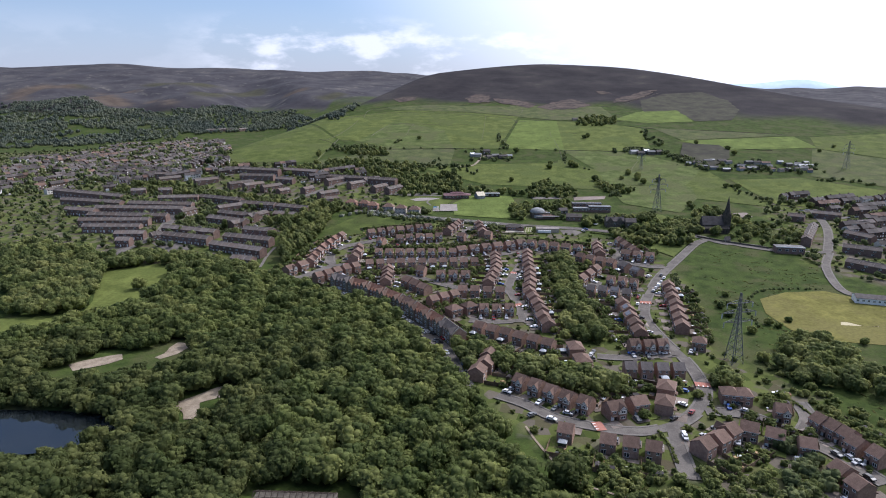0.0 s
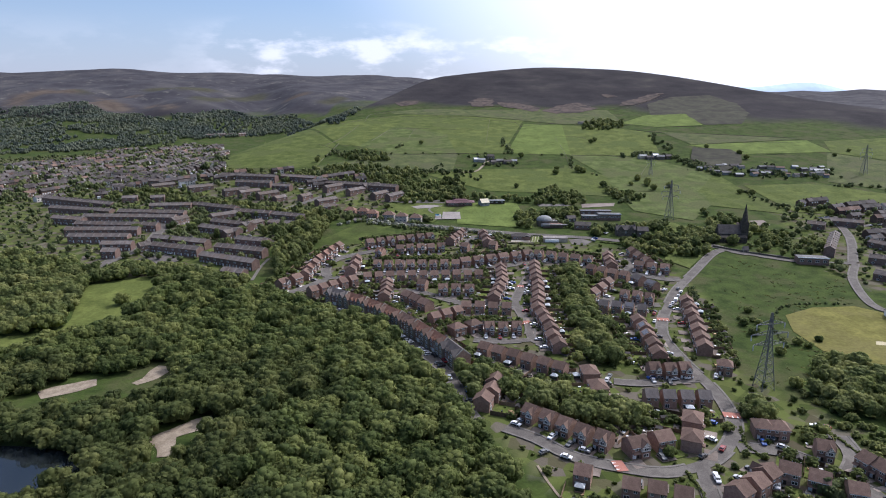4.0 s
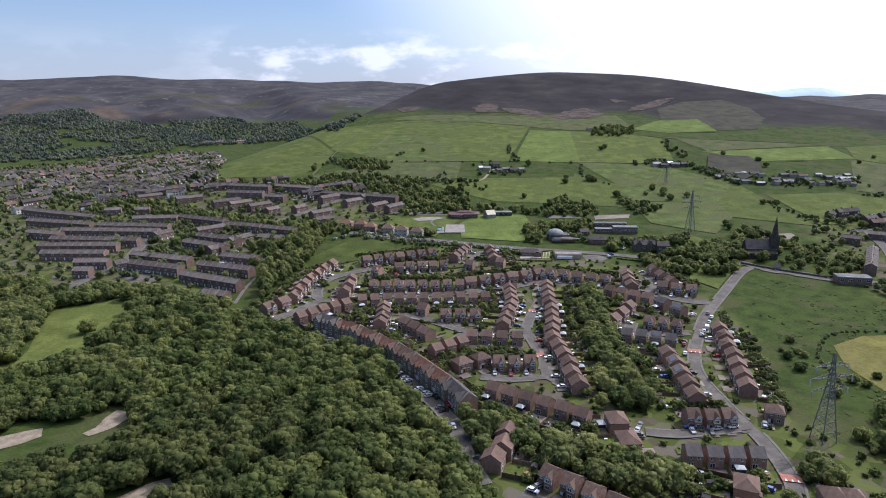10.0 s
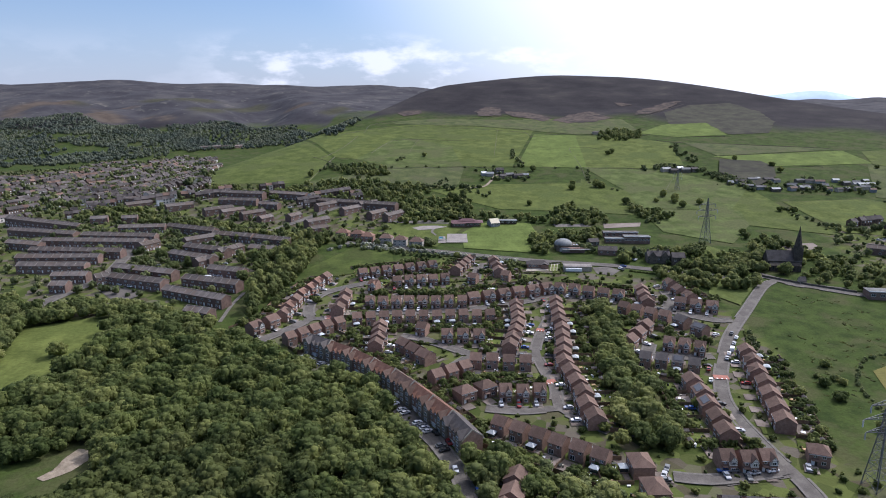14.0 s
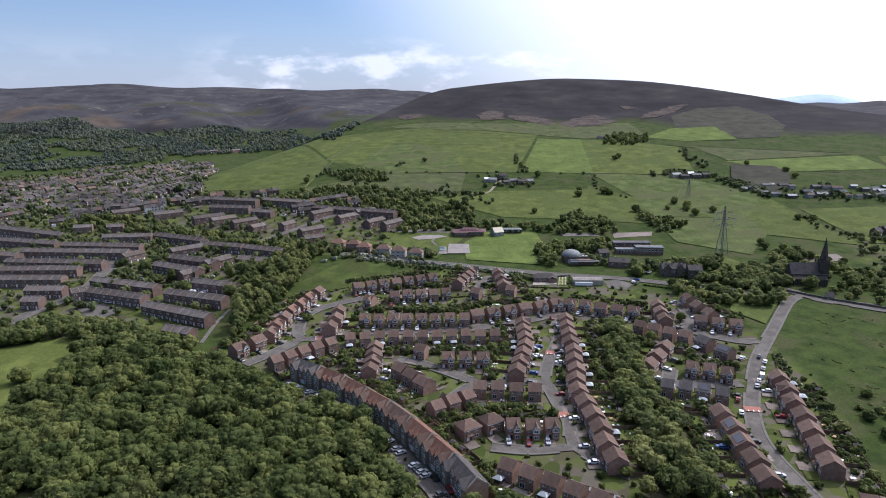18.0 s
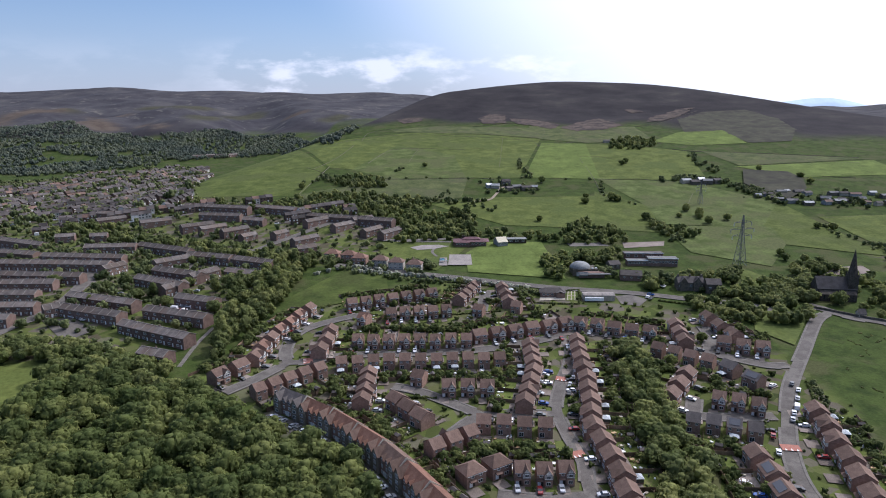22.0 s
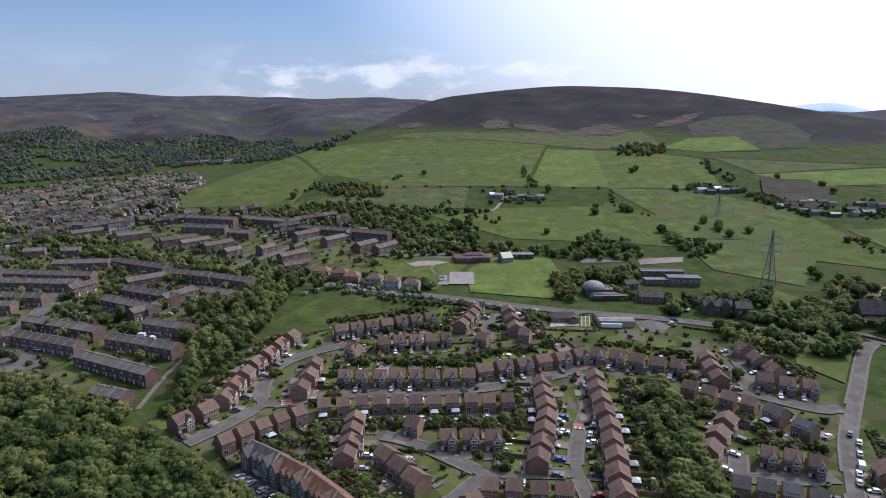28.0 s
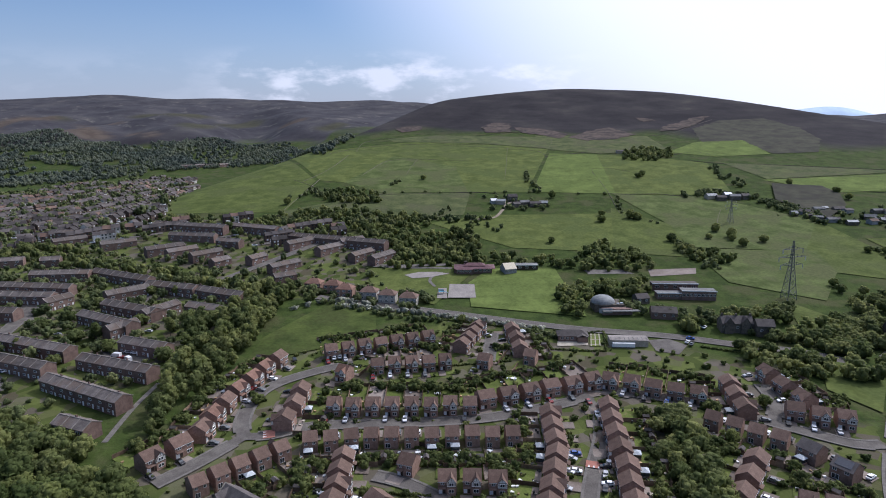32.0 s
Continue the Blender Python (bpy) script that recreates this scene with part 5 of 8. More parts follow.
road([(125.8, 449.7), (133.6, 465.8), (135.2, 481)], 5)
road([(128.7, 387), (108.2, 387), (97.8, 388.8), (102.3, 402.5)], 5)
road([(-78.9, 438), (-83.4, 450.4), (-84.1, 469.1), (-78, 482.1), (-62.9, 494.6), (-47, 502.5)], 5)
road([(-78.9, 438), (-89.5, 421.3), (-99.5, 408.2)], 5)
road([(21, 540.5), (16.9, 505.5)], 5)
road([(-84.7, 597.4), (-55, 587.3), (-0.2, 569.2), (61.2, 547.5), (112.1, 535.5), (142.5, 524.5), (171.3, 514.8), (192.2, 500.2)], 5.2)
road([(208.1, 513.3), (212.4, 508.2), (224.1, 492.5), (249.1, 481.4)], 7)
road([(-251.2, 459.2), (-245.4, 484.4), (-238.7, 513.3), (-245.9, 552.8), (-254.4, 585.6)], 7)
road([(-155.8, 627.1), (-149, 644), (-100.7, 723.5)], 4.6)
road([(-11.6, 320.8), (-4.6, 309.6), (3.2, 290.5), (6.5, 271.9), (11.5, 254.7)], 5)
road([(231.1, 487.3), (258.7, 471.1), (288.8, 466.8), (299.8, 478.3), (331.9, 535.2), (353.4, 594)], 5)
road([(294.4, 466.8), (271.4, 431.5), (255.4, 386.5), (263.7, 371.4)], 4)
road([(116.8, 292.7), (102.3, 289.4), (86.6, 287.1), (75.8, 289)], 4.4)
build_roads()
strip("footpath", [(-130.2, 434.1), (-132.2, 460.6), (-131.7, 482.4)], 2.2)
strip("dirt", [(43.3, 189.4), (36.6, 208.2), (33.8, 217.8), (32.4, 224)], 0.9)
strip("dirt", [(43.3, 189.4), (51.6, 183.9), (59.8, 179.8)], 0.9)
strip("footpath", [(-60.3, 662), (-47.7, 656.1), (-30.6, 653.5), (-13.7, 653.3), (-1.1, 652.4)], 3)
strip("footpath", [(-3.1, 641.9), (-13.2, 636.5), (-15.8, 626.9), (-11.8, 615.5)], 2)
strip("dirt", [(14.1, 775.2), (35.3, 779.5), (46.1, 806.7), (50.7, 822.8), (58.3, 833.5)], 3)
patch("rough_pasture", [(334.9, 893.2), (380.9, 881.8), (382.4, 851.7), (364.9, 809.9), (328.9, 772.9), (315.1, 796.9), (309.8, 831.8)], "moor_pale", "brown rushy pasture above the hamlet", 2.2)
strip("footpath", [(-57, 658.3), (-32.7, 658.1), (-0.5, 660.3)], 5)
pond = [(-186, 241), (-160, 240), (-138, 236), (-128, 228), (-132, 216), (-150, 208), (-175, 203), (-200, 205), (-205, 225)]
tagged(new("pond", mesh_of("pond", [(x, y, ground_z(-163, 220) + 1.9) for x, y in pond], [range(len(pond))], [water])), "dark still pond at the edge of the wood", "pond", kind="structure")

# ---------------------------------------------------------------- the estate
row([(143.6, 385.4), (128.7, 320.1)], 7, "brown", -1)
row([(106.1, 354.4), (103.4, 312)], 5, "brown", 1)
row([(93, 379.3), (113.1, 371.4)], 4, "grey", 1)
row([(110.1, 396.9), (123.2, 390.7)], 3, "gable", -1)
row([(104.7, 418.1), (90.5, 399.5)], 3, "brown", 1)
row([(100.3, 445.8), (119, 432)], 4, "brown", 1)
row([(125.8, 424.4), (132.2, 413.9)], 2, "grey", 1)
row([(134.8, 452.6), (151, 446.7)], 3, "gable", -1)
row([(140.4, 485.7), (143.9, 462.4)], 3, "brown", -1)
row([(118.6, 475.2), (116.3, 454.5)], 3, "brown", 1)
row([(62.8, 455.2), (58.2, 407.1), (54.1, 379.5), (56.8, 323)], 14, "brown", -1)
row([(38, 449.3), (37.4, 426.3), (30.1, 392.9)], 7, "brown", 1)
row([(-47.8, 456.7), (7.1, 457.6)], 8, "gable", -1)
row([(13.8, 462.9), (60.5, 478.9)], 6, "gable", -1)
row([(69.3, 480), (102.3, 466.4)], 5, "gable", -1)
row([(-51.8, 430.4), (-37.1, 433.1), (22.3, 435.2)], 11, "plain", 1)
row([(-105.6, 418.8), (-95.2, 434.2), (-92.5, 466.4), (-83.9, 501.7)], 9, "orange", -1)
row([(-83, 404.2), (-61.6, 424.7)], 5, "brown", 1)
row([(-64.5, 468.9), (-64.4, 445.4)], 3, "brown", -1)
row([(-59.5, 510.9), (-13, 527.8)], 7, "gable", -1)
row([(-34.8, 494.1), (-3.6, 499)], 5, "gable", -1)
row([(-48.8, 487)], 1, "orange", -1)
row([(12.6, 540.9), (4.3, 517.6)], 4, "brown", 1)
row([(31.7, 536.9), (32.4, 513.3)], 3, "brown", -1)
row([(37.1, 504)], 1, "brown", 1)
row([(14.9, 498.9)], 1, "brown", -1)
row([(-37, 419), (-37.8, 394.7)], 4, "brown", 1)
row([(-14.9, 416.1)], 1, "brown", -1)
row([(-1.5, 407.4), (15.1, 407.4)], 3, "gable", -1)
row([(-23, 394.7), (-11.3, 382)], 3, "joined", 1)
row([(12.3, 378), (35.5, 374.9)], 4, "brown", 1)
row([(-6.4, 360.9), (6.6, 368.9)], 3, "brown", 1)
row([(6.5, 344.7), (15.1, 350)], 2, "hip", -1)
row([(23.6, 345.9), (38.2, 345.9)], 3, "gable", -1)
row([(20.1, 318.8), (52.8, 295.9)], 6, "plain", 1)
row([(22.6, 282.4), (16.4, 265.1)], 3, "brown", -1)
row([(34.2, 255.5), (58.5, 236.1)], 5, "gable", -1)
row([(68.8, 232.4), (79.6, 235.7)], 2, "brown", -1)
row([(96.8, 249.6), (90.7, 236.6)], 2, "hip", 1)
row([(85.8, 268.7), (107.4, 266.9)], 4, "grey", 1)
row([(95.5, 294.7), (109.3, 294.7)], 3, "gable", -1)
row([(65.1, 291.9), (65.6, 277.3)], 2, "hip", 1)
row([(46.3, 214.7)], 1, "brown", 1)
row([(60.6, 208), (75.6, 202.8)], 3, "plain", 1)
row([(94.2, 204.3), (107.6, 213.9)], 3, "brown", 1)
row([(116, 215.9), (123.6, 211.5)], 2, "gable", -1)
row([(120.6, 244.5), (126, 243.5)], 2, "hip", -1)
row([(135.5, 229.6)], 1, "gable", -1)
row([(146.4, 221.3), (150, 211.1)], 3, "brown", -1)
row([(131.5, 204.6)], 1, "brown", -1)
row([(150.5, 205.4), (152.8, 198.2)], 2, "brown", -1)
row([(134, 188.7), (135.9, 180.7)], 2, "plain", 1)
row([(129.6, 299)], 1, "hip", -1)

# ---------------------------------------------------------------- the older estate and town
block((-227.3, 504.1), (-184.7, 487.8), "dark")
block((-236.3, 525.8), (-185.7, 506.7), "dark")
block((-179.7, 479.4), (-133.9, 456.7), "dark")
block((-176.2, 500.4), (-134.9, 484.4), "dark")
block((-166.5, 520.3), (-139.4, 510.2), "dark")
block((-210.1, 559.5), (-171.3, 538.8), "dark")
block((-206.2, 577.1), (-167.6, 558.8), "dark")
block((-322.6, 567.6), (-247.9, 560.2), "dark")
block((-329.5, 593.7), (-243.7, 587.5), "dark")
block((-305.9, 609.8), (-241, 602), "dark")
block((-285.2, 629), (-247, 632.8), "dark")
block((-246.7, 639.2), (-197.1, 614.7), "dark")
block((-197.2, 611.6), (-160.5, 599.1), "dark")
block((-168.1, 605.1), (-126.3, 585.4), "dark")
block((-154.1, 572), (-133.3, 563.5), "dark")
block((-319.6, 546.6), (-258.6, 547.5), "dark")
block((-305.5, 527), (-256.5, 526.1), "dark")
block((-267.4, 504.6), (-243.9, 505.3), "dark")
block((-151.2, 442.2), (-135.4, 436.2), "dark")
block((-182, 531.9), (-173, 546.2), "dark")
block((-212.2, 587), (-194.9, 605.6), "dark")
block((-174.1, 555), (-163.8, 576.4), "dark")
block((-256.9, 485.8), (-246, 485.7), "dark")
block((-428.7, 696), (-332.6, 651.5), "dark")
block((-391, 644.1), (-320, 623.3), "dark")
block((-236, 498.1), (-229.8, 504.1), "dark")
block((-242, 573.6), (-235, 588.8), "dark")
block((-139.1, 728.7), (-51.1, 690.2), "dark")
block((-259.1, 758.1), (-190, 735.7), "dark")
block((-189, 751.5), (-145, 730.7), "dark")
block((-358, 593.4), (-324.9, 583.1), "dark")
for a, b in (((-534, 1449), (-518, 1466)), ((-514, 1469), (-500, 1482)), ((-495, 1483), (-477, 1485)), ((-474, 1490), (-462, 1511))):
    block(a, b, "dark", 7, 4.6, 7, "pale terrace of cottages at the head of the town", doors=False)



# ---------------------------------------------------------------- the tall gabled terrace beside the wood
def gable_front(parent, x, w, y0, y1, z0, ze, zr, wall, roof):
    part("gable_wall", prism([(x - w / 2, z0), (x + w / 2, z0), (x + w / 2, ze), (x, zr), (x - w / 2, ze)], y0, y1, "y"), M[wall], parent)
    k, ov = (zr - ze) / (w / 2), 0.25
    part("gable_roof", prism([(x - w / 2 - ov, ze - ov * k), (x, zr), (x + w / 2 + ov, ze - ov * k), (x + w / 2 + ov, ze - ov * k + 0.16), (x, zr + 0.16), (x - w / 2 - ov, ze - ov * k + 0.16)], 0.1, y1 + 0.25, "y"), M[roof], parent)


def town_house_range(a, b, roof):
    """Three storeys, a broad gable at each end of the front and two small gablets between."""
    a, b = Vector(a), Vector(b)
    d, length, c = (b - a).normalized(), (b - a).length, (a + b) / 2
    t = new("town_house_range")
    t.matrix_basis = pose(c.x, c.y, ground_z(*c) + 0.2, 0, 0, math.degrees(math.atan2(-d.y, -d.x)))
    w, dep, eaves, ridge = length - 0.15, 8.4, 5.9, 9.0
    wall = part("wall", prism([(-dep / 2, -2), (-dep / 2, eaves), (0, ridge), (dep / 2, eaves), (dep / 2, -2)], -w / 2, w / 2), M["brick"], t)
    part("roof", slab_roof(w, dep, eaves, ridge, 0.35), M[roof], t)
    for s in (-1, 1):
        part("party_wall", prism([(-dep / 2 - 0.3, eaves - 0.2), (0, ridge + 0.55), (dep / 2 + 0.3, eaves - 0.2), (dep / 2 + 0.3, eaves - 0.6), (0, ridge - 0.1), (-dep / 2 - 0.3, eaves - 0.6)], s * (w / 2) - 0.16, s * (w / 2) + 0.16), M["stone_pale"], t, "pale coping on the party wall")
        x = s * (w / 2 - 2.2)
        gable_front(t, x, 3.8, dep / 2 - 0.2, dep / 2 + 0.9, -1, eaves + 0.3, eaves + 2.9, "stone_warm", "roof_grey" if roof == "roof_grey" else "roof_brown")
        for z in (1.4, 3.7, 5.9):
            window(t, x, dep / 2 + 0.95, z, 1.7, 1.3)
    for x in (-1.6, 1.6):
        gable_front(t, x, 1.7, dep / 2 - 0.6, dep / 2 + 0.1, eaves - 1.0, eaves + 0.3, eaves + 1.6, "brick", roof)
        for z in (1.3, 3.6, 5.7):
            window(t, x, dep / 2 + 0.14, z, 1.1, 1.2)
        part("door", door_mesh(), None, t, m=pose(x * 0.35, dep / 2 + 0.06, 1.0))
    for x in (-4, -1.4, 1.4, 4):
        for z in (1.3, 4.0):
            window(wall, x * w / 13, -dep / 2 - 0.03, z, 1.2, 1.2, 180)
    q = Vector((d.y, -d.x))
    for i in range(5):
        p = a + d * length * (i + 0.5) / 5
        BUILT.append((p.x, p.y))
        BUILT.append((p.x - q.x * 5, p.y - q.y * 5))
    return tagged(t, "three-storey gabled terrace under %s tiles beside the wood" % ("grey" if roof == "roof_grey" else "orange-brown"), "terrace", "gabled terrace ranges")


curve = smooth_line([(-70.4, 396.1), (-60.3, 388.9), (-47.9, 379.8), (-38.1, 370), (-27, 358.9), (-17.1, 346.3), (-7.8, 332), (-0.9, 322.1), (8.3, 303.4)], 1.0)

# the ridge beyond the hill, its haze painted as blue tint and glow
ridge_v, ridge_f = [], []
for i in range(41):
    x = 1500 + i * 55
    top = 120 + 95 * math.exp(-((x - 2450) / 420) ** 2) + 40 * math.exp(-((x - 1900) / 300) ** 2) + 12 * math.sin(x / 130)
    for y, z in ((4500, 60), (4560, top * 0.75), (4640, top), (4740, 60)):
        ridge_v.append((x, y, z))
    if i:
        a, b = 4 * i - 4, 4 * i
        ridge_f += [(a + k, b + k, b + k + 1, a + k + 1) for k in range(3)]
tagged(new("distant_hills", mesh_of("distant_hills", ridge_v, ridge_f, [M["distance"]], smooth=True)), "ridge of far hills on the skyline, tinted blue and glowing for haze", "hills", kind="structure")
ranges = 8
for i in range(ranges):
    k0, k1 = round(i * (len(curve) - 1) / ranges), round((i + 1) * (len(curve) - 1) / ranges)
    town_house_range(curve[k0], curve[k1], "roof_grey" if i in (0, 7) else "roof_brown" if i == 4 else "roof_terrace")

# parking court before the terrace and gardens behind it
def beside(k, off):
    d = (curve[min(k + 1, len(curve) - 1)] - curve[max(k - 1, 0)]).normalized()
    return (curve[k].x + d.y * off, curve[k].y - d.x * off), d


last_ = len(curve) - 1
ks = list(range(0, last_, 9)) + [last_]
patch("parking_court", [beside(k, 5.4)[0] for k in ks] + [beside(k, 12.0)[0] for k in reversed(ks)], "asphalt", "asphalt parking court before the gabled terrace", 0.3)
for k in range(4, last_ - 2, 3):
    q, d = beside(k, 8.6)
    if rng.random() < 0.6:
        j = rng.choice((0, 1, 2, 5, 0, 1))
        things_at("car%d" % j, lambda: make_car(*PAINTS[j]), pose(*q, ground_z(*q) + 0.32, 0, 0, math.degrees(math.atan2(d.y, d.x)) + 90))
for k in range(3, last_ - 3, 6):
    q, d = beside(k, 0)
    front = Vector((d.y, -d.x))
    c, deep = Vector(q), rng.uniform(6, 9)
    fence(c, d, front, 2.9, deep)
    a_ = [c + d * u - front * v for u, v in ((-2.8, 4.5), (2.8, 4.5), (2.8, 4.3 + deep), (-2.8, 4.3 + deep))]
    lay("lawn", [(v.x, v.y) for v in a_], rng.choice(("lawn", "drive", "drive")), 0.27, "narrow back yard behind the gabled terrace", "lawn")
    if rng.random() < 0.5:
        v = c + d * 1.4 - front * (2.8 + deep)
        things_at("shed", make_shed, pose(v.x, v.y, ground_z(v.x, v.y) + 0.25, 0, 0, math.degrees(math.atan2(d.y, d.x))))
    if rng.random() < 0.3:
        v = c - d * 1.0 - front * 5.7
        things_at("conservatory", make_conservatory, pose(v.x, v.y, ground_z(v.x, v.y) + 0.2, 0, 0, math.degrees(math.atan2(d.y, d.x)) + 180))
    for _ in range(4):
        v = c + d * rng.uniform(-2.6, 2.6) - front * (deep + rng.uniform(-1, 4.5))
        SHRUBS.append((v.x, v.y, rng.uniform(0.8, 1.9)))

def garden_clutter():
    """Tables, planters and bins of the back gardens, too many and too small to count."""
    verts, faces, index = [], [], []

    def block_(x, y, z, turn, u, v, a, b, h, k, m):
        n, ca, sa = len(verts), math.cos(turn), math.sin(turn)
        for zz, f in ((0, 1), (h, k)):
            for p, q in ((-a, -b), (a, -b), (a, b), (-a, b)):
                p, q = u + p * f, v + q * f
                verts.append((x + p * ca - q * sa, y + p * sa + q * ca, z + zz))
        faces.extend([(n + 4, n + 5, n + 6, n + 7)] + [(n + i, n + (i + 1) % 4, n + 4 + (i + 1) % 4, n + 4 + i) for i in range(4)])
        index.extend([m] * 5)

    for x, y, turn, kind, size in CLUTTER:
        z, m = ground_z(x, y) + 0.34, odd.choice((0, 0, 1, 1, 2, 3))
        if kind == "t":
            block_(x, y, z + 0.68, turn, 0, 0, 0.75 * size, 0.5 * size, 0.07, 1, m)
            for u in (-0.6, 0.6):
                for v in (-0.38, 0.38):
                    block_(x, y, z, turn, u * size, v * size, 0.05, 0.05, 0.7, 1, m)
            for v in (-1, 1):
                block_(x, y, z, turn, 0, v * size, 0.25, 0.22, 0.45, 0.9, m), block_(x, y, z + 0.4, turn, 0, v * (size + 0.2), 0.25, 0.05, 0.5, 1, m)
        elif kind == "p":
            block_(x, y, z, turn, 0, 0, 0.45 * size, 0.3 * size, 0.45, 1.2, m)
        else:
            block_(x, y, z, turn, 0, 0, 0.27, 0.27, 0.95, 1.15, odd.choice((2, 2, 1))), block_(x, y, z + 0.95, turn, 0, 0, 0.34, 0.34, 0.1, 0.8, 2)
    me = mesh_of("garden_furniture", verts, faces, [M["white"], M["pine"], M["bin"], M["stone_pale"]], index)
    tagged(new("garden_furniture", me), "garden tables, planters and bins behind the houses", "garden furniture", kind="stuff")


garden_clutter()

# ---------------------------------------------------------------- older houses towards the fields
for a, b in (((-317.7, 704.4), (-301.1, 723.1)), ((-273.8, 694.5), (-254.1, 711.1)), ((-231.6, 680), (-211.4, 700.3)), ((-213.4, 674.6), (-198.3, 693.1)), ((-192.1, 666.7), (-177, 686.1)),
             ((-171.9, 653.8), (-164.2, 666.4)), ((-186.4, 708.5), (-165.9, 701.1)), ((-126.8, 641.2), (-111.6, 660.7)), ((-118.9, 622.3), (-106.9, 631.4)), ((-128.2, 692.4), (-112.7, 715)),
             ((-101.7, 679.9), (-88.1, 698.8)), ((-74.1, 665.5), (-62.2, 684.9)), ((-58.9, 659), (-46, 680.7)), ((-147.2, 659.8), (-139.8, 673.8)), ((-88.4, 700.2), (-72.5, 713)),
             ((-231.5, 724), (-191.3, 716)), ((-336.5, 742.2), (-305, 738.6)), ((-328.5, 661.5), (-314.9, 666.1)), ((-299, 660.9), (-286.5, 664.3))):
    block(a, b, "dark", 7, 4.6, 8, "short terrace of brick houses under weathered grey slates", doors=False)
for a, b in (((288.4, 436), (304.4, 415)), ((332.8, 510.2), (342.1, 488.8)), ((306, 470.4), (326.7, 456.1)), ((322.3, 538.9), (284.5, 482.5)), ((340.9, 574.9), (360.5, 562.5)), ((378.4, 558.4), (393.2, 546.6)), ((313.1, 564.5), (324, 556.4)), ((352.4, 540.8), (364.9, 529.6))):
    block(a, b, "dark", 7, 4.6, 9, "stone terrace of the village under dark slates", doors=False)
for q in ((-89.3, 611.5), (-76.6, 608.2), (-67.4, 600.7), (-51.8, 595.4), (-39.8, 590.1), (-26.7, 585)):
    h_ = new("semi_detached_house")
    h_.matrix_basis = pose(*q, ground_z(*q) + 0.2, 0, 0, -8)
    red = q[0] < -55
    part("wall", boxes((0, 0, 1.8, 10.5, 8, 6.4)), M["brick"] if red else M["dull_render"], h_)
    part("roof", hip_roof(10.5, 8, 5.0, 7.8), M["roof_orange" if red else "roof_brown"], h_)
    part("chimney", boxes((-1, 0.6, 7.6, 0.9, 0.7, 1.6)), M["brick"], h_)
    for x in (-3.6, 0, 3.6):
        window(h_, x, -4.03, 3.8, 1.6, 1.2, 180)
        window(h_, x, -4.03, 1.3, 1.6, 1.2, 180)
    tagged(h_, "hipped brick semi under %s tiles beside the through road" % ("red" if red else "brown"), "house", "semis by the road")
    BUILT.append(q)
w_ = new("house")
w_.matrix_basis = pose(*(-140.5, 731.5), ground_z(*(-140.5, 731.5)), 0, 0, 70)
part("wall", prism([(-3, -1), (-3, 5.5), (0, 8.2), (3, 5.5), (3, -1)], -4, 4), M["render"], w_)
part("roof", slab_roof(8, 6, 5.5, 8.2), M["roof_slate"], w_)
window(w_, 0, -3.03, 3.6, 1.2, 1.2, 180)
tagged(w_, "white rendered gable-end house by the road", "house")


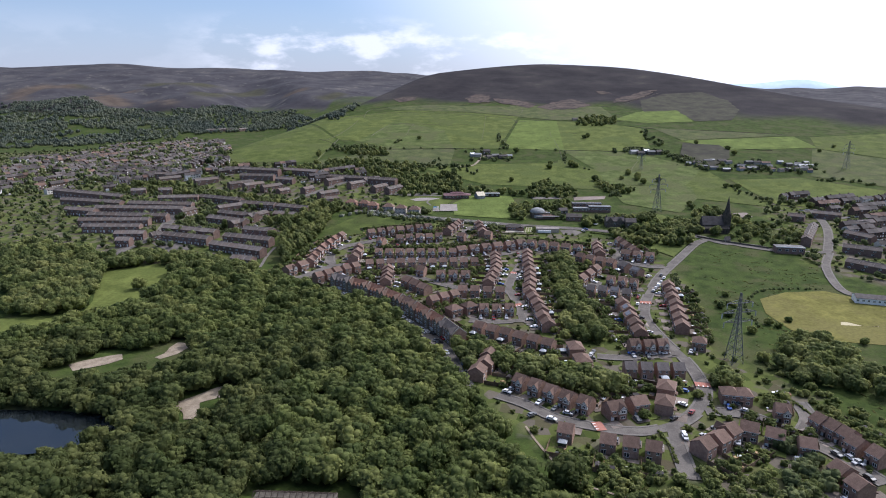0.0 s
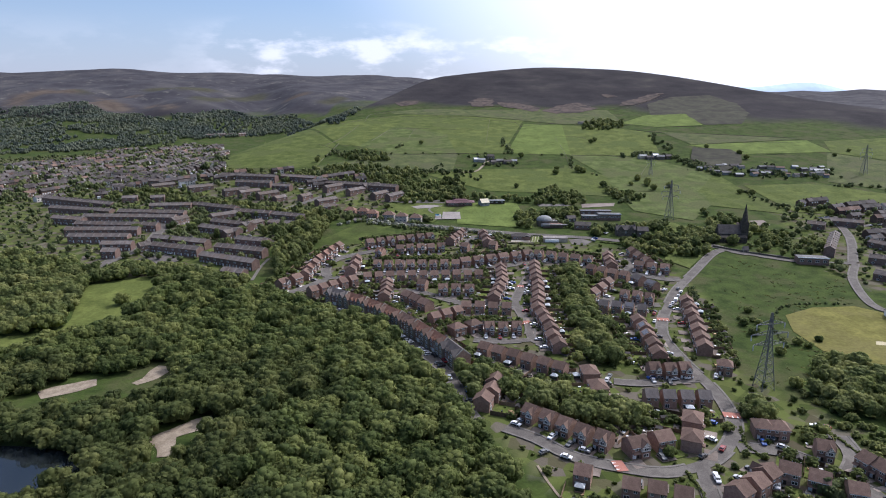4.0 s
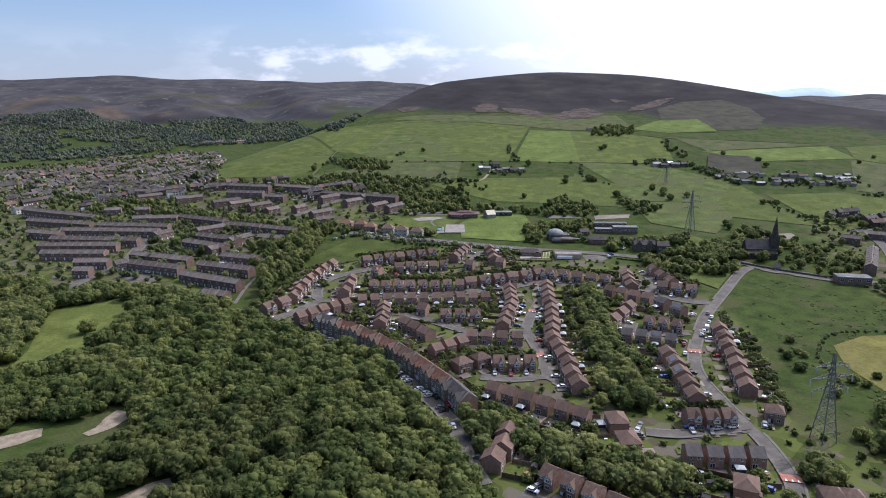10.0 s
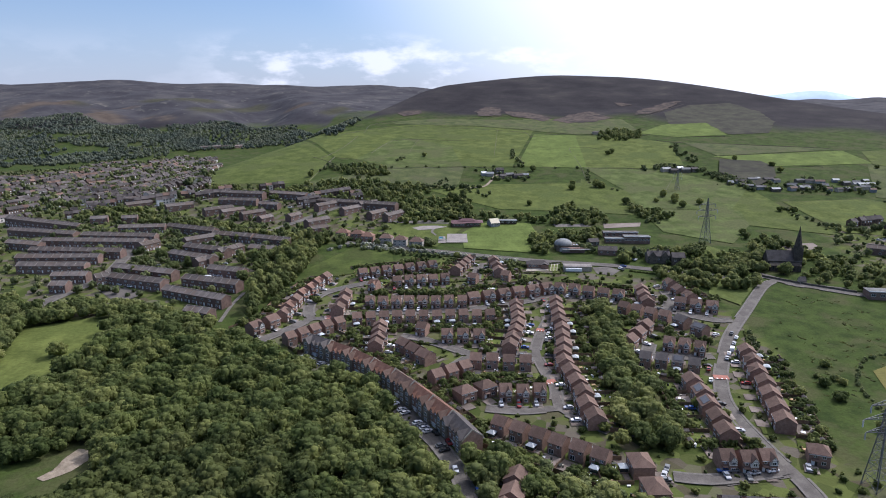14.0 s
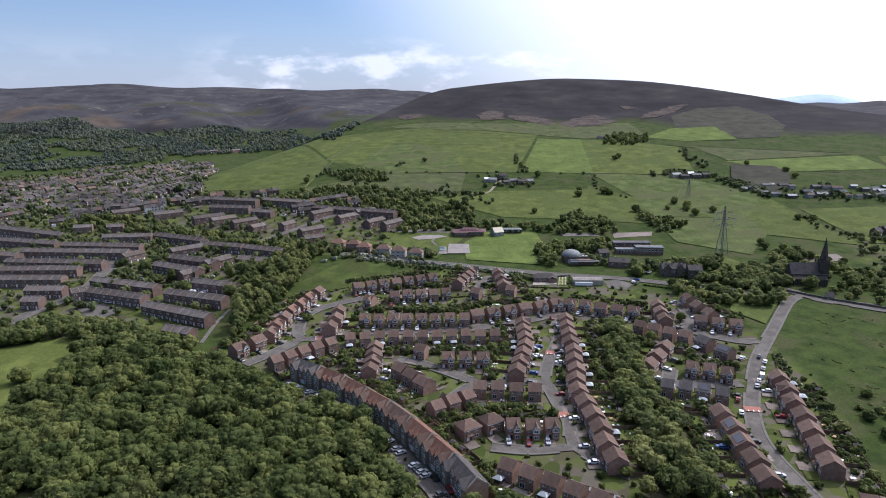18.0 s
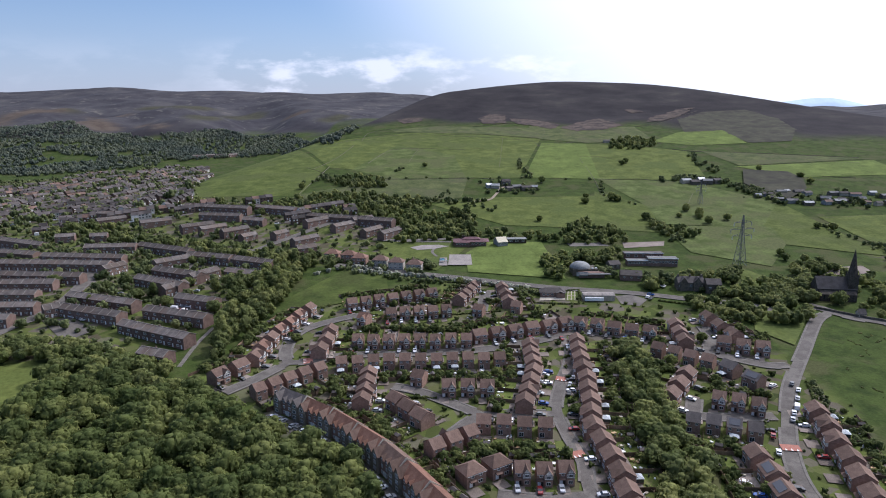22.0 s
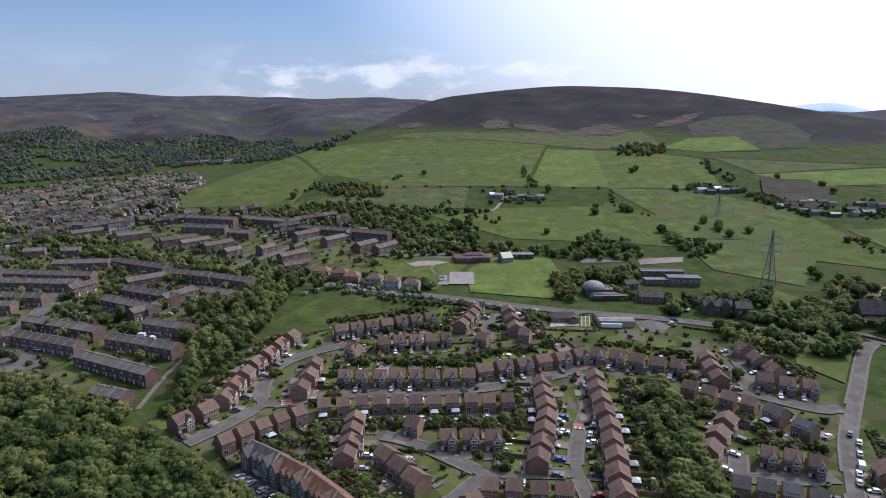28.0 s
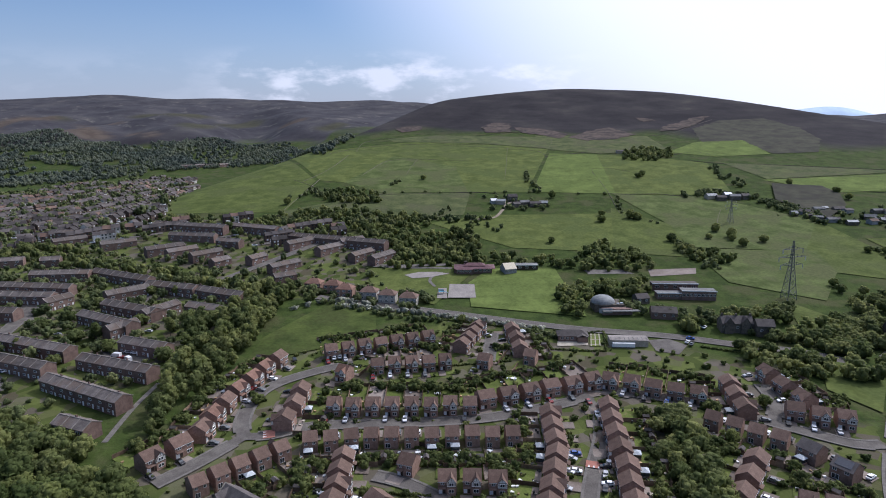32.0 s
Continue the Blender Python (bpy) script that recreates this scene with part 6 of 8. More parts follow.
def town(poly, along, seed, street=31.0, skip=0.28, free=0.0):
    """Streets of old houses, too many to count: each dwelling with its own roof, chimney and windows, cars at the kerb, joined in one mesh."""
    r = random.Random(seed)
    d = Vector(along).normalized()
    s = Vector((-d.y, d.x))
    xs, ys = [p[0] for p in poly], [p[1] for p in poly]
    c = Vector(((min(xs) + max(xs)) / 2, (min(ys) + max(ys)) / 2))
    reach = max(max(xs) - min(xs), max(ys) - min(ys)) * 0.75
    verts, faces, index, lanes, lane_faces = [], [], [], [], []

    def put(p, z, pts):
        b = len(verts)
        for u, q, zz in pts:
            v = p + d * u + s * q
            verts.append((v.x, v.y, z + zz))
        return b

    def box(p, z, u, q, zz, su, sq, sz, m):
        b = put(p, z, [(u + a * su / 2, q + e * sq / 2, zz + f * sz) for f in (0, 1) for a, e in ((-1, -1), (1, -1), (1, 1), (-1, 1))])
        faces.extend([(b + 4, b + 5, b + 6, b + 7), (b, b + 1, b + 5, b + 4), (b + 1, b + 2, b + 6, b + 5), (b + 2, b + 3, b + 7, b + 6), (b + 3, b, b + 4, b + 7)])
        index.extend([m] * 5)

    k = -reach
    while k < reach:
        bend = r.uniform(-0.06, 0.06)
        last = None
        u = -reach
        while u < reach:                                     # the street between two rows of fronts
            p = c + s * (k - 7.0 + bend * u) + d * u
            if bool(inside(poly, p.x, p.y)) and not (free and not clear_of(p.x, p.y, free)):
                b = len(lanes)
                for q in (-2.6, 2.6):
                    v = p + s * q
                    lanes.append((v.x, v.y, ground_z(v.x, v.y) + 0.5))
                if last is not None:
                    lane_faces.append((last, b, b + 1, last + 1))
                last = b
                if r.random() < 0.5:
                    z = ground_z(p.x, p.y) + 0.5
                    q, m = r.choice((-1.9, 1.9)), r.choice((5, 5, 6, 7))
                    box(p, z, 0, q, 0.2, 4.1, 1.7, 0.75, m), box(p, z, -0.2, q, 0.95, 2.3, 1.5, 0.5, 4)
            else:
                last = None
            u += 7.5
        for side in (0, 12.5):
            u = -reach + r.uniform(0, 10)
            while u < reach:
                n = r.choice((1, 2, 2, 2, 3, 4, 6))
                wide = r.uniform(5.6, 7.2)
                p0 = c + s * (k + side + bend * u) + d * u
                u += n * wide + r.uniform(2, 4.5)
                if r.random() < skip or not bool(inside(poly, p0.x, p0.y)) or (free and not clear_of(p0.x, p0.y, free)):
                    continue
                wd, e = r.uniform(3.0, 3.7), r.uniform(4.6, 5.5)
                rz, pale, tile = e + r.uniform(1.9, 2.7), r.random() < 0.12, r.random() < 0.07
                for i in range(n):
                    p = p0 + d * i * wide
                    z, h = ground_z(p.x, p.y), wide / 2
                    b = put(p, z, [(hh, q, zz) for hh in (-h, h) for q, zz in ((-wd, -3), (-wd, e), (0, rz), (wd, e), (wd, -3))])
                    faces.extend([(b, b + 1, b + 6, b + 5), (b + 3, b + 4, b + 9, b + 8), (b, b + 1, b + 2, b + 3, b + 4), (b + 5, b + 6, b + 7, b + 8, b + 9)])
                    index.extend([1 if pale or r.random() < 0.08 else 0] * 4)
                    b = put(p, z, [(hh, q, zz) for hh in (-h - 0.05, h + 0.05) for q, zz in ((-wd - 0.4, e - 0.1), (0, rz + 0.2), (wd + 0.4, e - 0.1))])
                    faces.extend([(b, b + 1, b + 4, b + 3), (b + 1, b + 2, b + 5, b + 4)])
                    index.extend([3, 3] if tile or r.random() < 0.07 else [2, 2])
                    if i % 2 == 0:
                        box(p, z, h * 0.9, 0.3, rz - 0.3, 1.0, 0.6, 1.5, 0)
                    if r.random() < 0.35:
                        box(p, z, 0, r.choice((-1, 1)) * (wd + 1.2), 0, wide * 0.5, 2.4, 2.6, r.choice((0, 2, 5, 1)))
                    for sd in (-1, 1):
                        for zz in (1.0, 3.3):
                            for hh in (-h * 0.45, h * 0.45):
                                b = put(p, z, [(hh + a, sd * (wd + 0.06), zz + f) for a, f in ((-0.65, 0), (0.65, 0), (0.65, 1.25), (-0.65, 1.25))])
                                faces.append((b, b + 1, b + 2, b + 3))
                                index.append(4 if r.random() < 0.6 else 5)
        k += street * r.uniform(0.92, 1.12)
    if lane_faces:
        tagged(new("road", mesh_of("road", lanes, lane_faces, [M["asphalt"]])), "narrow asphalt streets of the old town", "road", kind="structure")
    me = mesh_of("town_houses", verts, faces, [M["town_wall"], M["town_render"], M["town_roof"], M["town_tile"], M["glass"], M["white"], PAINTS[1][1], PAINTS[2][1]], index)
    return tagged(new("town_houses", me), "streets of old brick and stone houses across the valley", "houses", kind="stuff")


TOWN_FAR = [(-700, 1040), (-602, 1086), (-644, 1207), (-645, 1271), (-569, 1267), (-566, 1310), (-522, 1348), (-468, 1306), (-400, 1163), (-278.5, 811.2), (-255.8, 745.1), (-293.8, 722.3), (-425, 812.3), (-422.7, 706.4), (-525.4, 690)]
TOWN_W = [(-700, 1040), (-602, 1086), (-644, 1207), (-560, 1190), (-432.3, 812.3), (-422.7, 706.4), (-525.4, 690)]
TOWN_E = [(-638, 1207), (-640, 1271), (-569, 1267), (-566, 1310), (-522, 1348), (-468, 1306), (-400, 1163), (-294, 867), (-255.8, 745.1), (-293.8, 722.3), (-417.7, 812.3), (-555, 1190)]
town(TOWN_W, (0.45, 0.9), 4, street=34, skip=0.38)
town(TOWN_E, (0.2, 0.98), 5, street=33, skip=0.36)
town([(-520, 960), (-330, 850), (-282.4, 815), (-240, 790), (-172, 768), (-134, 757), (-73, 735), (-74, 697.7), (-148.1, 698.7), (-215.4, 692.5), (-309.3, 720.1), (-395, 727.8)], (0.8, 0.45), 8, street=33, skip=0.34, free=9)
VILLAGE_FAR = [(330, 470), (345, 640), (520, 660), (520, 440)]
town(VILLAGE_FAR, (0.9, 0.25), 6, street=34)
for x, y in scatter(TOWN_FAR, 11.5, 31):
    GREEN.append((rng.choice(("shrub", "broad", "broad")), x, y, rng.uniform(0.8, 1.6)))
for poly, sp, sd in ((TOWN, 10.5, 32), (VILLAGE, 9.5, 33)):
    for x, y in scatter(poly, sp, sd):
        if clear_of(x, y, 7) and not bool(inside(TOWN_FAR, x, y)):
            GREEN.append((rng.choice(("broad", "shrub", "shrub")), x, y, rng.uniform(0.6, 1.0)))


WEST = [(-361.1, 681), (-260, 688), (-155.6, 661.6), (-100.6, 604.6), (-107.5, 566.1), (-128.4, 505.7), (-231.1, 505.8)]
for x, y in scatter(WEST, 8.5, 35):
    if clear_of(x, y, 6.5):
        GREEN.append((rng.choice(("broad", "shrub", "shrub")), x, y, rng.uniform(0.55, 1.1)))


# ---------------------------------------------------------------- larger buildings by the through road
def hall(name, c, w, d, h, turn, wall, roof, label, n=0, category="building"):
    t = new(name)
    t.matrix_basis = pose(*c, ground_z(*c) + 0.2, 0, 0, turn)
    part("wall", boxes((0, 0, h / 2 - 1, w, d, h + 2)), M[wall], t)
    part("roof", boxes((0, 0, h + 0.12, w + 0.5, d + 0.5, 0.28)), M[roof], t)
    part("parapet", boxes((0, -d / 2 - 0.3, h + 0.3, w + 0.7, 0.18, 0.5)), M["white"], t)
    BUILT.extend((c[0] + u * w / 2, c[1] + v) for u in (-0.8, -0.4, 0, 0.4, 0.8) for v in (-8, -3, 2))
    for i in range(n):
        window(t, (i + 0.5) * w / n - w / 2, -d / 2 - 0.03, h * 0.55, min(w / n * 0.7, 2.4), min(h * 0.4, 1.6), 180)
    return tagged(t, label, category)


def barn(name, c, w, d, eaves, ridge, turn, wall, roof, label, n=0, category="building"):
    t = new(name)
    t.matrix_basis = pose(*c, ground_z(*c) + 0.2, 0, 0, turn)
    part("wall", prism([(-d / 2, -2), (-d / 2, eaves), (0, ridge), (d / 2, eaves), (d / 2, -2)], -w / 2, w / 2), M[wall], t)
    part("roof", slab_roof(w, d, eaves, ridge), M[roof], t)
    for i in range(n):
        window(t, (i + 0.5) * w / n - w / 2, -d / 2 - 0.03, eaves * 0.55, 1.3, 1.2, 180)
    BUILT.append(c)
    return tagged(t, label, category)


# primary school with maroon cladding
sc = (14.5, 648.2)
s_ = new("school")
s_.matrix_basis = pose(*sc, ground_z(*sc) + 0.2, 0, 0, 0)
part("wall", boxes((-1, 0, 0.8, 26, 11, 4.6), (-7, -5, 0.6, 11, 6, 4.2)), M["brick_dark"], s_)
part("roof", hip_roof(26.5, 12, 3.1, 4.6, 0.9), M["maroon"], s_, "dark red sheet roof")
part("upper_roof", hip_roof(14, 6, 4.4, 5.9, 0.4), M["maroon"], s_)
part("wing_roof", boxes((-7, -5.6, 2.85, 12, 7, 0.3)), M["maroon"], s_)
part("lantern", boxes((-6, 1, 6.0, 2.6, 1.8, 1.2)), M["timber"], s_)
for x in (-11, -9, -7, -5, -3):
    window(s_, x, -8.05, 1.6, 1.3, 1.3, 180)
for x in (1, 4, 7, 10):
    window(s_, x, -5.55, 1.6, 2.0, 1.3, 180)
BUILT += [(sc[0] + u, sc[1] + v) for u in (-14, -8, -2, 4, 10, 16) for v in (-26, -20, -14, -8, -2, 4)]
tagged(s_, "single-storey school with dark red roofs", "school")
f_ = new("climbing_frame")
f_.matrix_basis = pose(-7.7, 602, ground_z(-7.7, 602) + 0.85, 0, 0, 8)
for x in (-1.6, 1.6):
    for y in (-1.2, 1.2):
        part("post", boxes((x, y, 1.2, 0.14, 0.14, 2.8)), M["steel"], f_)
part("platform", boxes((0, 0, 1.4, 3.3, 2.5, 0.14)), PAINTS[6][1], f_, "pale blue platform")
part("slide", prism([(1.6, 1.5), (4.4, 0.3), (4.4, 0.45), (1.6, 1.65)], -0.4, 0.4, "y"), PAINTS[6][1], f_)
part("rail", boxes((0, -1.2, 2.1, 3.2, 0.08, 0.5), (0, 1.2, 2.1, 3.2, 0.08, 0.5)), PAINTS[6][1], f_)
tagged(f_, "pale blue climbing frame on the school play area", "climbing frame")
barn("school_hall", (37.9, 645.7), 8.5, 9, 3.2, 6.4, 20, "shed", "pale_roof", "small hall under a steep pale yellow roof", 2)
hall("school_annexe", (51.2, 652.6), 15, 7, 3, 0, "timber", "felt", "low flat-roofed timber annexe", 3)
# domed hall
dc = (88.5, 572.3)
d_ = new("domed_hall")
d_.matrix_basis = pose(*dc, ground_z(*dc) + 0.2, 0, 0, 2) @ Matrix.Diagonal((0.85, 0.85, 0.82, 1))
part("wall", boxes((2, 6, 1.6, 20, 14, 7.2)), M["stone"], d_)
part("front_block", boxes((6, -3, 0.8, 20, 7, 5.6)), M["brick_dark"], d_)
part("canopy", boxes((8, -7.8, 2.9, 25, 4, 0.4)), M["felt"], d_)
dome = bmesh.new()
bmesh.ops.create_uvsphere(dome, u_segments=28, v_segments=14, radius=1, matrix=Matrix.Translation((-1, 6, 5.2)) @ Matrix.Diagonal((8.2, 8.2, 5.2, 1)))
bmesh.ops.delete(dome, geom=[v for v in dome.verts if v.co.z < 5.15], context="VERTS")
part("dome", dome, M["lead"], d_, "grey ribbed dome")
part("drum", prism([(-1 + 8.4 * math.cos(i * 0.3927), 6 + 8.4 * math.sin(i * 0.3927)) for i in range(16)], 4.6, 5.4, "z"), M["stone"], d_)
part("screen", boxes((-2, -6.6, 2.6, 9, 0.2, 3.4)), M["shed"], d_, "pale panel on the front")
for x in (2, 5, 8, 11):
    part("skylight", boxes((x, 1 + (x % 2), 5.5, 1.6, 1.6, 0.5)), M["poly"], d_)
BUILT += [(dc[0] + u, dc[1] + v) for u in (-10, -5, 0, 5, 10, 16) for v in (-18, -12, -6, 0, 6, 12)]
tagged(d_, "stone hall with a grey dome and low front wing", "hall")
hall("school", (149.1, 594.9), 20, 8, 5.0, -6, "brick_dark", "felt", "two-storey flat-roofed school with bands of windows", 9)
hall("school_wing", (134.4, 596), 20, 6.5, 3.2, -2, "brick_dark", "felt", "single-storey flat-roofed school wing", 6)
hall("school_wing", (140.1, 611.3), 28, 7, 4.0, -3, "brick_dark", "roof_slate", "dark flat-roofed school wing", 5)
barn("school_house", (119, 564.9), 14, 10, 3.4, 5.6, -10, "brick_dark", "roof_slate", "low brick school building with a shallow slate roof", 3)
barn("lodge", (112.9, 588.2), 8, 7, 3.2, 5.2, 10, "stone", "roof_slate", "small stone lodge with a slate roof", 2)
v_ = barn("stone_villa", (150.2, 543.9), 16, 8, 5.0, 8.0, -4, "stone", "roof_slate", "dark gritstone villa with two front gables", 5)
for x in (-4.6, 3.8):
    part("gable_wall", prism([(x - 2.2, -1), (x + 2.2, -1), (x + 2.2, 5.4), (x, 8.2), (x - 2.2, 5.4)], -5.2, -3.9, "y"), M["stone"], v_)
    part("gable_roof", prism([(x - 2.5, 5.05), (x, 8.25), (x + 2.5, 5.05), (x + 2.5, 5.25), (x, 8.45), (x - 2.5, 5.25)], -5.5, -0.5, "y"), M["roof_slate"], v_)
for x in (-8, 0, 8):
    part("chimney", boxes((x * 0.9, 0, 8.4, 1.0, 0.8, 1.8)), M["stone"], v_)
barn("gritstone_house", (162.6, 538.4), 9, 8, 5.6, 8.2, -6, "stone", "roof_slate", "gritstone house with a slate roof by the road", 2)
cl = (61.9, 532.8)
k_ = new("clubhouse")
k_.matrix_basis = pose(*cl, ground_z(*cl) + 0.3, 0, 0, -3)
part("wall", boxes((0, 0, 0.6, 15, 7.5, 4.0), (4.5, -4.4, 0.6, 5, 2.4, 3.8)), M["brick"], k_)
part("roof", hip_roof(15, 7.5, 2.6, 4.8, 0.6), M["roof_slate"], k_)
part("wing_roof", prism([(-0.2, 2.4), (2.5, 3.6), (5.4, 2.4), (5.4, 2.6), (2.5, 3.8), (-0.2, 2.6)], -6.0, -2.5, "y"), M["roof_slate"], k_, m=pose(1.9, 0, 0))
for x in (-5.5, -3, -0.5, 6):
    window(k_, x, -3.78, 1.4, 1.6, 1.2, 180)
tagged(k_, "low brick clubhouse under a dark hipped roof", "clubhouse")
BUILT += [(cl[0] + u, cl[1] + v) for u in (-8, -3, 2, 7) for v in (-10, -5, 0)]
lay("patio", [(53.6, 528.4), (68.6, 529.8), (68.6, 524), (52.7, 522.7)], "stone_pale", 0.3, "pale paved terrace before the clubhouse", "patio")
b_ = barn("covered_stand", (88.8, 526.1), 19, 7, 3.0, 3.4, -3, "stone_pale", "court", "long low shelter with a ribbed tan roof")
part("lean_to", boxes((-3, -4.6, 1.0, 11, 1.8, 2.0)), M["white"], b_)
for x in range(9):
    part("roof_rib", boxes((x * 2.2 - 8.8, -1.9, 3.55, 0.15, 3.6, 0.12)), M["felt"], b_)
patch("bowling_green", [(72.2, 538.8), (77.6, 538.7), (74.8, 522.6), (68.9, 522.6)], "lawn", "small clipped lawn with pale edging and beds", 0.3)
e0, e1, e2, e3 = Vector((72.2, 538.8)), Vector((77.6, 538.7)), Vector((74.8, 522.6)), Vector((68.9, 522.6))
for u in (0.12, 0.5, 0.88):
    for a_, b2 in ((e0.lerp(e1, u), e3.lerp(e2, u)), (e0.lerp(e3, u), e1.lerp(e2, u))):
        n_ = (b2 - a_).normalized()
        n_ = Vector((-n_.y, n_.x)) * 0.22
        lay("edging", [(v.x, v.y) for v in (a_ + n_, b2 + n_, b2 - n_, a_ - n_)], "stone_pale", 0.42 if u != 0.5 else 0.44, "pale edging strip in the clipped lawn", "edging")
HEDGE = []


def hedge_row(pts, size=0.42, gap=1.0):
    for p in smooth_line(pts, gap) if len(pts) > 2 else [Vector(pts[0]).lerp(Vector(pts[1]), k / 24) for k in range(25)]:
        HEDGE.append(("bush", p.x + rng.uniform(-0.25, 0.25), p.y + rng.uniform(-0.25, 0.25), size * rng.uniform(0.85, 1.2)))


for pts in ([(80, 541.8), (78.6, 532.7), (75.8, 517.1)], [(75.8, 517.1), (67.2, 517.1), (49.4, 519.2)], [(49.4, 519.2), (48.7, 528.4), (51.4, 538.9)], [(-67.5, 579.7), (-32.7, 567.6), (15.5, 553.4), (49.5, 540.4)],
            [(54.5, 543.5), (68.9, 540.3), (80, 541.8)], [(124.5, 521.8), (138.7, 515.6), (156.8, 507.7), (169.8, 502.1)], [(163.2, 532.4), (180.4, 521.6), (198.4, 510.2)],
            [(114.8, 249.4), (111.4, 237.3), (113.5, 229.6)], [(83.1, 219.9), (84.1, 210.1), (82.9, 199.3)], [(123.1, 228.3), (127.8, 219.9), (128.1, 210.1)], [(136.7, 249.4), (142.8, 249.4), (147.4, 244.4), (150.1, 228.3), (158.5, 210.1)],
            [(157.1, 417.6), (148, 389.4), (139.9, 361)], [(-28.2, 405), (-6.9, 402.7)], [(-62.5, 505.6), (-26.3, 496.3), (0.1, 500.5), (27.1, 505.5)], [(-16.4, 373.6), (-9.8, 380.6), (-1.8, 389.2)]):
    hedge_row(pts)
stand("hedges", HEDGE, "hedge", "clipped hedges along gardens and roads", "hedge")
# church with a spire
ch = (236.2, 526.8)
c_ = new("church")
c_.matrix_basis = pose(*ch, ground_z(*ch) + 0.2, 0, 0, -8)
part("nave", prism([(-5, -2), (-5, 6.5), (0, 12.5), (5, 6.5), (5, -2)], -16, 6), M["stone_soot"], c_)
part("nave_roof", prism([(-5.4, 6.0), (0, 12.6), (5.4, 6.0), (5.4, 6.3), (0, 12.9), (-5.4, 6.3)], -16.2, 6), M["roof_slate"], c_)
part("aisle", prism([(-8.2, -2), (-8.2, 3.6), (-5, 5.6), (-5, -2)], -15, 5), M["stone_soot"], c_)
part("tower", boxes((3.5, -2.5, 6, 5.4, 5.4, 16)), M["stone_soot"], c_)
sp = bmesh.new()
bmesh.ops.create_cone(sp, cap_ends=True, segments=8, radius1=3.1, radius2=0.06, depth=16.5, matrix=Matrix.Translation((3.5, -2.5, 22.2)))
part("spire", sp, M["stone_soot"], c_, "tapering gritstone spire")
for sx in (-1, 1):
    for sy in (-1, 1):
        pin = bmesh.new()
        bmesh.ops.create_cone(pin, cap_ends=True, segments=4, radius1=0.6, radius2=0.05, depth=3, matrix=Matrix.Translation((3.5 + sx * 2.4, -2.5 + sy * 2.4, 15.4)))
        part("pinnacle", pin, M["stone_soot"], c_)
for x in (-13, -9.5, -6, -2.5):
    part("lancet_window", prism([(x - 0.45, 1.0), (x + 0.45, 1.0), (x + 0.45, 2.6), (x, 3.3), (x - 0.45, 2.6)], -8.3, -8.22, "y"), M["glass"], c_)
tagged(c_, "dark gritstone church with a tall pointed spire among trees", "church")
BUILT += [(ch[0] + u, ch[1] + v) for u in (-12, -4, 4) for v in (-6, 0, 6)]
barn("lych_gate", (228.5, 495.4), 4, 3.5, 2.2, 4.4, 0, "stone_pale", "roof_slate", "small roofed gate in the churchyard wall")
hall("public_house", (263.7, 468.2), 20, 9, 4.5, -12, "brick_dark", "felt", "dark low building with white roof edging by the road", 4)
barn("cricket_pavilion", (259.2, 365.6), 17, 8, 3.4, 5.0, -18, "white", "roof_grey", "white cricket pavilion with a grey roof", 6)
barn("farmhouse", (57.2, 837.1), 9, 6.5, 4.6, 6.8, 10, "stone", "roof_slate", "gritstone farmhouse on the hillside", 3)
for q, w, k, m_ in (((45.4, 827.3), 9, "stone_pale", "shed"), ((67.3, 823), 10, "stone", "felt"), ((77.1, 818.9), 11, "stone", "roof_slate"), ((38.5, 829.4), 6, "shed", "white"), ((85.4, 820.7), 8, "stone", "shed"), ((59.2, 817.3), 7, "stone", "roof_slate")):
    barn("farm_building", q, w, 6, 2.8, 4.4, rng.uniform(-20, 20), k, m_, "low farm shed beside the farmhouse")
for q, w, k, m_ in (((252, 841.9), 11, "stone_pale", "shed"), ((259.4, 835.7), 9, "stone", "roof_slate"), ((274.1, 839.5), 10, "stone", "felt"), ((284.7, 841.3), 8, "stone", "roof_slate"), ((269.5, 845.8), 7, "shed", "white")):
    barn("farm_building", q, w, 6.5, 3.2, 5.0, rng.uniform(-15, 15), k, m_, "hillside farm building of stone and sheet")
for q, w, k, m_ in (((326.3, 764.9), 20, "shed", "felt"), ((338.7, 757.1), 18, "stone", "shed"), ((381.4, 791.6), 20, "stone", "felt"), ((397, 772.7), 16, "stone", "roof_slate"), ((425.2, 780.8), 18, "stone", "felt"), ((450.4, 788.9), 14, "stone", "shed"), ((312.8, 778.1), 12, "stone", "roof_slate"), ((379.5, 764.9), 14, "stone", "roof_slate"), ((218.6, 1066.6), 20, "stone_pale", "roof_slate"), ((420.2, 791.6), 14, "shed", "shed")):
    barn("works_shed", q, w * 0.5, 5, 2.5, 3.7, rng.uniform(-15, 15), k, m_, "long sheet-clad shed on the hillside", 0, "shed")
for i in range(26):
    u = (i + rng.random()) / 26
    a_, b_2 = Vector((308.9, 786.2)), Vector((453.6, 775.4))
    q = a_.lerp(b_2, u) + Vector((rng.uniform(-15, 15), rng.uniform(-28, 28)))
    barn("farm_building", (q.x, q.y), rng.uniform(5, 11), rng.uniform(4, 6), 2.6, rng.uniform(3.6, 4.6), rng.uniform(-25, 25), rng.choice(("stone", "stone_pale", "stone", "shed")), rng.choice(("roof_slate", "felt", "shed", "roof_slate", "roof_brown")), "low farm building of the hillside hamlet")
    for _ in range(2):
        GREEN.append((rng.choice(("broad", "shrub")), q.x + rng.uniform(-18, 18), q.y + rng.uniform(-14, 14), rng.uniform(0.6, 1.1)))
dl = (-46.7, 173.4)
r_ = new("derelict_building")
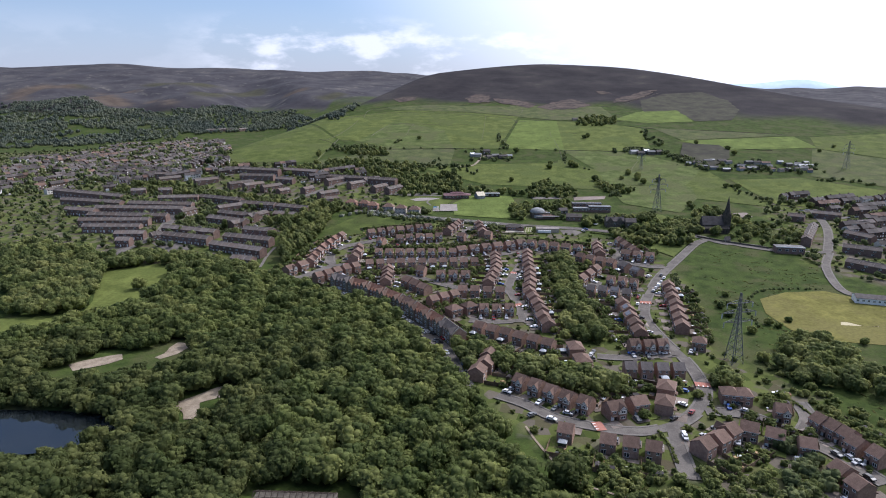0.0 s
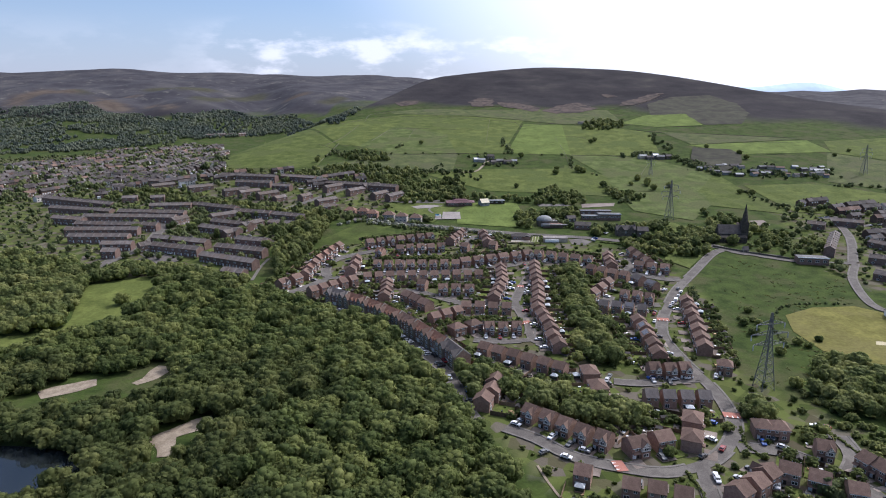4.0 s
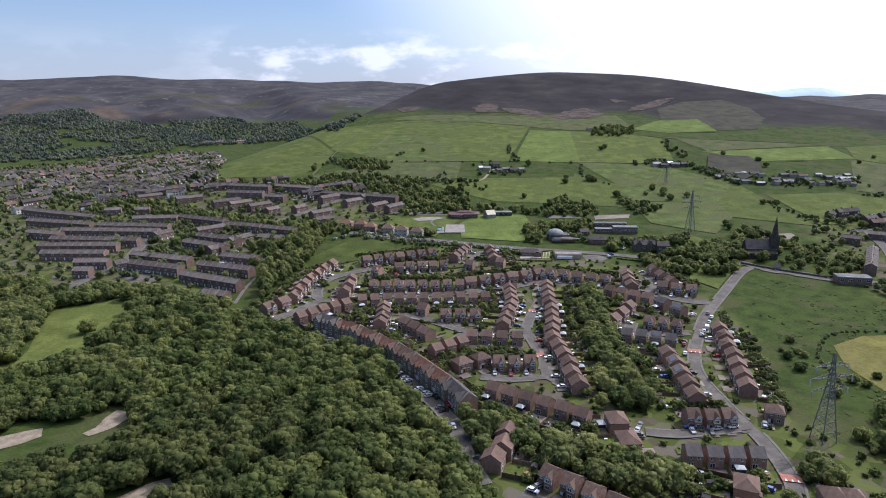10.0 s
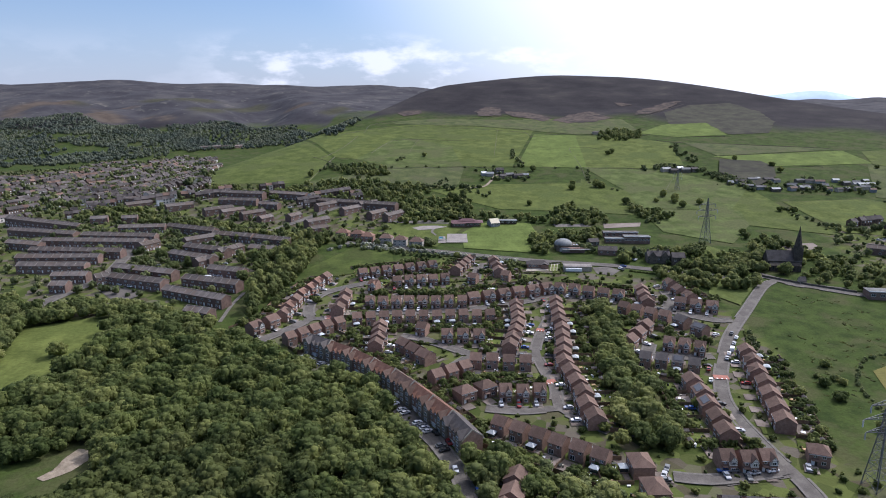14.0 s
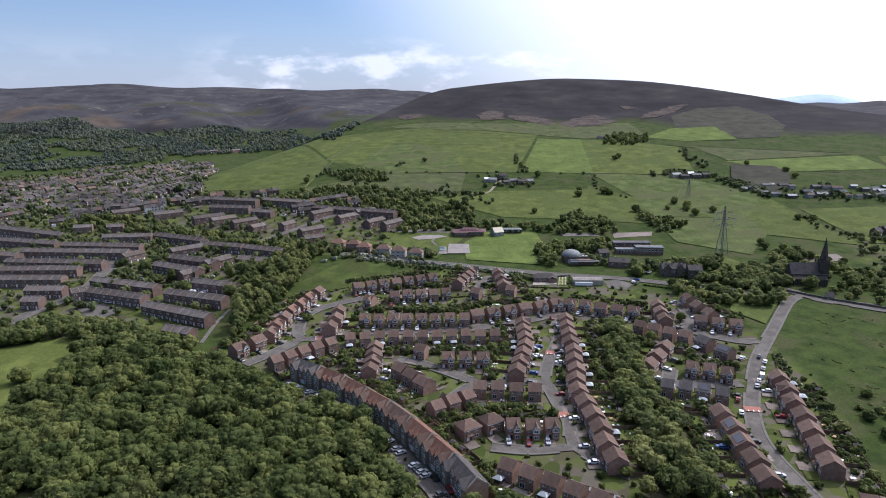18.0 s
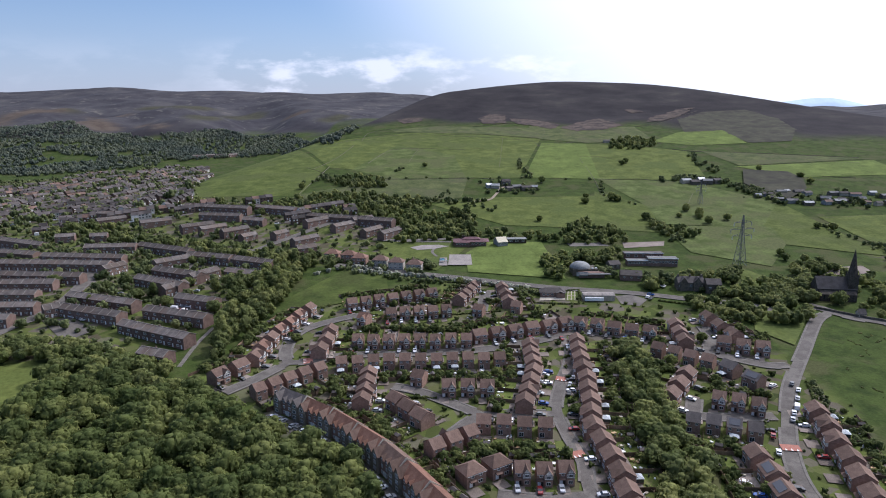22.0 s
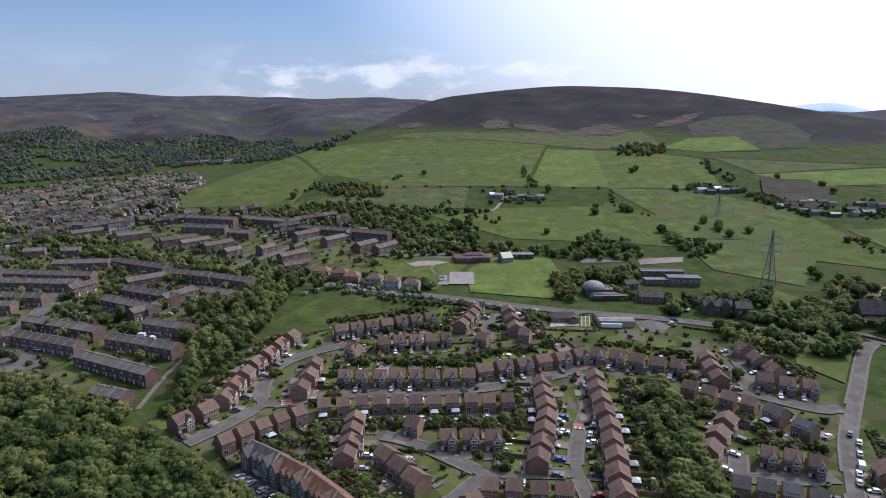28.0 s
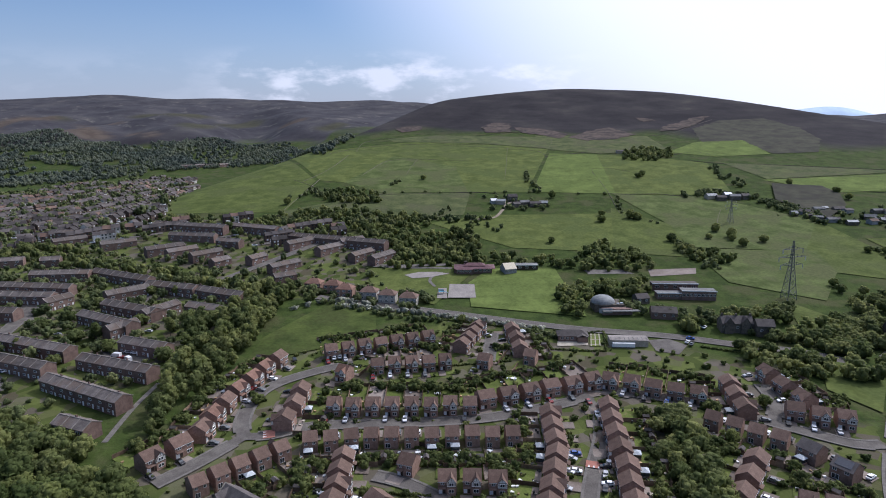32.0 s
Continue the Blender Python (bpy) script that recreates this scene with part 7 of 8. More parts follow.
r_.matrix_basis = pose(*dl, ground_z(*dl), 0, 0, -3)
part("wall", boxes((0, 0, 1.2, 26, 8, 6.0)), M["stone"], r_)
for i in range(14):
    part("rafter", prism([(-4.2, 4.1), (0, 6.4), (4.2, 4.1), (4.2, 4.3), (0, 6.6), (-4.2, 4.3)], i * 1.95 - 12.8, i * 1.95 - 12.6), M["timber"], r_)
for y, z in ((-3, 4.85), (-1.5, 5.7), (0, 6.6), (1.5, 5.7), (3, 4.85)):
    part("purlin", boxes((0, y, z, 26, 0.14, 0.14)), M["timber"], r_)
tagged(r_, "roofless derelict building with bare blackened rafters in the wood", "ruin")
BUILT += [(dl[0] + u, dl[1] + v) for u in (-12, -6, 0, 6, 12) for v in (-7, -3, 3)]


# ---------------------------------------------------------------- pylons
def bars(pairs, r):
    """One mesh of thin square bars between pairs of points."""
    bm = bmesh.new()
    for a, b in pairs:
        a, b = Vector(a), Vector(b)
        m = Matrix.Translation((a + b) / 2) @ (b - a).to_track_quat("Z", "Y").to_matrix().to_4x4() @ Matrix.Diagonal((r, r, (b - a).length, 1))
        bmesh.ops.create_cube(bm, size=1, matrix=m)
    return bm


def bent_bar(points, r):
    """One square bar bent through points, each section joined to the next."""
    bm = bmesh.new()
    rings = [[bm.verts.new((x + u * r / 2, y + v * r / 2, z)) for u, v in ((-1, -1), (1, -1), (1, 1), (-1, 1))] for x, y, z in points]
    for a, b in zip(rings, rings[1:]):
        for k in range(4):
            bm.faces.new((a[k], a[(k + 1) % 4], b[(k + 1) % 4], b[k]))
    bm.faces.new(rings[0][::-1]), bm.faces.new(rings[-1])
    return bm


def pylon(c, tall, turn):
    """A lattice tower: four legs, braces between them, three pairs of arms with insulators."""
    t = new("pylon")
    t.matrix_basis = pose(*c, ground_z(*c), 0, 0, turn) @ Matrix.Diagonal((tall / 38, tall / 38, tall / 38, 1))

    def half(z):
        return 3.4 - 2.4 * z / 24 if z < 24 else 1.0 - 0.75 * (z - 24) / 14
    levels = [0, 5, 9.5, 13.5, 17, 20, 22.5, 25, 27.5, 30, 32.5, 35, 38]
    for sx, sy in ((1, 1), (1, -1), (-1, -1), (-1, 1)):
        part("leg", bent_bar([(sx * half(a), sy * half(a), a - (0.6 if a == 0 else 0)) for a in levels], 0.26), M["steel"], t)
    lattice = []
    for a, b in zip(levels[:-2], levels[1:-1]):
        h0, h1 = half(a), half(b)
        cross = []
        for (ux, uy), (vx, vy) in (((1, 1), (1, -1)), ((1, -1), (-1, -1)), ((-1, -1), (-1, 1)), ((-1, 1), (1, 1))):
            cross += [((ux * h0, uy * h0, a), (vx * h1, vy * h1, b)), ((vx * h0, vy * h0, a), (ux * h1, uy * h1, b)), ((ux * h1, uy * h1, b), (vx * h1, vy * h1, b))]
        lattice += cross
    tagged(part("lattice_bracing", bars(lattice, 0.13), M["steel"], t), kind="stuff")
    for z, reach in ((22.5, 8.2), (27.5, 9.8), (32.5, 7.4)):
        for s in (-1, 1):
            h = half(z)
            tip = (s * reach, 0, z + 0.2)
            arm = [((s * h, h, z), tip), ((s * h, -h, z), tip), ((s * h, 0, z + 2.0), tip)]
            for f in (0.35, 0.65):
                x = s * (h + (reach - h) * f)
                arm += [((x, h * (1 - f), z + 0.1 * f), (x, -h * (1 - f), z + 0.1 * f)), ((x, 0, z + 2 * (1 - f) + 0.2 * f), (x, h * (1 - f), z))]
            tagged(part("arm", bars(arm, 0.2), M["steel"], t), kind="stuff")
            part("insulator", bars([((tip[0], 0, z), (tip[0], 0, z - 2.6))], 0.34), M["poly"], t)
    return tagged(t, "grey lattice electricity pylon with three pairs of arms", "pylon", "pylons of the power line")


pylon((140, 282.9), 35, 12)
pylon((203.2, 592.9), 36, 14)
pylon((486.7, 764.9), 34, 14)
pylon((238.3, 762.8), 22, 14)

# ---------------------------------------------------------------- crossings, cars by the road, hedges, walls and single trees
for q, turn, w, d in (((115.4, 258.3), 78, 4.2, 6.6), ((61, 223.2), 8, 4.0, 6.4), ((122.9, 364.6), 82, 4.2, 6.6), ((49.4, 420.2), 75, 4.0, 5.6), ((45, 360.4), 110, 4.0, 5.6), ((-69.7, 439.6), 15, 4.5, 5.6)):
    ca, sa = math.cos(radians(turn)), math.sin(radians(turn))
    lay("raised_crossing", [(q[0] + u * ca - v * sa, q[1] + u * sa + v * ca) for u, v in ((-w / 2, -d / 2), (w / 2, -d / 2), (w / 2, d / 2), (-w / 2, d / 2))], "red_surface", 0.56, "red surfaced speed table across the road", "road surface")
    for v in (-0.3, 0, 0.3):
        lay("road_marking", [(q[0] + u * ca - k * sa, q[1] + u * sa + k * ca) for u, k in ((-w / 2, v * d - 0.4), (-w / 2 + 1.6, v * d), (-w / 2, v * d + 0.4))], "marking", 0.575, "white painted triangle on the red table", "road marking")
PARKED = ((148.8, 408.7), (144.5, 401.3), (140.3, 393.6), (137, 389.4), (133.9, 384.3), (121.1, 375.6), (120.4, 372.3), (116.9, 361.1), (98.5, 335.8), (149, 414.6),
          (58.1, 450.7), (58.3, 446.5), (58, 435.7), (58.3, 432.7), (54.4, 420.2), (51.9, 413.7), (50.1, 406), (56.5, 464.3), (57.8, 454.2), (30.9, 465.7), (34.8, 469.1), (42.2, 423.6), (39.9, 415.9), (37.4, 406.5),
          (35.8, 231.4), (43.3, 228.3), (50.7, 232.7), (92.1, 228.7), (101.2, 233.6), (99.7, 240.1), (104.7, 252), (123.7, 240.6), (123.7, 234.5), (91.7, 216.6), (91.6, 214.7), (142, 203.5), (145.5, 201), (146.8, 198.2), (144.6, 189.4), (147.1, 248.4), (144, 249.4),
          (93.5, 291.5), (96.9, 291.5), (103.4, 290.1), (110.3, 291.5), (72.5, 288.8), (74.8, 292.8), (27.7, 251), (29.9, 253.6), (-5.3, 316.4), (-0.3, 309.6), (2, 291.9), (9.5, 279.8), (15.2, 284), (18.6, 286.1),
          (-218.9, 497.2), (-215.3, 500), (-220, 486.9), (-157.8, 513.3), (-161.8, 514.4), (-157.4, 505.8), (-161.2, 507.7), (-210.6, 492.9), (-223.8, 501.7), (-165.5, 510), (-206.2, 575.5), (-197.4, 608.4), (-164.3, 541.6), (-211.3, 537.1), (-57.4, 507.5), (-54.9, 508.8), (-76.2, 505.7), (-87.4, 475.7), (119.2, 526.7), (122.2, 531), (120.2, 523.9), (134.3, 547.9), (135.2, 546.3))
for i, q in enumerate(PARKED):
    best = min(((p - Vector(q)).length, k, j) for k, (line, w) in enumerate(ROADS) for j, p in enumerate(line[:-1]))
    line = ROADS[best[1]][0]
    d = line[best[2] + 1] - line[best[2]]
    turn = math.degrees(math.atan2(d.y, d.x)) + (0 if best[0] < 5.5 else 75)
    if i in (2, 60, 64):
        things_at("van", make_van, pose(*q, ground_z(*q) + 0.45, 0, 0, turn))
    else:
        j = (0, 1, 5, 0, 1, 2, 4, 0, 3, 5, 1)[i % 11]
        things_at("car%d" % j, lambda: make_car(*PAINTS[j]), pose(*q, ground_z(*q) + 0.45, 0, 0, turn))


def wall_line(pts, name="dry_stone_wall", key="stone", h=0.5, w=0.35, words="dark dry-stone wall between fields"):
    line = smooth_line(pts, 14) if len(pts) > 2 else [Vector(pts[0]).lerp(Vector(pts[1]), k / 12) for k in range(13)]
    verts, faces = [], []
    for i, p in enumerate(line):
        d = (line[min(i + 1, len(line) - 1)] - line[max(i - 1, 0)]).normalized()
        s = Vector((-d.y, d.x)) * w / 2
        z = ground_z(p.x, p.y)
        for q, zz in ((p - s, z - 0.4), (p - s * 0.8, z + h), (p + s * 0.8, z + h), (p + s, z - 0.4)):
            verts.append((q.x, q.y, zz))
        if i:
            b, a = 4 * i, 4 * i - 4
            faces += [(a, a + 1, b + 1, b), (a + 1, a + 2, b + 2, b + 1), (a + 2, a + 3, b + 3, b + 2)]
    return tagged(new(name, mesh_of(name, verts, faces, [M[key]])), words, "wall", kind="structure")


for pts in ([(-170, 1075), (-125.3, 1117.3), (-85.8, 1133), (-44.4, 1135.9), (37.7, 1114.2), (77, 1099.7), (114.2, 1078.5), (118.3, 1039.3)], [(-133.3, 1087.6), (-130.8, 1159.1), (-90.8, 1190), (-45.5, 1159), (-2.9, 1138), (46.7, 1131.9)],
            [(14.5, 1195.2), (50.5, 1214.2), (87.9, 1233.8), (127.9, 1226.7), (139, 1194.9), (142.8, 1159.9), (129.8, 1101.8)], [(-167.7, 919.4), (-155.1, 955.5), (-146.3, 1002.6), (-139.9, 1064.2)],
            [(-106.1, 945.6), (-83.6, 1024.9), (-47.2, 1033.9), (-2.5, 1025.2), (41.7, 1027.2)], [(-178.8, 925.1), (-162.2, 909.2), (-140.5, 880.6)], [(-97.7, 861.3), (-61.8, 862.7), (-1.9, 867.8), (28.2, 869.3), (45.9, 862.2)],
            [(117.8, 1046.5), (150.1, 1060.9), (187.2, 1075.3), (212.2, 1066.5)], [(159.3, 937.6), (163, 973.1), (187, 972.8), (203.5, 957.1)], [(159.7, 924), (157, 859.8), (151.2, 792.6), (155.9, 779.7)]):
    wall_line(pts)
for pts in ([(155.8, 862.2), (175.8, 859.3), (205.5, 860.3), (226.1, 851.3), (252.4, 843.8)], [(279, 1048.5), (320.2, 1070.5), (341.4, 1046.2), (401.8, 1040.6)], [(293.5, 1014.8), (316.9, 1000.6), (381.7, 988.7), (442.7, 973.7), (506.3, 956.9)],
            [(345.4, 916.3), (383.5, 923.2), (417.6, 927.5), (488.5, 928.6)], [(353.9, 888.2), (389.1, 874.8), (413.2, 865.1), (443.5, 857.5)], [(164.1, 1145.3), (233.2, 1156.7), (283.7, 1188), (337.6, 1221.8), (391.6, 1288), (446.2, 1345.7)],
            [(245.8, 802.3), (230.7, 770.8), (220.1, 745.1)], [(-47.2, 1033.9), (-51.9, 990), (-54.9, 952.2)], [(73.8, 1109), (64.9, 1012.6), (56.1, 921.8)], [(-160.5, 805.6), (-150.8, 928.9)], [(330.8, 715.2), (410.2, 719.9), (472.6, 669.7)]):
    wall_line(pts)
wall_line([(209.2, 508.7), (226.7, 494.1), (252.7, 476.8)], "churchyard_wall", "stone", 1.6, 0.7, "dark stone wall along the churchyard")


def bushes(pts, n, kind="shrub", size=(0.7, 1.3), spread_=2.0):
    line = smooth_line(pts, 3) if len(pts) > 2 else [Vector(pts[0]).lerp(Vector(pts[1]), k / 20) for k in range(21)]
    for i in range(n):
        p = line[int((i + rng.random() * 0.6) * (len(line) - 1) / n)]
        GREEN.append((kind, p.x + rng.uniform(-spread_, spread_), p.y + rng.uniform(-spread_, spread_), rng.uniform(*size)))


bushes([(-72.3, 868.2), (12.3, 868.2), (164.4, 858.8)], 11, spread_=3)
bushes([(-26.7, 773.6), (-6.8, 774.2), (34, 774.4)], 22, "broad", (0.6, 1.0), 3)
bushes([(-17.6, 784.3), (-7.1, 800), (-1.7, 813.5)], 7, "broad", (0.5, 0.8), 3)
bushes([(-67.3, 903.2), (-63, 911.8), (-57, 919.3)], 9, "shrub", (0.9, 1.5), 3)
bushes([(-150.8, 880.6), (-130, 850), (-100, 850)], 16, "broad", (0.7, 1.1), 8)
bushes([(294.2, 815.5), (308.2, 793.6), (319.2, 754.8)], 30, "broad", (0.5, 0.9), 8)
bushes([(222.8, 851), (262.6, 858), (285, 850)], 18, "broad", (0.6, 1.0), 7)
bushes([(80.4, 951), (82.5, 897.6), (86, 858.8)], 14, "broad", (0.7, 1.0), 4)
bushes([(34.7, 849.6), (78.3, 831.5), (90.3, 805.6)], 18, "broad", (0.5, 0.9), 8)
bushes([(-167.6, 843.5), (-142, 871.4), (-111.5, 874.6)], 12, "broad", (0.6, 0.9), 4)
bushes([(247.3, 855.7), (283.3, 849.6), (303.1, 819.8), (326.3, 764.9)], 40, "broad", (0.6, 1.0), 8)
bushes([(304, 970.3), (299.6, 914.7), (306.6, 874.6)], 18, "broad", (0.7, 1.1), 8)
bushes([(174.2, 703.4), (178.4, 669.7), (183.5, 643.4)], 16, "shrub", (0.9, 1.6), 6)
bushes([(314.5, 692), (319, 647.6), (354, 615)], 18, "broad", (0.5, 0.9), 5)
bushes([(331.7, 764.9), (382.7, 757.1), (450.7, 770.1)], 30, "broad", (0.6, 1.0), 7)
bushes([(426.9, 715.2), (456.1, 710.5), (476.1, 692)], 14, "shrub", (1.0, 1.6), 6)
bushes([(162.7, 849.6), (154.4, 791.6), (179.3, 754.5)], 14)
bushes([(-30.2, 770.1), (10.9, 764.9), (43.6, 739.5)], 16, "broad", (0.6, 1.0), 5)
bushes([(-152.9, 764.9), (-98.3, 764.9), (-43.4, 759.7)], 24, "broad", (0.6, 1.1), 6)
bushes([(-76.4, 584.3), (-43.4, 568.2), (-2, 554.5)], 20, "shrub", (0.9, 1.6), 3)
bushes([(99.6, 573.9), (140.7, 559.8), (154.5, 535.4)], 22, "broad", (0.6, 1.0), 5)
for t_ in ((133.1, 785.3), (128.8, 767.3), (156.4, 777.4), (161.7, 773.8), (222.6, 722.7), (216.3, 738.8), (204.7, 928.4), (353.3, 893.1), (383.1, 858.3), (382.4, 836.3), (222.8, 701.2), (308.4, 685.5), (-161.7, 827.3), (-90.5, 830.3), (97.4, 847.4), (211.3, 936.1), (203.8, 719.9), (220.5, 715.2), (-91.2, 828.6), (-34.3, 925.3), (77.1, 710.5), (318.9, 680.7), (501.7, 849.6), (534.9, 874.6), (242.7, 710.5), (242.7, 615), (315.7, 594), (354.9, 604.4)):
    tree("broad", *t_, rng.uniform(0.7, 1.1), words="lone hillside tree in full leaf")
for t_ in ((194, 335.1), (165.8, 318.9), (165.2, 357.1), (176.1, 376.3), (180.9, 330.9), (184.4, 326.9), (164.4, 343.6), (186, 311.3), (154.6, 283.6), (216.9, 304), (200.8, 311.3)):
    tree("shrub", *t_, rng.uniform(1.0, 1.6), words="rounded bush in the rough meadow")
for t_ in ((50.1, 389.8), (110.8, 330.5), (20.4, 424.6), (80.6, 229.6), (108.9, 246.9), (-81.4, 464.2), (97, 274.3), (101.6, 337), (127.4, 462), (59.5, 318.9), (103, 434.7), (12.8, 500), (4.6, 556.9), (-36.2, 491.2)):
    tree("broad", *t_, rng.uniform(0.5, 0.75), words="small street tree among the houses")
bushes([(174.5, 327.5), (180.7, 357.8), (200.7, 384), (222.8, 389), (243, 388)], 44, "shrub", (0.35, 0.6), 0.8)
bushes([(-98, 604), (-62, 594), (-20, 576)], 26, "broad", (0.5, 0.85), 5)
bushes([(-30, 600), (-18, 592), (-12, 584)], 12, "broad", (0.6, 0.9), 4)
bushes([(129.1, 210.1), (125.8, 189.4), (113, 179.8)], 20, "shrub", (1.2, 2.0), 5)
bushes([(67.6, 268), (46.9, 277.7), (31.6, 292.7)], 20, "broad", (0.5, 0.8), 4)
bushes([(158.3, 414.6), (152.8, 388.3), (147.9, 356), (138.6, 324)], 46, "shrub", (0.4, 0.8), 1.5)
bushes([(58.7, 532.8), (47.4, 535.8), (30.3, 544.4)], 16, "shrub", (0.6, 1.1), 3)
bushes([(31.1, 813.9), (51.8, 806), (83.9, 809.2)], 16, "broad", (0.5, 0.9), 6)
bushes([(249.8, 852.4), (276.5, 856.2), (294.2, 845.3)], 22, "broad", (0.5, 0.9), 8)
bushes([(292.4, 841.2), (307.1, 815.1), (313.8, 787.3)], 26, "broad", (0.5, 0.9), 8)
stand("hedgerows", GREEN, "leaf_dark", "hedgerow trees, bushes and garden trees")
bl = []
for pts, n in (([(-68.3, 584.5), (-40.4, 578.6), (-0.1, 565.6), (48.9, 546.7)], 46), ([(-94.5, 579.9), (-73.5, 594.3), (-47.8, 584.4)], 14)):
    line = smooth_line(pts, 2)
    for i in range(n):
        p = line[int((i + rng.random() * 0.5) * (len(line) - 1) / n)]
        bl.append(("shrub", p.x + rng.uniform(-1, 1), p.y - 4.2 + rng.uniform(-0.8, 0.8), rng.uniform(0.9, 1.4)))
stand("blossoming_hedge", bl, "blossom", "hawthorn hedge in white blossom along the road", "hedge")
# ---------------------------------------------------------------- woods
CLEAR = [FAIRWAY, [(-179.1, 283.2), (-165.1, 293.8), (-146.1, 298.2), (-138.9, 310.6), (-130.9, 307.9), (-119.7, 285.7), (-127.1, 270.4), (-147, 267.9), (-161.8, 260)], pond,
         [(-114.2, 244.9), (-107.5, 250.8), (-94, 260), (-89.8, 254.6), (-89.4, 238), (-97.5, 229.9), (-94.8, 218.5), (-99.5, 218)],
         [(-185.4, 240.4), (-159.7, 236.9), (-133.7, 234), (-126.8, 221.5), (-139.3, 210.6), (-149.2, 203.1), (-158.2, 201.5)],
         [(-140.4, 282.3), (-140.1, 302.6), (-134.9, 311.3), (-125.3, 295.6), (-119, 280.3), (-130.3, 280.3), (-130.3, 267.9)],
         [(-191.6, 273.7), (-175.1, 277.4), (-162.3, 281.1), (-151.7, 263.3), (-164, 258.9), (-179.1, 254.9)],
         [(-62.4, 178.6), (-33.4, 178.6), (-32.5, 172.9), (-60.7, 172.9)]]
WOOD = [(38.8, 168.2), (28.5, 195.6), (12.5, 255.7), (1.3, 276.1), (-5.7, 296.5), (-13.3, 310.9), (-24, 329.4), (-33.3, 354.3), (-52.3, 364.5), (-72.5, 378.4), (-63.9, 371.9), (-115.8, 411.3), (-138.7, 411.3), (-188.5, 421.1), (-199.4, 442.4), (-230.2, 436.4), (-237.5, 420.8), (-217.7, 377.5), (-214, 359.5), (-220.4, 343.1), (-222.4, 334.2)] + [(-300, 270), (-300, 190), (-190, 120), (-60, 100), (50, 100), (58, 140)]
rest = []
for x, y in scatter(WOOD, 4.8, 3):
    if y < 150 or x < -0.82 * y - 40 or any(bool(inside(c, x, y)) for c in CLEAR) or not clear_of(x, y, 9):
        continue
    rest.append(("broad", x, y, rng.choice((0.62, 0.75, 0.85, 0.95, 1.1, 1.3)) * rng.uniform(0.9, 1.1)))
west = [q for q in rest if q[2] < 296 + 12 * math.sin(q[1] / 17) and q[1] < -52 + 14 * math.sin(q[2] / 21) + 9 * math.sin(q[2] / 7 + q[1] / 9)]
stand("woodland", west, "leaf_deep", "dense wood of dark broad-leaved trees by the pond and fairway", "woodland")
stand("woodland", [q for q in rest if q not in set(west)], "leaf", "dense broad-leaved wood in early summer leaf", "woodland")
joined, far_ = [], []
for i, (poly, space, kind) in enumerate(GROVES):
    for x, y in scatter(poly, space, 10 + i):
        if kind == "far":                                   # open glades and a ragged edge
            thick = noise.noise(Vector((x / 150, y / 190, 3))) + 0.6 * noise.noise(Vector((x / 52, y / 60, 8)))
            if thick < -0.3:
                continue
        if clear_of(x, y, 6) and not bool(inside(FAIRWAY, x, y)):
            (far_ if kind == "far" else joined).append((kind, x, y, rng.uniform(0.7, 1.25)))
rng.shuffle(joined)
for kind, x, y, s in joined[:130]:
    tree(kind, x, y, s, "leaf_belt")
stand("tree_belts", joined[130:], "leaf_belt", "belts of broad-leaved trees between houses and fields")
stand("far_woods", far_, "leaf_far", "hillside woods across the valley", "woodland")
tree("broad", -195.7, 390.4, 1.2)
tree("broad", -188.6, 351.3, 0.9)
tree("broad", 40.9, 186.5, 1.6, "leaf_deep", "dark sycamore in full leaf by the footpath")
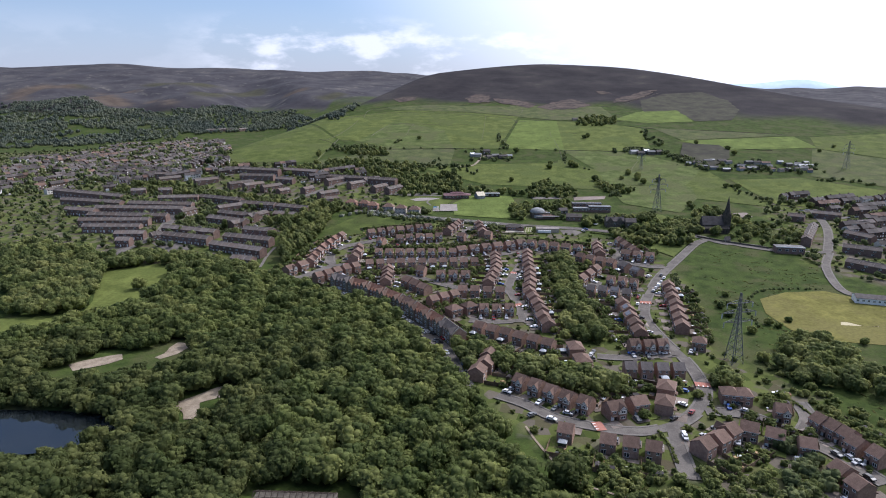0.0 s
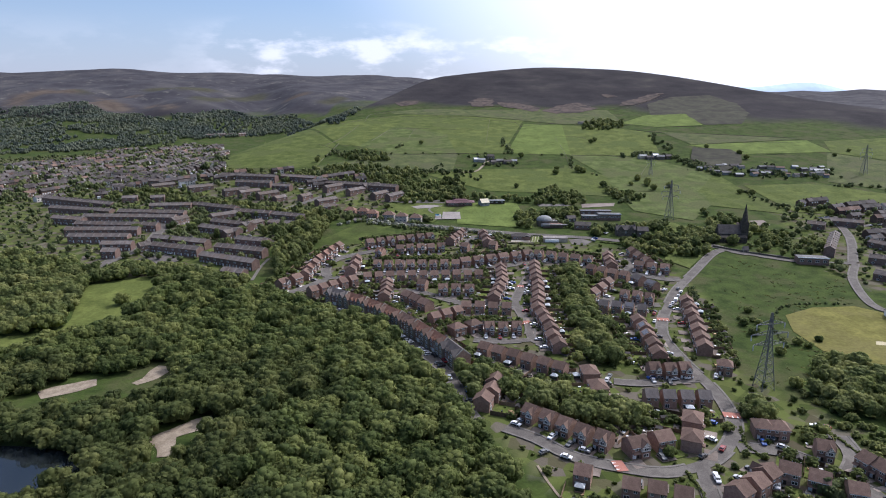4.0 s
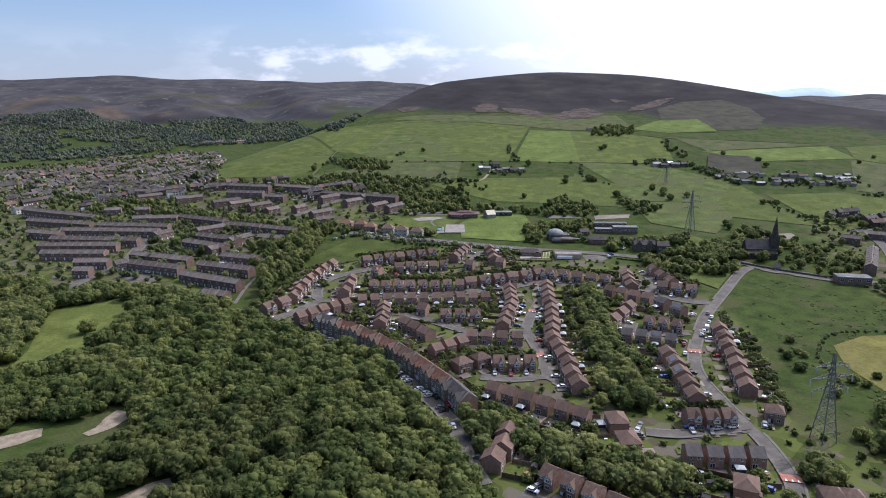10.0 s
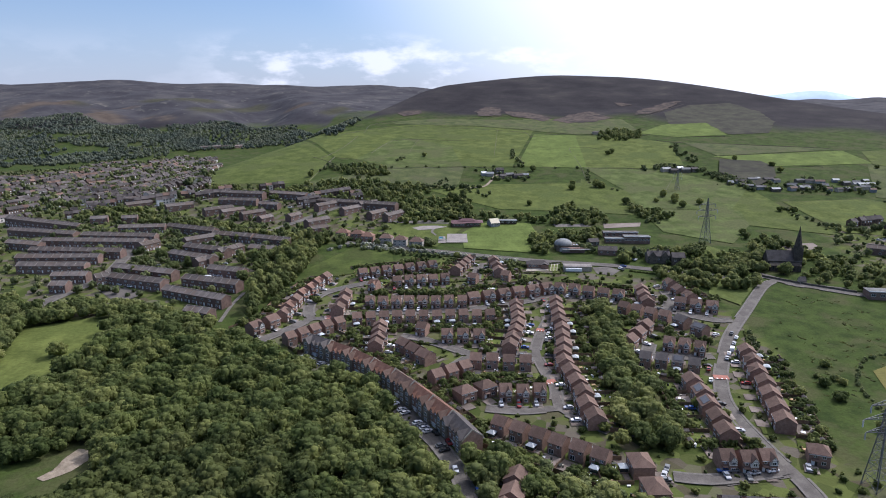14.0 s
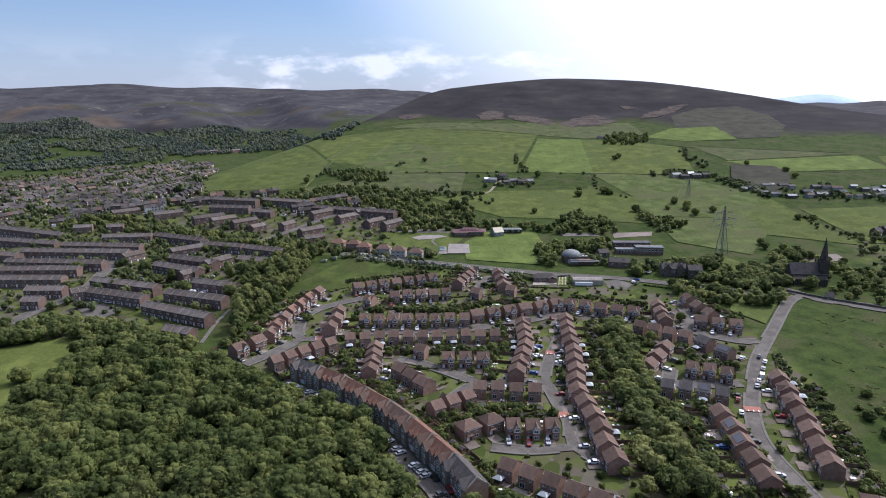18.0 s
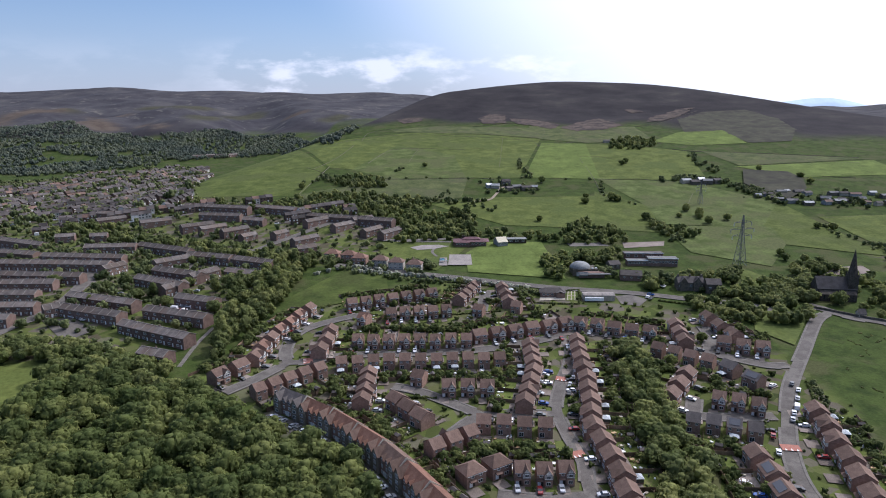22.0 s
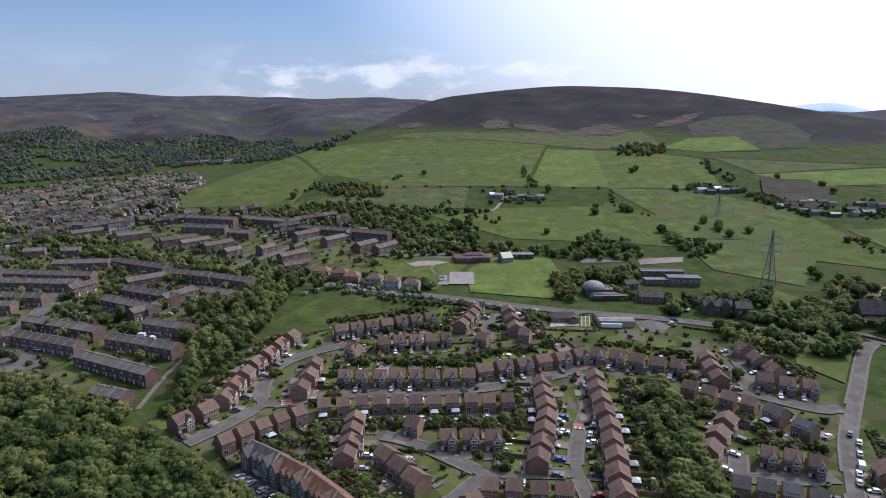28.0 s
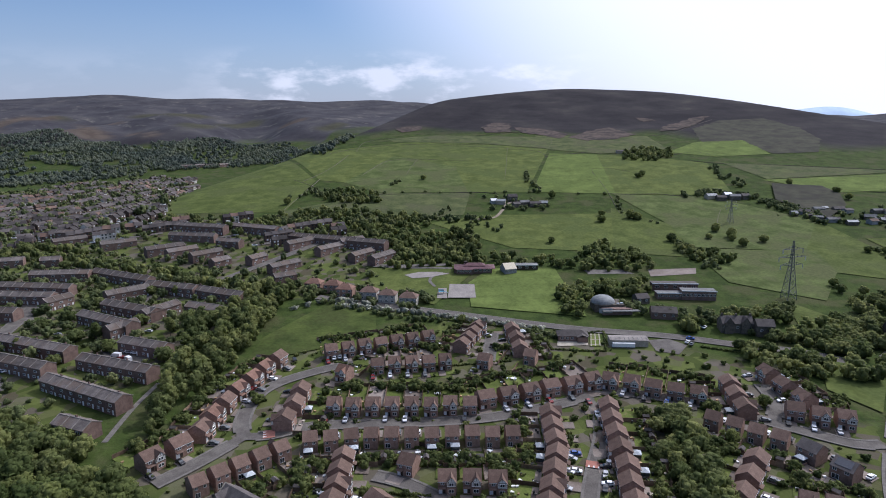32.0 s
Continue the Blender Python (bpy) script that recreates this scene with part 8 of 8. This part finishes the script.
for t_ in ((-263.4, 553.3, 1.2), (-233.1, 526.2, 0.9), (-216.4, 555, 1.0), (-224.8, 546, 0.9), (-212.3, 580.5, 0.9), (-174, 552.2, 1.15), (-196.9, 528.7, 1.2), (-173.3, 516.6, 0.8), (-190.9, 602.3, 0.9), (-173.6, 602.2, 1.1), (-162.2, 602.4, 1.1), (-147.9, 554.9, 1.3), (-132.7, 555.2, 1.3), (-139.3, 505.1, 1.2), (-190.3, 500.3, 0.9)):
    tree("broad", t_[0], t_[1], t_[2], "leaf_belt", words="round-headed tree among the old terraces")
for t_ in ((-150, 536.6, 0.8), (-186.9, 530.9, 0.8), (-219, 516.8, 0.7)):
    tree("tall", t_[0], t_[1], t_[2], "hedge", "dark narrow evergreen beside the terraces")
SHRUB = [("shrub", x, y, s * 0.62) for x, y, s in SHRUBS]
for x, y in scatter(ESTATE, 8.0, 91):
    if clear_of(x, y, 7.0):
        SHRUB.append(("shrub", x, y, rng.uniform(0.35, 0.95)))
SHRUB = [("shrub" if s > 0.75 else "bush", x, y, s) for k, x, y, s in SHRUB]
stand("garden_shrubs", SHRUB, "hedge", "garden shrubs and small bushes", "shrubs")
TUFTS = []
for poly, gap, seed in (([(52, 200), (40, 170), (60, 150), (125, 160), (125, 185), (85, 190)], 3.4, 78), ([(39.6, 179.8), (41.4, 189.4), (56.1, 202.8), (73.7, 194.2), (81.1, 180.3)], 3.6, 80),
                        ([(166.5, 381.3), (179.1, 427.9), (214.9, 475.4), (267.4, 440.2), (244.5, 389.6), (195.6, 371.4), (187, 318.9), (220.9, 293.5), (164.4, 210.1), (154.3, 239.6), (135.5, 254.6), (153.3, 311.3)], 4.0, 79)):
    for x, y in scatter(poly, gap, seed):
        if rng.random() < 0.6 and clear_of(x, y, 8) and math.sin(x / 9 + 2 * math.sin(y / 13)) + math.sin(y / 11 - x / 23) > -0.5:
            TUFTS.append(("tuft", x + rng.uniform(-2, 2), y + rng.uniform(-2, 2), rng.uniform(0.25, 0.9)))
stand("rough_grass", TUFTS, "tussock", "clumps of rough grass and rush in the open ground", "grass")
